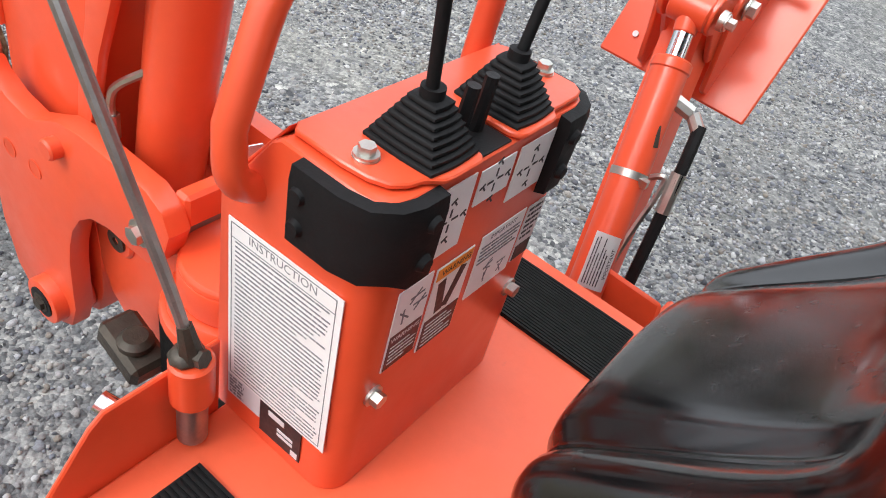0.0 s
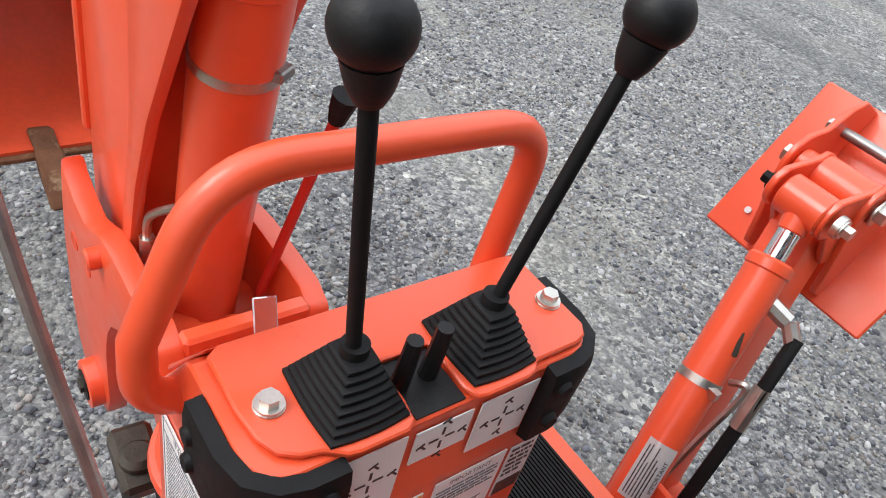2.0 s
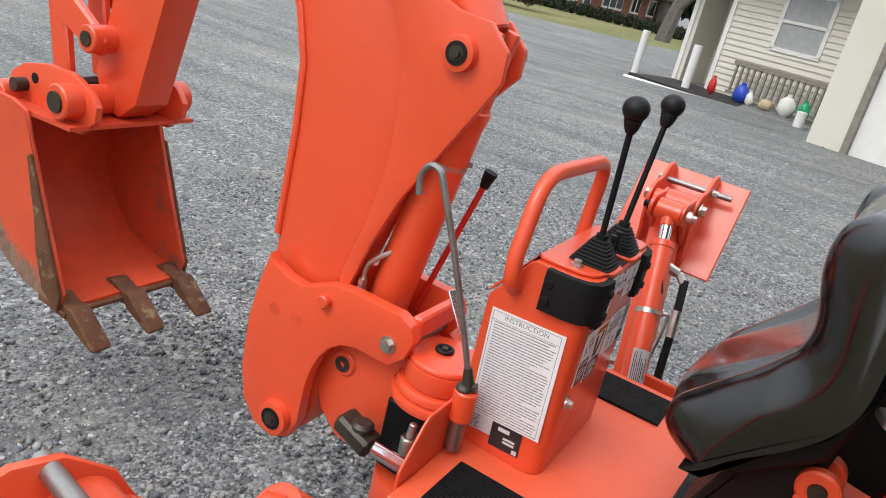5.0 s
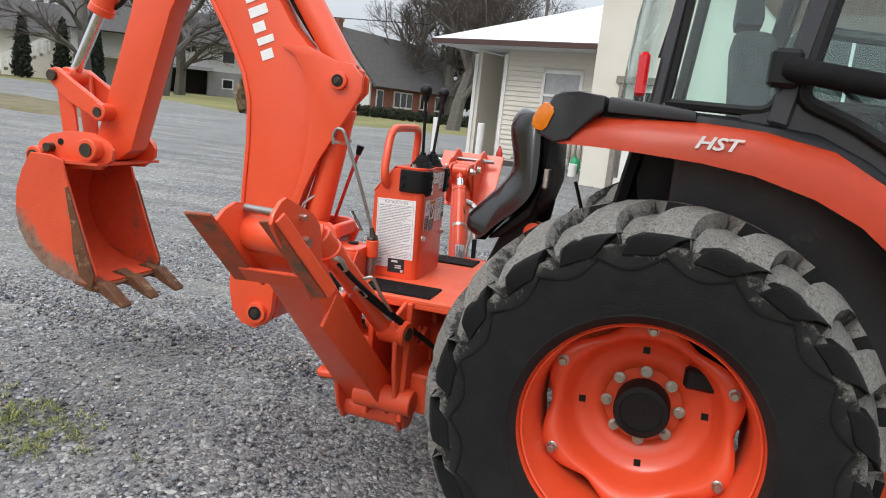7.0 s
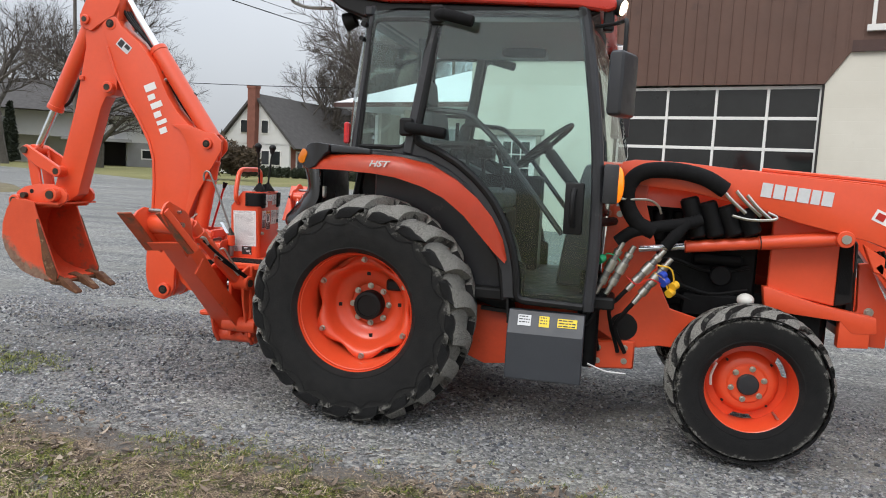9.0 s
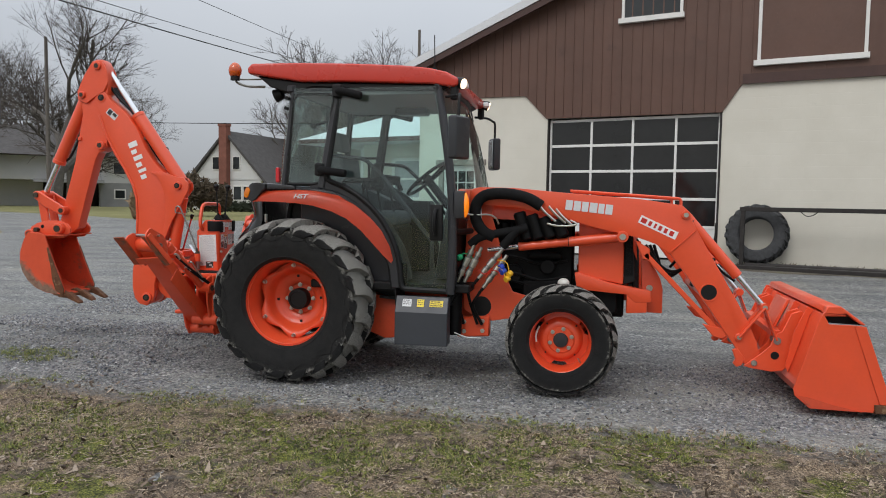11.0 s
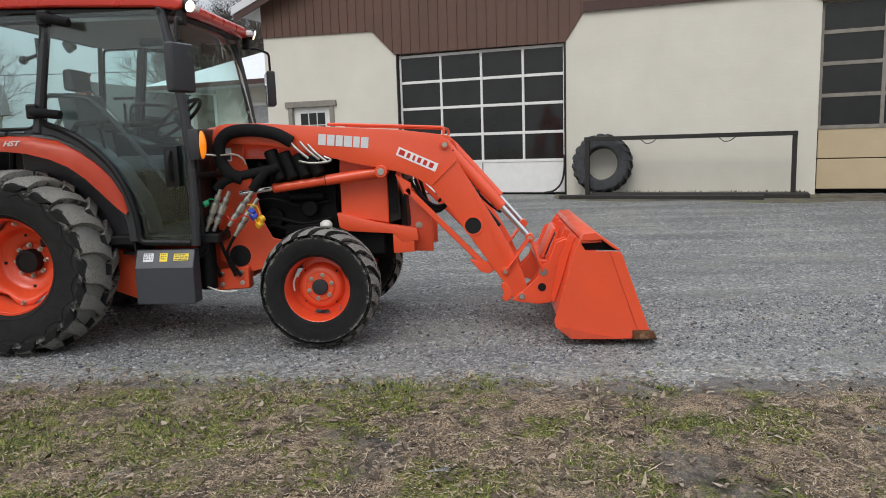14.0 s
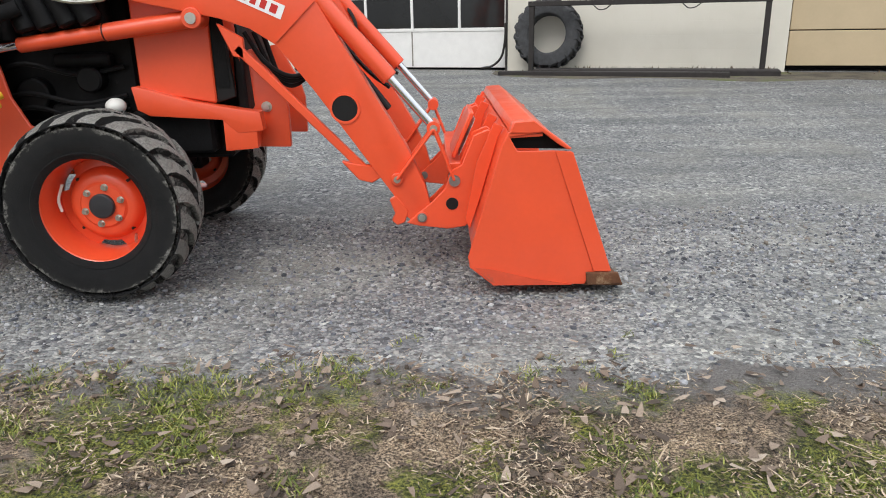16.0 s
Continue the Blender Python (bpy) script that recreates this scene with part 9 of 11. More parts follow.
solo("grass_verge", bm, verge_material(), "worn winter grass with moss and dead straw beside the gravel", "grass", kind="structure", sharp=180)


def flat_patch(name, outline, rise, material, label):
    b2 = bmn()
    c = Vector((sum(p[0] for p in outline) / len(outline), sum(p[1] for p in outline) / len(outline), 0))
    pts = smooth_path([(x, y, 0) for x, y in outline + outline[:1]], 6)[:-1]
    ring = [b2.verts.new((p.x, p.y, ground_height(p.x, p.y) - 0.01)) for p in pts]
    inner = [b2.verts.new((q.x, q.y, ground_height(q.x, q.y) + rise)) for q in [p.lerp(c, 0.06) for p in pts]]
    mid = b2.verts.new((c.x, c.y, rise + ground_height(c.x, c.y)))
    n = len(pts)
    for i in range(n):
        b2.faces.new((ring[i], ring[(i + 1) % n], inner[(i + 1) % n], inner[i]))
        b2.faces.new((inner[i], inner[(i + 1) % n], mid))
    return solo(name, b2, material, label, "grass", kind="structure", sharp=180)


flat_patch("lawn", [(-90, 50), (-60, 43), (-45, 40), (-30, 34), (-20, 29), (-12, 33), (-6, 40), (-4, 60), (-20, 100), (-90, 110)], 0.06, LAWN, "yellow-green winter lawn across the road")
flat_patch("leaf_island", [(-30, 15.5), (-22, 14.2), (-17.5, 13.0), (-16.5, 14.4), (-20, 17.5), (-28, 20)], 0.08, LEAFY, "leaf-strewn grass island beside the yard")

# ---- the garage building behind ----
WALL = Matrix.Translation((1.159, 10.521, -0.167)) @ Matrix.Rotation(radians(-18.56), 4, "Z") @ Matrix.Scale(1.0926, 4)


def block_material():
    m, nt, b = make("painted_block_wall")
    co = coords(nt)
    col = ramp(nt, noise_out(nt, 0.8, 6, 0.6, co), [(0.3, (0.58, 0.55, 0.47)), (0.7, (0.66, 0.63, 0.55))])
    stain = ramp(nt, noise_out(nt, 2.6, 8, 0.75, co), [(0.62, (0, 0, 0)), (0.78, (0.5, 0.5, 0.5))])
    col = mixed(nt, stain, col, (0.42, 0.40, 0.35))
    nt.links.new(col, b.inputs["Base Color"])
    b.inputs["Roughness"].default_value = 0.8
    mp = node(nt, "ShaderNodeMapping")
    mp.inputs["Rotation"].default_value = (radians(90), 0, 0)
    nt.links.new(co, mp.inputs["Vector"])
    br = node(nt, "ShaderNodeTexBrick", Scale=1.0)
    br.inputs["Mortar Size"].default_value = 0.006
    br.inputs["Brick Width"].default_value = 0.40
    br.inputs["Row Height"].default_value = 0.20
    nt.links.new(mp.outputs[0], br.inputs["Vector"])
    n1 = bump(nt, b, br.outputs["Fac"], 0.25, -0.004)
    bump(nt, b, noise_out(nt, 120, 4, 0.6, co), 0.25, 0.004, n1)
    return m


BLOCK = block_material()
BROWN = surface("brown_ribbed_siding", (0.105, 0.052, 0.036), 0.55, 0, 0.16, 1.2, 0.1, 80, dirt=(0.07, 0.035, 0.026), dirt_at=0.6)
SIDING = surface("cream_vinyl_siding", (0.62, 0.59, 0.51), 0.55, 0, 0.05, 2.0, 0.08, 60)
TRIM_WHITE = surface("white_trim", (0.72, 0.71, 0.68), 0.5, 0, 0.06, 6)
TAN = surface("tan_door_panel", (0.48, 0.38, 0.24), 0.55, 0, 0.06, 2)
WEATHERED = surface("weathered_grey_wood", (0.22, 0.20, 0.17), 0.8, 0, 0.25, 9, 0.5, 80)
# rusty pipe and timber; also colours in the shade inside garage and carport
DARK_BAR_SHADE = surface("dark_rusty_pipe_and_shade", (0.03, 0.026, 0.024), 0.7, 0.3, 0.3, 12, 0.4, 80)
OLD_TYRE = surface("old_tyre_rubber", (0.045, 0.046, 0.048), 0.85, 0, 0.35, 14, 0.5, 70)
METAL_ROOF = surface("pale_metal_roof", (0.62, 0.63, 0.64), 0.5, 0.0, 0.05, 2)
FASCIA = surface("dark_brown_fascia", (0.06, 0.028, 0.022), 0.6, 0, 0.15, 6)
SHINGLE = surface("dark_shingles", (0.075, 0.07, 0.068), 0.9, 0, 0.25, 3, 0.6, 30)


def window_material(name, base):
    m, nt, b = make(name)
    nt.links.new(ramp(nt, noise_out(nt, 1.3, 4), [(0.35, tuple(c * 0.6 for c in base)), (0.7, base)]), b.inputs["Base Color"])
    b.inputs["Roughness"].default_value = 0.06
    return m


DARK_PANE = window_material("dark_garage_pane", (0.020, 0.021, 0.021))
HOUSE_PANE = window_material("house_pane", (0.03, 0.034, 0.036))


def wspan(bm, s0, s1, d0, d1, z0, z1):
    return span(bm, (s0, d0, z0), (s1, d1, z1))


def wsolo(name, bm, mat, label, category, kind="", m=WALL, **k):
    bmesh.ops.recalc_face_normals(bm, faces=bm.faces)
    finish(bm, k.get("bevel", 0), 1, k.get("sharp", 35))
    me = bpy.data.meshes.new(name)
    bm.to_mesh(me)
    bm.free()
    me.materials.append(mat)
    ob = new(name, me)
    ob.matrix_world = m
    return tagged(ob, label, category, k.get("group", ""), kind)


def wpart(name, bm, mat, parent, label="", bevel=0.0, sharp=35, shadow=True):
    """A part in its parent's own axes."""
    bmesh.ops.recalc_face_normals(bm, faces=bm.faces)
    finish(bm, bevel, 1, sharp)
    me = bpy.data.meshes.new(name)
    bm.to_mesh(me)
    bm.free()
    me.materials.append(mat)
    ob = new(name, me)
    ob.parent = parent
    ob.visible_shadow = shadow
    return tagged(ob, label)


def wthing(name, m, label, category, group=""):
    ob = new(name)
    ob.matrix_world = m
    return tagged(ob, label, category, group)


garage = wthing("garage_building", WALL, "cream-painted block garage with brown ribbed siding in the gable", "garage")
bm = bmn()
for s0, s1, z0, z1 in ((-3.05, -2.52, -0.3, 3.56), (-2.52, -1.48, 2.16, 3.56), (-1.48, -0.04, -0.3, 3.56), (-0.04, 3.25, 2.99, 3.56), (3.25, 7.27, -0.3, 3.56), (7.27, 11.2, 3.3, 3.56), (11.2, 16.0, -0.3, 3.56)):
    bm = bmn()
    wspan(bm, s0, s1, 0.0, 0.25, z0, z1)
    wpart("block_wall", bm, BLOCK, garage, "cream-painted concrete block wall")
bm = bmn()
wspan(bm, -3.05, -2.80, 0.25, 14.0, -0.3, 4.1)
wpart("block_wall", bm, BLOCK, garage)
bm = bmn()
wspan(bm, 15.75, 16.0, 0.25, 14.0, -0.3, 4.1)
wpart("block_wall", bm, BLOCK, garage)
bm = bmn()
wspan(bm, -3.05, 16.0, 13.8, 14.0, -0.3, 4.1)
wpart("block_wall", bm, BLOCK, garage, "cream-painted concrete block wall")
bm = bmn()
GABLE = [(-3.06, 3.52), (-0.53, 3.455), (-0.06, 2.985), (3.25, 2.96), (3.58, 3.45), (6.98, 3.42), (7.28, 3.26), (11.2, 3.26), (11.5, 3.45), (16.0, 3.45), (16.0, 4.15), (6.5, 7.70), (-3.06, 4.17)]
prism(bm, GABLE, -0.03, 0.02)
siding = wpart("gable_siding", bm, BROWN, garage, "brown ribbed metal siding")
bm = bmn()


def gable_low(s):
    pts = [(-3.06, 3.52), (-0.53, 3.455), (-0.06, 2.985), (3.25, 2.96), (3.58, 3.45), (6.98, 3.42), (7.28, 3.26), (11.2, 3.26), (11.5, 3.45), (16.0, 3.45)]
    for (a, za), (b, zb) in zip(pts, pts[1:]):
        if a <= s <= b:
            return za + (zb - za) * (s - a) / (b - a)
    return 3.45


s = -2.95
while s < 15.9:
    top = 4.17 + 0.369 * (s + 3.06) if s < 6.5 else 7.70 - 0.369 * (s - 6.5)
    wspan(bm, s - 0.012, s + 0.012, -0.046, -0.03, gable_low(s) + 0.01, top - 0.02)
    s += 0.19
wpart("siding_ribs", bm, BROWN, siding)
bm = bmn()
prism(bm, [(-3.55, 3.98), (6.5, 7.70), (6.5, 7.86), (-3.55, 4.14)], -0.35, 14.2)
wpart("roof_slope", bm, METAL_ROOF, garage, "pale metal roof slope")
bm = bmn()
prism(bm, [(6.5, 7.70), (16.5, 4.0), (16.5, 4.16), (6.5, 7.86)], -0.35, 14.2)
wpart("roof_slope", bm, METAL_ROOF, garage)
bm = bmn()
prism(bm, [(-3.5, 3.86), (6.5, 7.56), (6.5, 7.70), (-3.5, 3.99)], -0.33, -0.29)
wpart("bargeboard", bm, FASCIA, garage, "dark bargeboard under the roof edge")
# garage door with its panes
gdoor = wthing("garage_door", WALL, "white-framed overhead garage door with rows of dark panes", "garage door")
cols_ = (0.0, 0.84, 1.65, 2.45, 3.21)
rows_ = (2.93, 2.44, 1.94, 1.42, 0.91)
bm = bmn()
wspan(bm, -0.01, 3.22, 0.10, 0.14, 0.32, 0.90)
wpart("lower_panel", bm, TRIM_WHITE, gdoor, "white lower panels", bevel=0.004)
bm = bmn()
wspan(bm, 1.63, 1.65, 0.094, 0.10, 0.34, 0.90)
wpart("panel_joint", bm, WEATHERED, gdoor)
bm = bmn()
for c in cols_:
    wspan(bm, c - 0.022, c + 0.022, 0.085, 0.135, 0.90, 2.96)
for r in rows_:
    wspan(bm, -0.01, 3.22, 0.088, 0.132, r - 0.026, r + 0.026)
wpart("door_frame", bm, TRIM_WHITE, gdoor, "white glazing bars", bevel=0.003)
pane_mesh = None
for i in range(4):
    for j in range(4):
        bm = bmn()
        wspan(bm, cols_[i] + 0.02, cols_[i + 1] - 0.02, 0.105, 0.115, rows_[j + 1] + 0.02, rows_[j] - 0.02)
        wpart("pane", bm, DARK_PANE, gdoor)
bm = bmn()
wspan(bm, -0.04, -0.015, -0.01, 0.14, 0.28, 2.99)
wspan(bm, 3.225, 3.26, -0.01, 0.14, 0.28, 2.99)
wpart("jamb", bm, DARK_BAR_SHADE, gdoor)
# dark sheet behind the doors; its colour stands for shade in the unlit interior
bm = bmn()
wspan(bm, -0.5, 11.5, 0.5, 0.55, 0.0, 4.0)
wpart("interior_shade_sheet", bm, DARK_BAR_SHADE, garage)
bm = bmn()
tube(bm, [(3.23, -0.03, 1.0), (3.225, -0.03, 0.75), (3.17, -0.03, 0.50), (3.03, -0.04, 0.36), (2.85, -0.05, 0.32)], 0.018, 8)
wpart("door_seal_strip", bm, DARK_BAR_SHADE, gdoor)
# side door
mdoor = wthing("side_door", WALL, "white door with a nine-pane window in a grey wooden frame", "door")
bm = bmn()
wspan(bm, -2.45, -1.55, 0.05, 0.09, 0.22, 2.08)
wpart("door_leaf", bm, TRIM_WHITE, mdoor, bevel=0.004)
bm = bmn()
wspan(bm, -2.54, -2.44, -0.03, 0.10, 0.20, 2.10)
wspan(bm, -1.56, -1.46, -0.03, 0.10, 0.20, 2.10)
wspan(bm, -2.60, -1.40, -0.045, 0.10, 2.08, 2.20)
wpart("door_frame", bm, WEATHERED, mdoor, "grey weathered wooden frame", bevel=0.006)
for i in range(3):
    for j in range(3):
        bm = bmn()
        wspan(bm, -2.28 + 0.20 * i, -2.11 + 0.20 * i, 0.038, 0.047, 1.22 + 0.255 * j, 1.45 + 0.255 * j)
        wpart("pane", bm, DARK_PANE, mdoor)
bm = bmn()
ball(bm, (-1.63, 0.02, 1.14), 0.032, 10)
wpart("door_knob", bm, STEEL, mdoor)
# second garage door
g2 = wthing("tan_garage_door", WALL, "overhead garage door with tan lower panels and dark panes", "garage door")
bm = bmn()
wspan(bm, 7.29, 11.18, 0.10, 0.14, 0.36, 0.835)
wspan(bm, 7.29, 11.18, 0.10, 0.14, 0.85, 1.33)
wpart("lower_panel", bm, TAN, g2, "tan painted lower panels", bevel=0.006)
bm = bmn()
c2 = (7.29, 8.16, 9.10, 10.05, 11.18)
r2 = (1.335, 1.83, 2.32, 2.80, 3.26)
for c in c2:
    wspan(bm, c - 0.028, c + 0.028, 0.085, 0.135, 1.32, 3.27)
for r in r2:
    wspan(bm, 7.28, 11.19, 0.088, 0.132, r - 0.03, r + 0.03)
wpart("door_frame", bm, WEATHERED, g2, "grey glazing bars", bevel=0.003)
for i in range(4):
    for j in range(4):
        bm = bmn()
        wspan(bm, c2[i] + 0.02, c2[i + 1] - 0.02, 0.105, 0.115, r2[j] + 0.02, r2[j + 1] - 0.02)
        wpart("pane", bm, DARK_PANE, g2)
# gable windows
for s0, s1, z0, z1, inner, label in ((1.41, 2.53, 4.70, 5.75, HOUSE_PANE, "white-framed gable window"), (3.80, 5.45, 3.74, 5.30, BROWN, "brown loft hatch in a white frame")):
    win = wthing("gable_window", WALL, label, "window")
    bm = bmn()
    wspan(bm, s0 + 0.05, s1 - 0.05, -0.045, -0.035, z0 + 0.05, z1 - 0.05)
    wpart("pane", bm, inner, win)
    bm = bmn()
    for a in ((s0, s0 + 0.055, z0, z1), (s1 - 0.055, s1, z0, z1), (s0, s1, z1 - 0.055, z1)):
        wspan(bm, a[0], a[1], -0.07, -0.03, a[2], a[3])
    wspan(bm, s0 - 0.05, s1 + 0.03, -0.11, -0.03, z0 - 0.02, z0 + 0.075)
    wpart("window_frame", bm, TRIM_WHITE, win, bevel=0.005)
bm = bmn()
wspan(bm, 3.58, 7.0, -0.06, -0.03, 3.43, 3.60)
wpart("siding_skirt", bm, FASCIA, siding)

# worn tractor tyre leaning on the wall, pipe rack, beam
yard = Matrix(WALL) @ Matrix.Translation((3.94, -0.30, 0.325))
yt = wthing("old_tyre", yard, "worn old tractor tyre standing against the garage wall", "tyre")
bm = bmn()
prof = [(0.275, 0.11), (0.30, 0.135), (0.38, 0.15), (0.45, 0.135), (0.475, 0.10), (0.48, 0.0), (0.475, -0.10), (0.45, -0.135), (0.38, -0.15), (0.30, -0.135), (0.275, -0.11), (0.29, -0.05), (0.30, 0.0), (0.29, 0.05), (0.275, 0.11)]
lathe(bm, prof, (0, 0, 0.51), 56)
LEAN = Matrix.Rotation(radians(-6), 4, "X")
bm.transform(LEAN)
wpart("tyre_body", bm, OLD_TYRE, yt, sharp=30)
for sd in (-1, 1):
    for i in range(20):
        bm = bmn()
        a = 2 * math.pi * (i + (0.5 if sd > 0 else 0)) / 20
        q = []
        for yv, r0, r1, da in ((0.0, 0.47, 0.515, 0.0), (0.09, 0.465, 0.515, 0.10), (0.15, 0.40, 0.455, 0.17)):
            q.append([bm.verts.new((r * math.cos(a + da + w), sd * yv, 0.51 + r * math.sin(a + da + w))) for r, w in ((r0, -0.06), (r1, -0.04), (r1, 0.04), (r0, 0.06))])
        for u, v in zip(q, q[1:]):
            for j in range(3):
                bm.faces.new((u[j], u[j + 1], v[j + 1], v[j]))
        bm.faces.new(q[-1])
        bm.transform(LEAN)
        wpart("tread_lug", bm, OLD_TYRE, yt, sharp=30)
rack = wthing("pipe_rack", WALL, "dark rusty pipe frame standing before the garage wall", "rack")
for s in (3.75, 6.92):
    bm = bmn()
    wspan(bm, s - 0.035, s + 0.035, -0.62, -0.55, 0.20, 1.24)
    wpart("post", bm, DARK_BAR_SHADE, rack, bevel=0.006)
bm = bmn()
wspan(bm, 3.70, 6.96, -0.63, -0.54, 1.23, 1.30)
wpart("top_rail", bm, DARK_BAR_SHADE, rack, bevel=0.006)
for s in (4.75, 5.95):
    bm = bmn()
    tube(bm, [(s - 0.12, -0.60, 1.23), (s - 0.04, -0.60, 1.17), (s + 0.05, -0.60, 1.18), (s + 0.12, -0.60, 1.23)], 0.008, 6)
    wpart("wire_loop", bm, DARK_BAR_SHADE, rack)
bm = bmn()
wspan(bm, 3.35, 6.50, -1.02, -0.87, 0.19, 0.345)
wsolo("timber_beam", bm, DARK_BAR_SHADE, "long dark timber lying on the gravel edge", "beam", bevel=0.01)
bm = bmn()
wspan(bm, 3.8, 7.15, -0.72, -0.45, 0.18, 0.36)
wsolo("timber_beam", bm, DARK_BAR_SHADE, "long dark timber lying by the wall", "beam", bevel=0.02)
# dead weeds and leaves along the wall foot
bm = bmn()
rng = random.Random(21)
for i in range(600):
    s = 3.4 + 3.7 * rng.random() ** 0.8 if rng.random() < 0.75 else rng.uniform(-3.0, 8.5)
    d = -rng.uniform(0.02, 0.55)
    h = rng.uniform(0.01, 0.08)
    a = rng.uniform(0, 6.28)
    z = 0.25 + (0.05 if s > 3.7 and s < 7.1 else 0)
    v = [bm.verts.new((s + 0.02 * math.cos(a), d + 0.02 * math.sin(a), z)), bm.verts.new((s - 0.02 * math.cos(a), d - 0.02 * math.sin(a), z)), bm.verts.new((s + rng.uniform(-0.05, 0.05), d + rng.uniform(-0.05, 0.05), z + h))]
    bm.faces.new(v)
LEAF = surface("dead_leaves", (0.11, 0.075, 0.045), 0.9, 0, 0.5, 14)
wsolo("wall_foot_weeds", bm, LEAF, "dead weeds and leaves along the garage wall", "weeds", kind="stuff")

foot = [WALL @ Vector((s, d, 0)) for s, d in ((2.9, -0.02), (3.2, -1.0), (4.2, -1.35), (5.5, -1.15), (6.8, -1.4), (8.2, -0.9), (9.5, -1.2), (11.0, -0.7), (11.2, -0.02), (7.2, 0.0))]
MOSSY = grass_material("mossy_dirt", [(0.36, (0.075, 0.062, 0.048)), (0.5, (0.14, 0.12, 0.09)), (0.62, (0.115, 0.125, 0.05))], 2.0)
flat_patch("dirt_strip", [(p.x, p.y) for p in foot], 0.006, MOSSY, "damp dirt and moss along the garage wall's foot")

# ---- the small sided annex and its porch ----
AX = Matrix(WALL) @ Matrix.Translation((0.18, 3.2, -0.14))
annex = wthing("annex", AX, "small cream-sided annex with a pale metal roof and brown eaves", "annex")
bm = bmn()
wspan(bm, -7.1, -6.06, 0.02, 0.2, 0.0, 2.95)
wspan(bm, -6.06, -5.1, 0.02, 0.2, 0.0, 1.52)
wspan(bm, -6.06, -5.1, 0.02, 0.2, 2.55, 2.95)
wspan(bm, -5.1, -3.05, 0.02, 0.2, 0.0, 2.95)
wspan(bm, -7.1, -6.95, 0.02, 1.3, 0.0, 2.95)
wspan(bm, -8.2, -7.1, 1.25, 1.45, 0.0, 2.95)
wspan(bm, -8.2, -8.05, 0.3, 6.0, 0.0, 2.95)
wpart("annex_wall", bm, SIDING, annex)
board = None
k = 0
for z in [0.12 + 0.115 * i for i in range(25)]:
    for s0, s1, d in ((-7.1, -3.05, 0.0), (-8.05, -7.1, 1.23)):
        spans = [(s0, s1)]
        if d == 0.0 and 1.42 < z < 2.58:
            spans = [(s0, -6.10), (-5.06, s1)]
        for a, b in spans:
            bm = bmn()
            v = [bm.verts.new(p) for p in ((a, d + 0.012, z + 0.118), (b, d + 0.012, z + 0.118), (b, d - 0.014, z), (a, d - 0.014, z), (b, d + 0.012, z), (a, d + 0.012, z))]
            bm.faces.new((v[0], v[1], v[2], v[3]))
            bm.faces.new((v[3], v[2], v[4], v[5]))
            wpart("siding_board", bm, SIDING, annex)
bm = bmn()
for s in (-7.13, -8.2):
    wspan(bm, s - 0.05, s + 0.05, -0.03 if s > -8 else 0.27, 0.05 if s > -8 else 0.35, 0.0, 2.9)
wpart("corner_board", bm, TRIM_WHITE, annex)
win = wthing("annex_window", AX, "white-framed sash window in the annex", "window")
bm = bmn()
for a in ((-6.10, -6.02, 1.48, 2.60), (-5.14, -5.06, 1.48, 2.60), (-6.1, -5.06, 2.52, 2.60), (-6.1, -5.06, 1.46, 1.54), (-6.05, -5.1, 2.0, 2.06)):
    wspan(bm, a[0], a[1], -0.03, 0.04, a[2], a[3])
wpart("window_frame", bm, TRIM_WHITE, win, bevel=0.005)
for z0, z1 in ((1.54, 2.0), (2.06, 2.52)):
    bm = bmn()
    wspan(bm, -6.02, -5.14, 0.0, 0.01, z0, z1)
    wpart("pane", bm, BLIND_PANE, win, "pane with a pale closed blind behind it")
bm = bmn()
wspan(bm, -7.75, -7.15, 1.18, 1.24, 0.3, 2.35)
wpart("porch_door", bm, TRIM_WHITE, annex, "white porch door")
bm = bmn()
prism(bm, [(-8.75, 3.0), (-2.9, 3.0), (-2.9, 3.12), (-8.75, 3.12)], -0.9, -0.86)
prism(bm, [(-8.75, 3.0), (-8.71, 3.0), (-8.71, 3.12), (-8.75, 3.12)], -0.9, 7.0)
wpart("fascia", bm, FASCIA, annex, "dark brown eaves board")
bm = bmn()
for a, b in (((-8.75, -0.9), (-6.0, 3.2)),):
    p = [(-8.75, -0.9, 3.12), (-2.9, -0.9, 3.12), (-2.9, 3.4, 4.75), (-5.6, 3.4, 4.75), (-8.75, 7.0, 3.12), (-2.9, 7.0, 3.12)]
    v = [bm.verts.new(q) for q in p]
    bm.faces.new((v[0], v[1], v[2], v[3]))
    bm.faces.new((v[0], v[3], v[4]))
    bm.faces.new((v[3], v[2], v[5], v[4]))
    lo_ = [bm.verts.new((q[0], q[1], 3.0)) for q in (p[0], p[1], p[5], p[4])]
    bm.faces.new(lo_)
wpart("annex_roof", bm, METAL_ROOF, annex, "pale metal hip roof")
porch = wthing("porch", AX, "low dark porch with a grey wooden rail", "porch")
bm = bmn()
wspan(bm, -8.0, -4.2, -1.55, 0.0, 0.30, 0.42)
wpart("deck", bm, DARK_BAR_SHADE, porch, "dark porch deck", bevel=0.01)
bm = bmn()
wspan(bm, -6.5, -4.3, -0.35, -0.28, 1.06, 1.14)
wspan(bm, -6.5, -4.3, -0.34, -0.29, 0.50, 0.55)
wpart("rail", bm, WEATHERED, porch)
for i in range(17):
    bm = bmn()
    wspan(bm, -6.45 + 0.13 * i, -6.41 + 0.13 * i, -0.335, -0.295, 0.50, 1.08)
    wpart("baluster", bm, WEATHERED, porch)
bm = bmn()
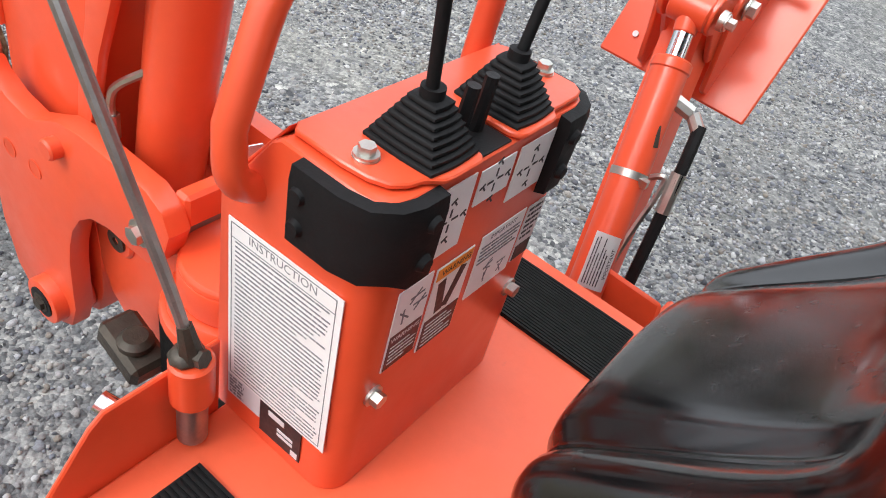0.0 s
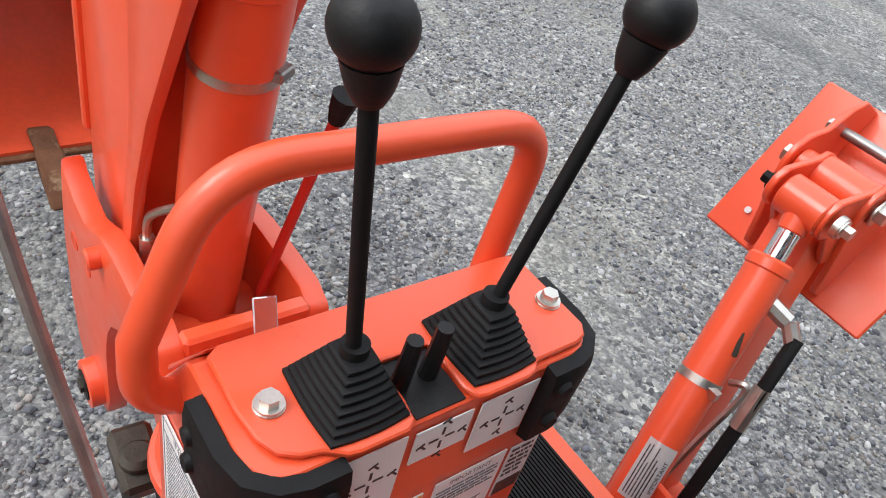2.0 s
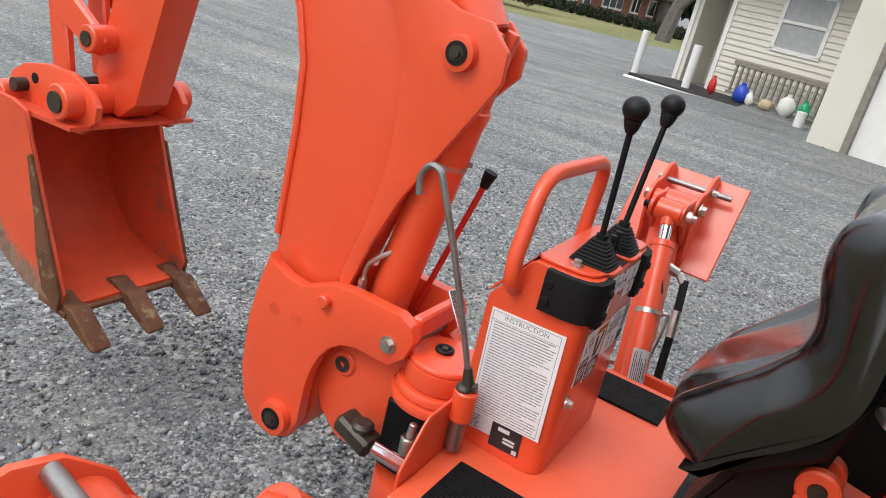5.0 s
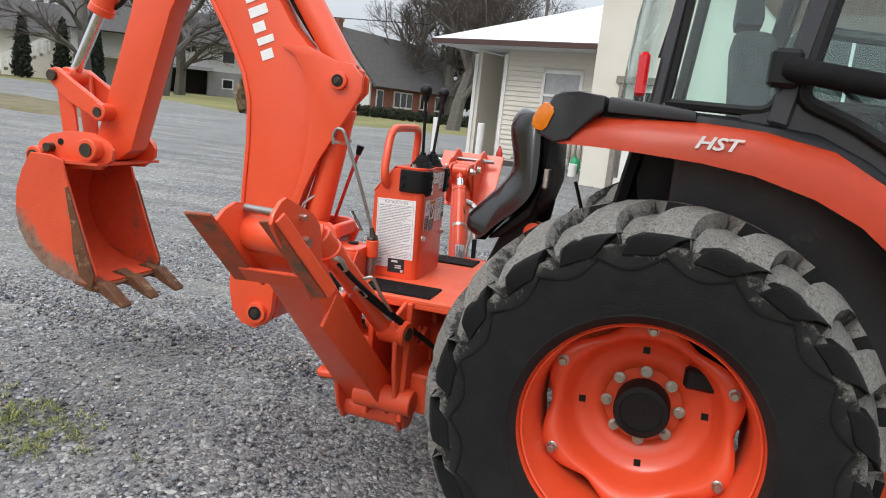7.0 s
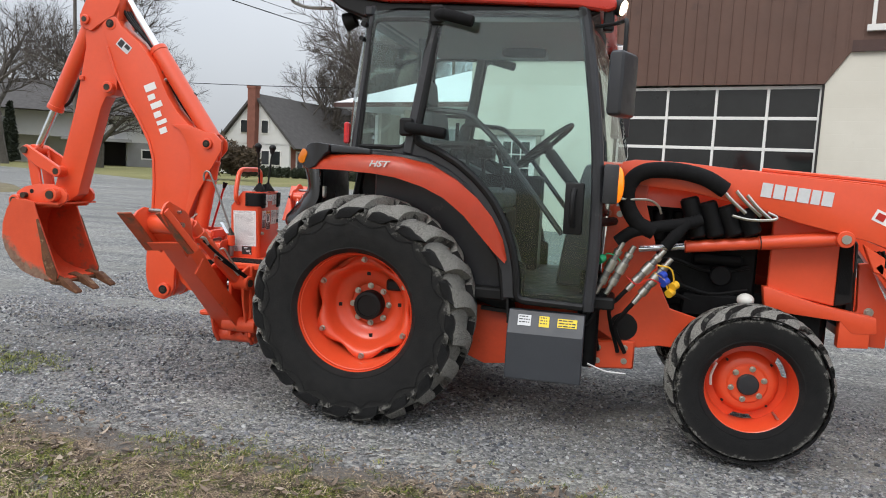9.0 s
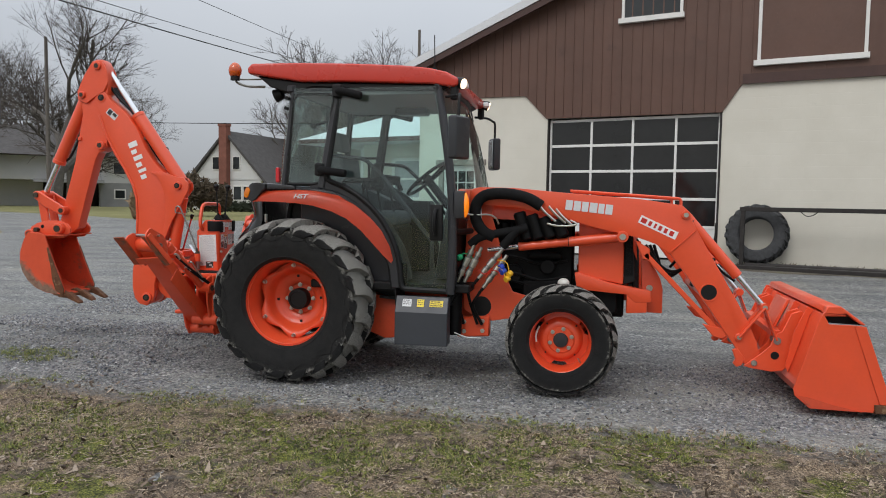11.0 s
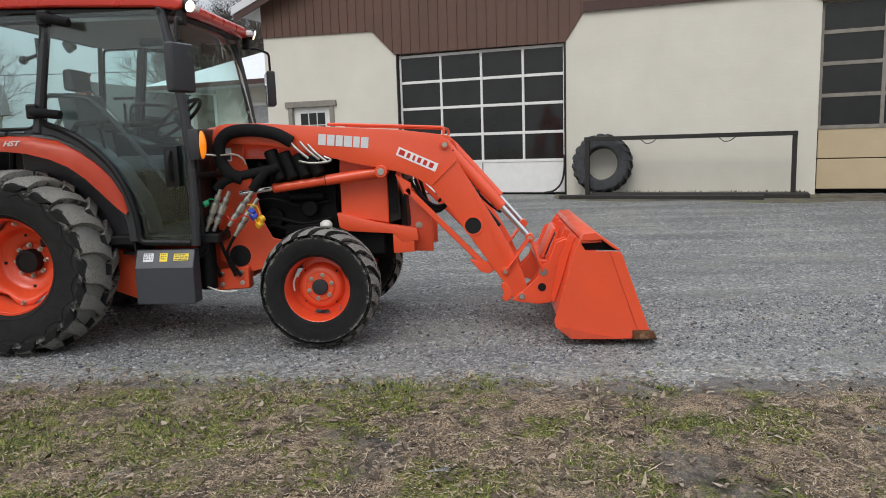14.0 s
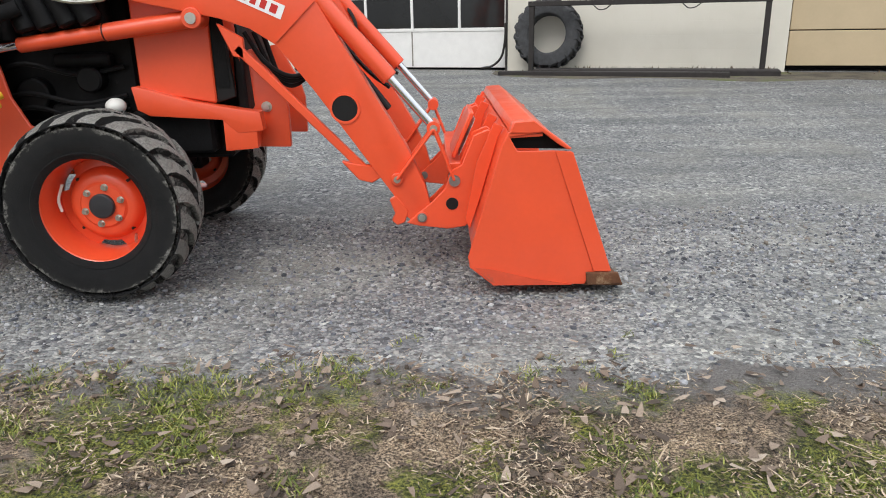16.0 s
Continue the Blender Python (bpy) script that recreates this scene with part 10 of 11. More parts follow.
wspan(bm, -4.35, -4.25, -0.40, -0.30, 0.3, 1.35)
wpart("rail_post", bm, WEATHERED, porch)
bm = bmn()
rod(bm, (-7.9, -1.75, 0.30), (-3.9, -1.75, 0.34), 0.085, seg=14)
wsolo("white_log", bm, TRIM_WHITE, "white-painted log lying along the porch edge", "log", m=AX)
bm = bmn()
rod(bm, (-4.15, -1.72, 0.30), (-4.15, -1.72, 0.68), 0.085, seg=14)
wsolo("white_post", bm, TRIM_WHITE, "short white post by the porch", "post", m=AX, bevel=0.01)
for s, d in ((-8.75, -0.4), (-6.9, -1.1)):
    bm = bmn()
    rod(bm, (s, d, 0.1), (s, d, 1.25), 0.085, seg=16)
    wsolo("bollard", bm, TRIM_WHITE, "white round bollard beside the porch", "bollard", m=AX, bevel=0.01, group="bollards by the porch")
for s, w, h, mat, nm, lab in ((-6.55, 0.16, 0.34, RED_ROD, "red_canister", "red canister on the porch"), (-5.90, 0.30, 0.36, BLUE_CAP, "blue_bag", "bright blue bag on the porch"), (-5.70, 0.16, 0.26, WHITE_CAP, "white_jug", "white plastic jug on the porch"), (-5.35, 0.26, 0.22, TAN, "brown_box", "brown cardboard box on the porch"),
                              (-4.95, 0.32, 0.38, WHITE_CAP, "white_bag", "white sack on the porch"), (-4.62, 0.22, 0.36, GREEN_CAP, "green_jug", "dark green jug on the porch")):
    bm = bmn()
    bmesh.ops.create_uvsphere(bm, u_segments=12, v_segments=8, radius=0.5, matrix=Matrix.Translation((s, -0.75, 0.42 + h * 0.46)) @ Matrix.Diagonal((w, w * 0.8, h, 1)))
    for v in bm.verts:
        f = (v.co.z - 0.42) / h
        if f < 0.6:
            v.co.x = s + (v.co.x - s) * (1.0 + 0.25 * (0.6 - f))
        v.co += Vector((noise.noise(v.co * 9), noise.noise(v.co * 9 + Vector((5, 0, 0))), 0)) * 0.02
        v.co.z = max(v.co.z, 0.421)
    rod(bm, (s, -0.75, 0.42 + h * 0.85), (s, -0.75, 0.42 + h * 1.05), w * 0.16, seg=8)
    wsolo(nm, bm, mat, lab, nm.split("_")[1], m=AX)

# ---- houses across the road ----
WHITE_WALL = surface("white_house_wall", (0.62, 0.62, 0.61), 0.7, 0, 0.05, 1.0)
GREY_WALL = surface("grey_foundation", (0.28, 0.28, 0.28), 0.8, 0, 0.15, 1.0)
BRICK_FAR = surface("red_brick_far", (0.22, 0.085, 0.06), 0.85, 0, 0.2, 2.5)
HEDGE = surface("dark_hedge", (0.022, 0.030, 0.014), 0.95, 0, 0.5, 6)

HA = Matrix.Translation((-46.4, 56.3, -0.1)) @ Matrix.Rotation(radians(38), 4, "Z")
ha = wthing("white_house", HA, "white two-storey house with a dark roof and a carport below", "house")
bm = bmn()
wspan(bm, -10.0, 6.5, 1.2, 9.0, 2.7, 5.2)
wspan(bm, 2.0, 6.5, 1.2, 9.0, 0.0, 2.7)
wspan(bm, -10.0, -3.0, 4.0, 9.0, 0.0, 2.7)
wpart("wall", bm, WHITE_WALL, ha)
bm = bmn()
wspan(bm, 2.0, 6.52, 1.15, 1.25, 0.0, 2.5)
wpart("lower_wall", bm, GREY_WALL, ha)
# the carport's shade is put into this back wall's near-black colour
bm = bmn()
wspan(bm, -3.0, 2.0, 5.0, 5.2, 0.0, 2.6)
wpart("carport_shade_wall", bm, DARK_BAR_SHADE, ha, "carport back wall coloured dark as shade")
bm = bmn()
wspan(bm, -3.6, 2.4, -0.6, 1.3, 2.45, 2.75)
wpart("balcony_deck", bm, GREY_WALL, ha)
bm = bmn()
prism(bm, [(-0.5, 5.0), (5.1, 8.1), (10.7, 5.0), (10.5, 4.9), (5.1, 7.9), (-0.3, 4.9)], -10.8, 7.2)
bm.transform(Matrix(((0, 1, 0, 0), (1, 0, 0, 0), (0, 0, 1, 0), (0, 0, 0, 1))))
wpart("roof", bm, SHINGLE, ha, "dark shingle roof")
bm = bmn()
wspan(bm, -2.0, 0.9, 1.14, 1.2, 2.75, 4.9)
gd = wpart("garage_door", bm, TRIM_WHITE, ha)
for i in range(5):
    bm = bmn()
    wspan(bm, -1.8 + 0.56 * i, -1.4 + 0.56 * i, 1.10, 1.14, 4.15, 4.5)
    wpart("pane", bm, HOUSE_PANE, ha)
for x0, x1, z0, z1 in ((3.2, 4.5, 3.3, 4.6), (3.3, 4.4, 0.9, 1.9)):
    bm = bmn()
    wspan(bm, x0, x1, 1.10, 1.16, z0, z1)
    w_ = wpart("window", bm, TRIM_WHITE, ha)
    bm = bmn()
    wspan(bm, x0 + 0.12, x1 - 0.12, 1.07, 1.10, z0 + 0.12, z1 - 0.12)
    wpart("pane", bm, HOUSE_PANE, w_)
# wing with a broad dark roof
bm = bmn()
wspan(bm, -19.0, -10.0, 3.0, 10.0, 0.0, 4.4)
wpart("wing_wall", bm, SIDING, ha)
bm = bmn()
prism(bm, [(1.8, 4.2), (6.5, 7.2), (11.2, 4.2), (6.5, 7.0)], -20.0, -9.5)
bm.transform(Matrix(((0, 1, 0, 0), (1, 0, 0, 0), (0, 0, 1, 0), (0, 0, 0, 1))))
wpart("wing_roof", bm, SHINGLE, ha)
# white stair
bm = bmn()
for i in range(9):
    wspan(bm, -16.5 + 0.55 * i, -15.9 + 0.55 * i, -1.5, 0.2, 0.3 * i, 0.3 * i + 0.25)
st_ = wpart("stair", bm, TRIM_WHITE, ha, "white outdoor stair")
bm = bmn()
for y in (-1.5, 0.2):
    bar(bm, (-16.5, y, 1.1), (-11.5, y, 3.8), 0.12, 0.12)
    bar(bm, (-16.5, y, 0.7), (-11.5, y, 3.4), 0.08, 0.08)
    for i in range(10):
        bar(bm, (-16.5 + 0.55 * i, y, 0.3 * i), (-16.5 + 0.55 * i, y, 1.1 + 0.3 * i), 0.08, 0.08, (1, 0, 0))
wpart("stair_rail", bm, TRIM_WHITE, ha)

HB = Matrix.Translation((-28.6, 52.2, 0.0)) @ Matrix.Rotation(radians(81), 4, "Z")
hb = wthing("brick_house", HB, "brick house with a white gable, dark roof and tall chimney", "house")
bm = bmn()
wspan(bm, 0.2, 15.5, -3.5, 3.5, 0.0, 2.8)
wpart("brick_wall", bm, BRICK_FAR, hb)
bm = bmn()
prism(bm, [(-3.7, 2.6), (0.0, 6.6), (3.7, 2.6)], 0.0, 0.25)
bm.transform(Matrix(((0, 1, 0, 0), (1, 0, 0, 0), (0, 0, 1, 0), (0, 0, 0, 1))))
wpart("gable", bm, WHITE_WALL, hb, "white gable end")
bm = bmn()
wspan(bm, 0.0, 0.2, -3.5, 3.5, 0.0, 2.7)
wpart("end_wall", bm, WHITE_WALL, hb)
bm = bmn()
prism(bm, [(-4.3, 2.4), (0.0, 6.85), (4.3, 2.4), (4.1, 2.3), (0.0, 6.6), (-4.1, 2.3)], -0.3, 15.9)
bm.transform(Matrix(((0, 1, 0, 0), (1, 0, 0, 0), (0, 0, 1, 0), (0, 0, 0, 1))))
wpart("roof", bm, SHINGLE, hb, "dark shingle roof")
bm = bmn()
wspan(bm, -0.55, 0.05, -0.38, 0.38, 0.0, 7.4)
wspan(bm, -0.60, 0.10, -0.44, 0.44, 7.2, 7.42)
wpart("chimney", bm, BRICK_FAR, hb, "tall brick chimney")
for y0, y1, z0, z1 in ((-1.45, -0.65, 3.5, 4.7), (0.65, 1.45, 3.5, 4.7), (-2.7, -1.7, 0.9, 2.2), (-1.6, -0.7, 0.9, 2.2), (1.4, 2.4, 0.9, 2.2)):
    bm = bmn()
    wspan(bm, -0.06, 0.02, y0, y1, z0, z1)
    w_ = wpart("window", bm, TRIM_WHITE, hb)
    bm = bmn()
    wspan(bm, -0.10, -0.06, y0 + 0.1, y1 - 0.1, z0 + 0.1, z1 - 0.1)
    wpart("pane", bm, HOUSE_PANE, w_)
for x0, x1, z0, z1 in ((0.9, 1.9, 0.2, 2.2), (3.6, 6.6, 0.8, 2.2), (8.0, 9.4, 0.8, 2.2), (10.8, 12.0, 0.8, 2.2)):
    bm = bmn()
    wspan(bm, x0, x1, -3.6, -3.5, z0, z1)
    w_ = wpart("window", bm, TRIM_WHITE, hb)
    n_ = max(1, round((x1 - x0) / 0.9))
    for i in range(n_):
        bm = bmn()
        a = x0 + (x1 - x0) * i / n_
        wspan(bm, a + 0.12, a + (x1 - x0) / n_ - 0.12, -3.64, -3.6, z0 + 0.15, z1 - 0.12)
        wpart("pane", bm, HOUSE_PANE, w_)


# ---- planting ----
def leaf_cloud(name, spots, mat, label, category, size, seed, count, upright=0.0, group=""):
    """Many small leaf blades spread through the spots (x, y, z, rx, rz)."""
    rg = random.Random(seed)
    vs, fs_ = [], []
    for _ in range(count):
        x, y, z, rx, rz = rg.choice(spots)
        while True:
            p = Vector((rg.uniform(-1, 1), rg.uniform(-1, 1), rg.uniform(-1, 1)))
            if 0.25 < p.length < 1:
                break
        p *= (0.75 + 0.25 * noise.noise(p * 3 + Vector((x, y, 0))))
        c = Vector((x + p.x * rx, y + p.y * rx, max(0.02, z + p.z * rz)))
        d = Vector((rg.gauss(0, 1), rg.gauss(0, 1), rg.gauss(0, 1) + upright)).normalized()
        e = d.orthogonal().normalized()
        s_ = size * rg.uniform(0.5, 1.3)
        i = len(vs)
        vs += [c - e * s_ * 0.35, c + e * s_ * 0.35, c + d * s_]
        fs_.append((i, i + 1, i + 2))
    me = bpy.data.meshes.new(name)
    me.from_pydata(vs, [], fs_)
    me.materials.append(mat)
    return tagged(new(name, me), label, category, group)


EVERGREEN = surface("evergreen_foliage", (0.016, 0.022, 0.012), 0.9, 0, 0.5, 3)
for i, (x, y) in enumerate(((-56, 43.0), (-54.5, 45.5), (-52.8, 48), (-51.3, 50.3))):
    sp = [(x, y, 0.4 + 0.38 * k, 0.95 * (1 - (k / 13) ** 1.6) + 0.1, 0.4) for k in range(13)]
    leaf_cloud("evergreen", sp, EVERGREEN, "narrow dark evergreen tree", "tree", 0.30, 40 + i, 2600, 1.0, "row of evergreens")
leaf_cloud("shrub", [(-21.8, 34.5, 1.6, 1.8, 1.5), (-20.3, 35.2, 1.2, 1.3, 1.2), (-23.2, 34.8, 1.3, 1.3, 1.2)], surface("brown_shrub", (0.065, 0.046, 0.026), 0.9, 0, 0.5, 3), "dense brown winter shrub on the lawn", "shrub", 0.22, 50, 7000)
leaf_cloud("ornamental_grass", [(-21.2, 29.3, 0.6, 0.75, 0.8), (-21.2, 29.3, 0.9, 0.6, 0.9)], surface("straw_grass", (0.22, 0.15, 0.085), 0.9, 0, 0.4, 4), "clump of tall straw-coloured ornamental grass", "grass clump", 0.5, 51, 2500, 2.5)
leaf_cloud("hedge", [(-26 + 0.7 * k, 47.2, 0.45, 0.6, 0.55) for k in range(17)], HEDGE, "low dark hedge before the brick house", "hedge", 0.16, 52, 9000)
leaf_cloud("shrub", [(-27.5, 46.8, 0.7, 1.0, 0.8)], HEDGE, "dark rounded shrub before the brick house", "shrub", 0.16, 53, 2500)

BARK = surface("grey_bark", (0.105, 0.094, 0.082), 0.95, 0, 0.3, 5, 0.6, 20)
TWIG = surface("bare_twigs", (0.065, 0.053, 0.045), 0.95, 0, 0.3, 3)


def bare_tree(name, seed, height, trunk_r, label, levels=5, spread=0.62):
    """A leafless tree: a tapered trunk, limbs that fork, and fine twigs."""
    rg = random.Random(seed)
    trunk_v, trunk_f, twig_v, twig_f = [], [], [], []

    def limb(p, d, length, r, level):
        vs, fs_ = (trunk_v, trunk_f) if level < 3 else (twig_v, twig_f)
        seg = 7 if level < 2 else (5 if level < 3 else 3)
        steps = 4 if level < 3 else 2
        q, ring0 = p.copy(), None
        pts = []
        for k in range(steps + 1):
            rr = max(r * (1 - 0.55 * k / steps), (0.03, 0.03, 0.03, 0.014, 0.009, 0.007)[min(level, 5)])
            side = d.orthogonal().normalized()
            up = d.cross(side)
            base = len(vs)
            for j in range(seg):
                a = 2 * math.pi * j / seg
                vs.append(q + rr * (side * math.cos(a) + up * math.sin(a)))
            if ring0 is not None:
                for j in range(seg):
                    fs_.append((ring0 + j, ring0 + (j + 1) % seg, base + (j + 1) % seg, base + j))
            ring0 = base
            pts.append((q.copy(), d.copy(), rr))
            d = (d + Vector((rg.gauss(0, 1), rg.gauss(0, 1), rg.gauss(0.25, 0.6))) * (0.10 if level == 0 else 0.16)).normalized()
            q = q + d * length / steps
        if level >= levels:
            return
        n = (6, 5, 5, 4, 4)[min(level, 4)]
        for i in range(n):
            t = 0.35 + 0.65 * (i + rg.random()) / n if level else 0.42 + 0.58 * (i + rg.random()) / n
            a, da, rr = pts[min(steps, int(t * steps))]
            out = Vector((rg.gauss(0, 1), rg.gauss(0, 1), rg.gauss(0, 0.5)))
            out = (out - da * out.dot(da)).normalized()
            nd = (da * (1 - spread * 0.55) + out * spread + Vector((0, 0, 0.12))).normalized()
            limb(a, nd, length * rg.uniform(0.50, 0.72), rr * rg.uniform(0.45, 0.62), level + 1)

    limb(Vector((0, 0, -0.2)), Vector((0.02, 0.01, 1)), height * 0.46, trunk_r, 0)
    tree = new(name)
    tagged(tree, label, "tree", "bare winter trees")
    for nm, vs, fs_, mat in (("trunk", trunk_v, trunk_f, BARK), ("twig_crown", twig_v, twig_f, TWIG)):
        me = bpy.data.meshes.new(nm)
        me.from_pydata(vs, [], fs_)
        me.materials.append(mat)
        ob = new(nm, me)
        ob.parent = tree
    return tree


t1 = bare_tree("bare_tree", 3, 21, 0.60, "large leafless tree with a thick grey trunk")
t1.location = (-36.5, 41.0, 0)
t2 = bare_tree("bare_tree", 8, 16, 0.45, "leafless tree with spreading limbs behind the annex")
t2.location = (-13.6, 38.6, 0)
t3 = bare_tree("bare_tree", 12, 23, 0.42, "slender leafless tree behind the houses", 5, 0.58)
t3.location = (-55, 76, 0)
for src, x, y, sc, rz in ((t3, -62, 70, 1.0, 1.2), (t3, -37, 104, 1.15, 2.2), (t1, -34, 96, 1.2, 0.7), (t1, -46, 44, 0.9, 2.0), (t1, -40.5, 48, 0.8, 4.4), (t2, -22.5, 64, 1.5, 1.0), (t2, -19.0, 66, 1.45, 2.6), (t3, -16, 58, 0.85, 3.0), (t2, -8, 66, 1.1, 4.0), (t1, -70, 62, 1.1, 3.3), (t2, -27, 62, 1.2, 5.0)):
    c = copy_thing(src, Matrix.Translation((x, y, 0)) @ Matrix.Rotation(rz, 4, "Z"))
    c.scale = (sc, sc, sc)
leaf_cloud("pine_tree", [(-22.5, 70, 2 + 0.9 * k, 2.6 * (1 - k / 13) + 0.3, 0.8) for k in range(12)], EVERGREEN, "dark pine behind the brick house", "tree", 0.5, 60, 5000)

# ---- poles and wires ----
POLE = surface("grey_pole", (0.12, 0.105, 0.09), 0.9, 0, 0.2, 3)
for x, y, h in ((-35.9, 40.0, 12.3), (-12.2, 54.0, 15.2)):
    bm = bmn()
    rod(bm, (x, y, 0), (x, y, h), 0.16, 0.11, 10)
    pole = thing("utility_pole", (x, y, 0), "grey wooden utility pole", "pole", "utility poles")
    part("pole_shaft", bm, POLE, pole)
for k, (a, b, sag) in enumerate((((-33.5, -10.0, 12.6), (-33.6, 120.0, 21.6), 0.9), ((-33.5, -10.0, 12.0), (-33.6, 120.0, 20.3), 0.8), ((-30.0, -10.0, 15.5), (-38.0, 120.0, 24.0), 0.5), ((-60, 52, 8.4), (-20, 50.0, 7.2), 0.25))):
    bm = bmn()
    a, b = Vector(a), Vector(b)
    tube(bm, [a.lerp(b, t / 10) - Vector((0, 0, sag * 4 * t / 10 * (1 - t / 10))) for t in range(11)], 0.03 if k != 1 else 0.05, 5, 3)
    solo("overhead_cable", bm, BLACK, "thin dark overhead cable", "cable", group="overhead cables")

# ---- loose stones, straw and grass ----
def island_material(name, stops, rough, grain=0.3, grain_scale=300):
    """Colour changes from piece to piece."""
    m, nt, b = make(name)
    geo = nt.nodes.new("ShaderNodeNewGeometry")
    r = nt.nodes.new("ShaderNodeValToRGB")
    r.color_ramp.interpolation = "LINEAR"
    while len(r.color_ramp.elements) < len(stops):
        r.color_ramp.elements.new(0.5)
    for e, (p, c) in zip(r.color_ramp.elements, stops):
        e.position, e.color = p, (*c, 1)
    nt.links.new(geo.outputs["Random Per Island"], r.inputs[0])
    fine = ramp(nt, noise_out(nt, grain_scale, 3), [(0.3, (0.78, 0.78, 0.78)), (0.7, (1.2, 1.2, 1.2))])
    nt.links.new(mixed(nt, 1.0, r.outputs[0], fine, "MULTIPLY"), b.inputs["Base Color"])
    b.inputs["Roughness"].default_value = rough
    bump(nt, b, noise_out(nt, grain_scale, 3), grain, 0.002)
    return m


STONE = island_material("crushed_stone", [(0.0, (0.045, 0.048, 0.056)), (0.18, (0.10, 0.105, 0.12)), (0.30, (0.20, 0.175, 0.145)), (0.40, (0.14, 0.15, 0.175)), (0.60, (0.22, 0.225, 0.24)), (0.72, (0.30, 0.28, 0.25)), (0.86, (0.31, 0.315, 0.325)), (1.0, (0.46, 0.46, 0.45))], 0.85)
STRAW = island_material("dead_straw", [(0.0, (0.03, 0.023, 0.016)), (0.35, (0.155, 0.106, 0.066)), (0.7, (0.41, 0.31, 0.205)), (1.0, (0.58, 0.48, 0.35))], 0.8, 0.1)
BLADE = island_material("green_grass", [(0.0, (0.018, 0.028, 0.006)), (0.45, (0.115, 0.145, 0.020)), (0.85, (0.25, 0.27, 0.045)), (1.0, (0.38, 0.34, 0.13))], 0.6, 0.1)
CRUMB = island_material("earth_and_leaf_crumbs", [(0.0, (0.05, 0.037, 0.027)), (0.5, (0.135, 0.098, 0.072)), (0.85, (0.25, 0.19, 0.14)), (1.0, (0.38, 0.31, 0.24))], 0.9)

npr = np.random.default_rng(11)


def value_noise(x, y, cell, seed):
    """Smooth noise from 0 to 1 for whole arrays."""
    table = np.random.default_rng(seed).random((64, 64))
    gx, gy = x / cell, y / cell
    ix, iy = np.floor(gx).astype(int), np.floor(gy).astype(int)
    fx, fy = gx - ix, gy - iy
    fx, fy = fx * fx * (3 - 2 * fx), fy * fy * (3 - 2 * fy)
    a, b = table[ix % 64, iy % 64], table[(ix + 1) % 64, iy % 64]
    c, d = table[ix % 64, (iy + 1) % 64], table[(ix + 1) % 64, (iy + 1) % 64]
    return (a * (1 - fx) + b * fx) * (1 - fy) + (c * (1 - fx) + d * fx) * fy


heights = np.vectorize(ground_height)
edges_at = np.vectorize(verge_edge)


def stuff_mesh(name, verts, faces, material, label, category):
    """One object from arrays: verts (n, 3), faces (m, k)."""
    me = bpy.data.meshes.new(name)
    k = faces.shape[1]
    me.vertices.add(len(verts))
    me.vertices.foreach_set("co", verts.astype(np.float32).ravel())
    me.loops.add(faces.size)
    me.loops.foreach_set("vertex_index", faces.astype(np.int32).ravel())
    me.polygons.add(len(faces))
    me.polygons.foreach_set("loop_start", np.arange(0, faces.size, k, dtype=np.int32))
    me.update(calc_edges=True)
    me.validate()
    me.materials.append(material)
    return tagged(new(name, me), label, category, kind="stuff")


def rotations(n, tilt):
    """Random turns: any heading, a tilt of so many radians."""
    a, b, c = npr.uniform(0, 2 * np.pi, n), npr.normal(0, tilt, n), npr.normal(0, tilt, n)
    ca, sa, cb, sb, cc, sc = np.cos(a), np.sin(a), np.cos(b), np.sin(b), np.cos(c), np.sin(c)
    z, o = np.zeros(n), np.ones(n)
    ra = np.stack([np.stack([ca, -sa, z], 1), np.stack([sa, ca, z], 1), np.stack([z, z, o], 1)], 1)
    rb = np.stack([np.stack([o, z, z], 1), np.stack([z, cb, -sb], 1), np.stack([z, sb, cb], 1)], 1)
    rc = np.stack([np.stack([cc, z, sc], 1), np.stack([z, o, z], 1), np.stack([-sc, z, cc], 1)], 1)
    return ra @ rb @ rc


def lumps(x, y, size, squash, sink, rise=0.0):
    """Angular stones at x, y; each a knocked-about icosahedron."""
    b2 = bmn()
    bmesh.ops.create_icosphere(b2, subdivisions=1, radius=1.0)
    base = np.array([v.co[:] for v in b2.verts])
    tri = np.array([[v.index for v in f.verts] for f in b2.faces])
    b2.free()
    n, nv = len(x), len(base)
    v = base[None] * npr.uniform(0.62, 1.18, (n, nv, 1))
    v = v * np.stack([npr.uniform(0.8, 1.25, n), npr.uniform(0.65, 1.0, n), squash * npr.uniform(0.7, 1.2, n)], 1)[:, None, :]
    v = np.einsum("nij,nvj->nvi", rotations(n, 0.35), v) * size[:, None, None]
    v[:, :, 0] += x[:, None]
    v[:, :, 1] += y[:, None]
    v[:, :, 2] += (heights(x, y) + rise + size * sink)[:, None]
    faces = (tri[None] + (np.arange(n) * nv)[:, None, None]).reshape(-1, 3)
    return v.reshape(-1, 3), faces


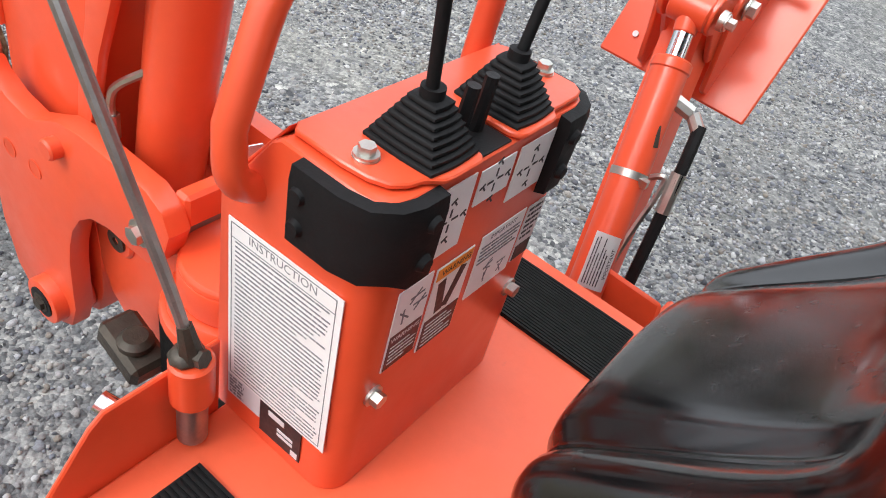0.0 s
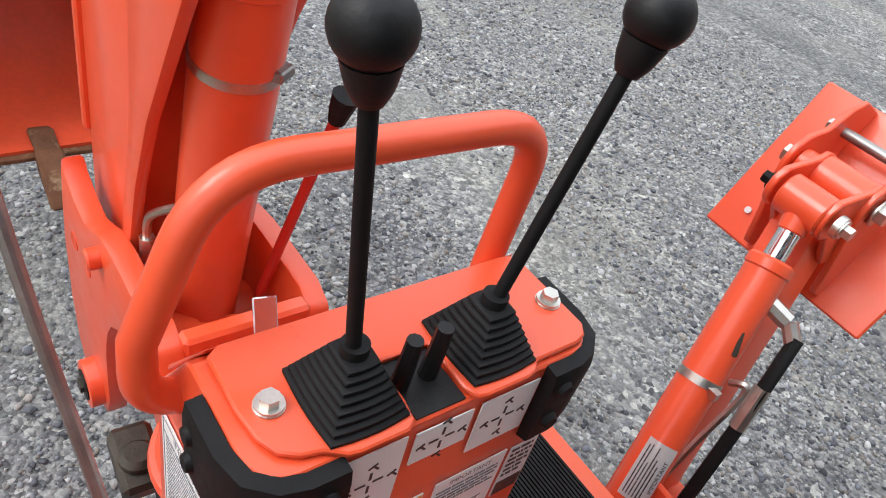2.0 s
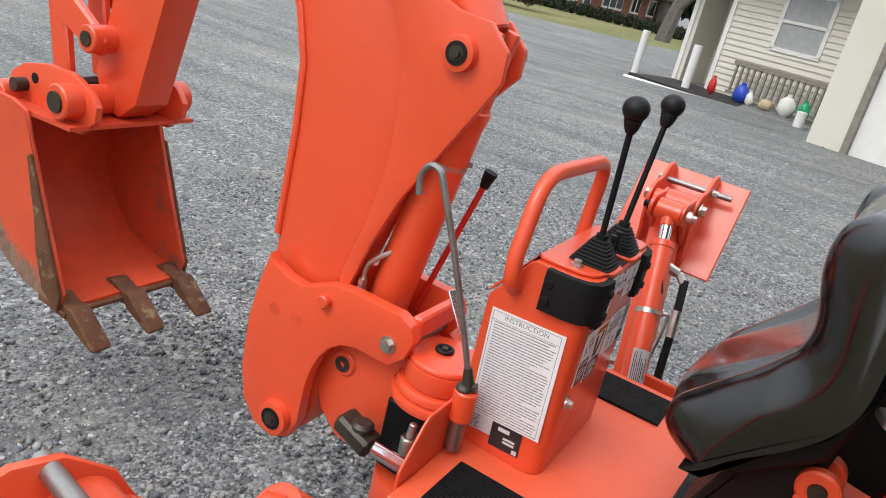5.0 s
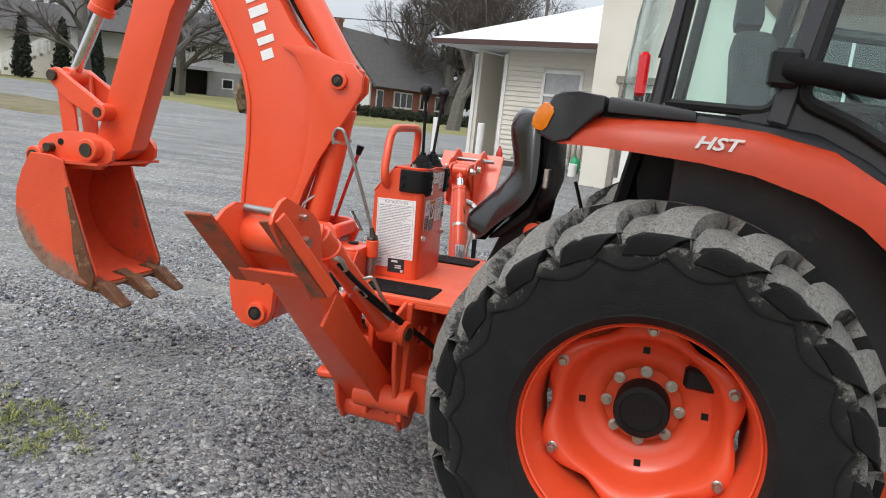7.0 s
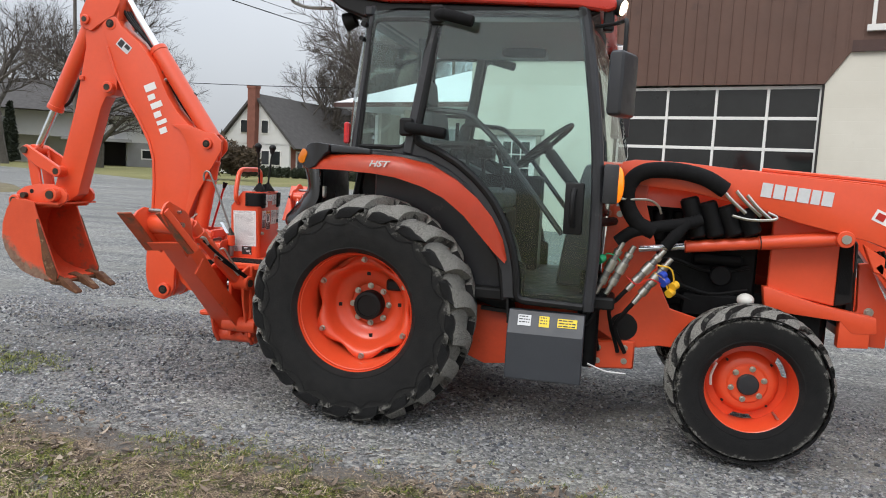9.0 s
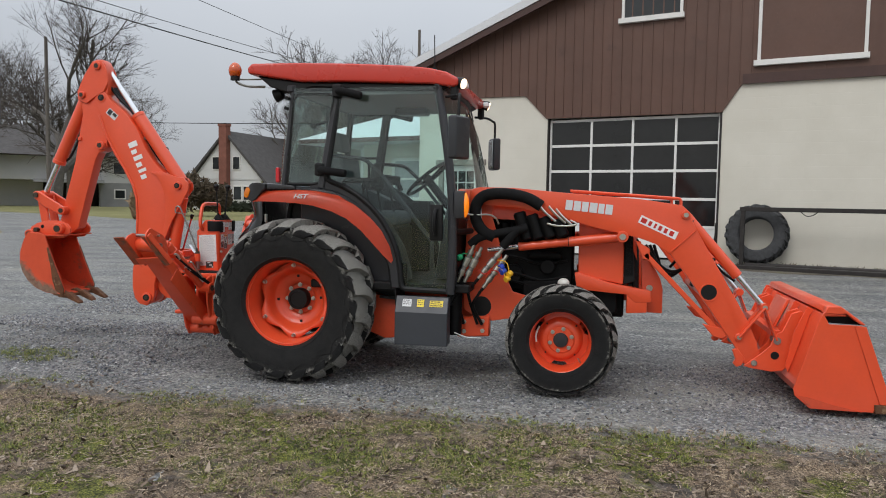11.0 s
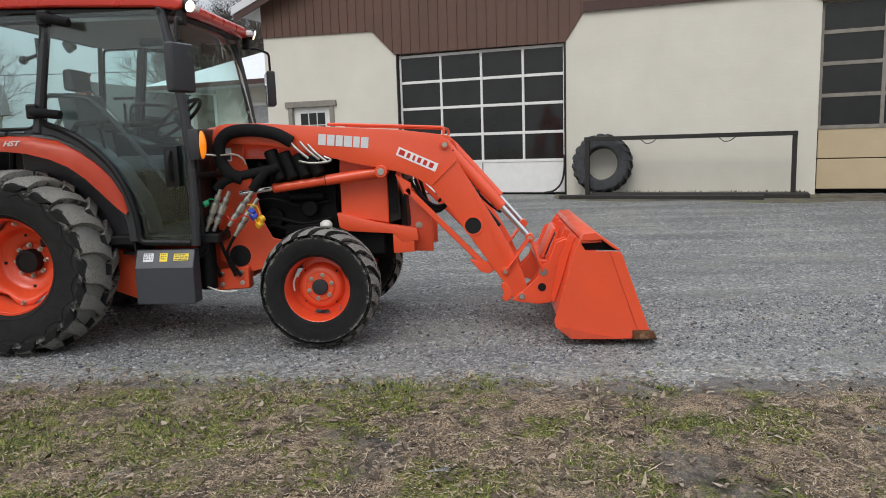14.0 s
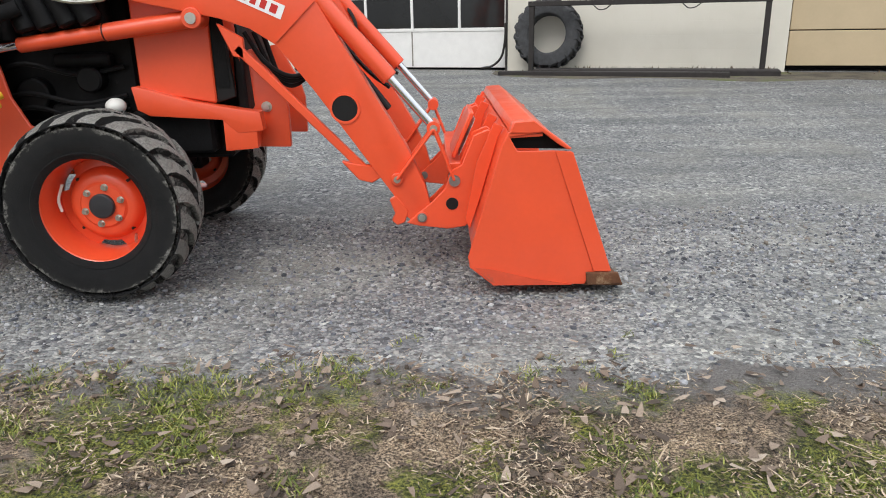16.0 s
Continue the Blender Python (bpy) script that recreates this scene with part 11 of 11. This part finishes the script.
def strips(x, y, z, length, width, heading, lift, curl):
    """Blades of three points a side: length along heading, lift is the slope."""
    n = len(x)
    dx, dy = np.cos(heading), np.sin(heading)
    sx, sy = -dy, dx
    rows = []
    for f, w in ((0.0, 1.0), (0.5, 0.85), (1.0, 0.12)):
        h = np.cos(lift) * length * f
        up = np.sin(lift) * length * f - curl * length * f * f
        bend = 0.18 * length * f * f * np.sin(heading * 7)
        for s in (-1, 1):
            rows.append(np.stack([x + dx * h + sx * (bend + s * w * width / 2), y + dy * h + sy * (bend + s * w * width / 2), np.maximum(z + up, z + 0.001)], 1))
    v = np.stack(rows, 1)
    quad = np.array([[0, 1, 3, 2], [2, 3, 5, 4]])
    faces = (quad[None] + (np.arange(n) * 6)[:, None, None]).reshape(-1, 4)
    return v.reshape(-1, 3), faces


def scatter(n, x0, x1, y0, y1):
    return npr.uniform(x0, x1, n), npr.uniform(y0, y1, n)


def thinned(x, y):
    """Chance that a piece of litter stays, falling to nothing at the border of the worn verge."""
    room = np.minimum(np.clip((x + 3.0) / 1.2, 0, 1), np.clip((6.0 - x) / 1.2, 0, 1)) * np.clip((y + 3.6) / 0.9, 0, 1)
    return npr.random(len(x)) < room


# stones: thick between the tractor and the grass, and over the near yard
x1_, y1_ = scatter(38000, -3.2, 6.0, -1.75, 0.5)
keep = (y1_ > edges_at(x1_) - 0.12 + 0.55 * npr.random(len(x1_)) ** 1.5) & (value_noise(x1_, y1_, 0.35, 3) + 0.6 * npr.random(len(x1_)) > 0.42)
x1_, y1_ = x1_[keep], y1_[keep]
x2_, y2_ = scatter(62000, -4.0, 0.2, 0.2, 4.0)
keep = value_noise(x2_, y2_, 0.5, 4) + 0.6 * npr.random(len(x2_)) > 0.42
x2_, y2_ = x2_[keep], y2_[keep]
xs_, ys_ = np.concatenate([x1_, x2_]), np.concatenate([y1_, y2_])
sz = np.clip(npr.lognormal(-5.02, 0.42, len(xs_)), 0.003, 0.018)
v_, f_ = lumps(xs_, ys_, sz, 0.62, 0.12)
stuff_mesh("loose_gravel", v_, f_, STONE, "loose crushed grey stones on the yard", "gravel")

# crumbs of earth and bits of dead leaf in the grass
xc, yc = scatter(16000, -3.0, 6.0, -3.7, -1.1)
keep = thinned(xc, yc) & (yc < edges_at(xc) + 0.14 * npr.normal(0, 1, len(xc))) & (value_noise(xc, yc, 0.3, 8) > 0.38)
xc, yc = xc[keep], yc[keep]
v_, f_ = lumps(xc, yc, np.clip(npr.lognormal(-4.9, 0.45, len(xc)), 0.003, 0.02), 0.45, 0.1, 0.010)
stuff_mesh("earth_crumbs", v_, f_, CRUMB, "crumbs of earth and brown leaf litter in the worn grass", "leaf litter")

# dead straw lying flat
xg, yg = scatter(170000, -3.0, 6.0, -3.6, -1.1)
mask = value_noise(xg, yg, 0.42, 5) * 0.55 + value_noise(xg, yg, 0.11, 6) * 0.45
keep = thinned(xg, yg) & (yg < edges_at(xg) - 0.03 + 0.12 * npr.normal(0, 1, len(xg))) & (mask + 0.09 * npr.normal(0, 1, len(xg)) > 0.47)
xg, yg = xg[keep], yg[keep]
n_ = len(xg)
v_, f_ = strips(xg, yg, heights(xg, yg) + npr.uniform(0.006, 0.026, n_), npr.lognormal(-3.95, 0.5, n_), npr.uniform(0.0014, 0.0050, n_), npr.uniform(0, 6.283, n_), npr.normal(0.16, 0.22, n_), npr.uniform(0.0, 0.25, n_))
stuff_mesh("dead_straw", v_, f_, STRAW, "matted tan dead straw lying on the verge", "straw")

# green tufts
xt, yt = scatter(27000, -3.0, 6.0, -3.6, -1.05)
mask = value_noise(xt, yt, 0.55, 9) * 0.55 + value_noise(xt, yt, 0.16, 10) * 0.45
keep = thinned(xt, yt) & (yt < edges_at(xt) - 0.02 + 0.12 * npr.normal(0, 1, len(xt))) & (mask + 0.06 * npr.normal(0, 1, len(xt)) > 0.555)
xt, yt = xt[keep], yt[keep]
xm, ym = npr.normal(-2.2, 0.22, 150), npr.normal(-0.85, 0.10, 150)
xt, yt = np.concatenate([xt, xm]), np.concatenate([yt, ym])
blades = 14
xb = np.repeat(xt, blades) + npr.normal(0, 0.014, len(xt) * blades)
yb = np.repeat(yt, blades) + npr.normal(0, 0.014, len(xt) * blades)
n_ = len(xb)
v_, f_ = strips(xb, yb, heights(xb, yb) + 0.006, npr.uniform(0.014, 0.045, n_), npr.uniform(0.0022, 0.0045, n_), npr.uniform(0, 6.283, n_), npr.uniform(0.3, 1.2, n_), npr.uniform(0.1, 0.5, n_))
stuff_mesh("grass_tufts", v_, f_, BLADE, "short green grass tufts among the straw", "grass")

# curled dead leaves
xl, yl = scatter(5200, -3.0, 6.0, -3.6, -1.0)
keep = thinned(xl, yl) & (yl < edges_at(xl) + 0.12 * npr.normal(0, 1, len(xl)) + 0.05)
xl, yl = xl[keep], yl[keep]
n_ = len(xl)
v_, f_ = strips(xl, yl, heights(xl, yl) + npr.uniform(0.012, 0.03, n_), npr.uniform(0.02, 0.055, n_), npr.uniform(0.010, 0.026, n_), npr.uniform(0, 6.283, n_), npr.normal(0.15, 0.35, n_), npr.uniform(-0.3, 0.4, n_))
stuff_mesh("dead_leaves", v_, f_, CRUMB, "curled brown dead leaves in the grass", "leaves")
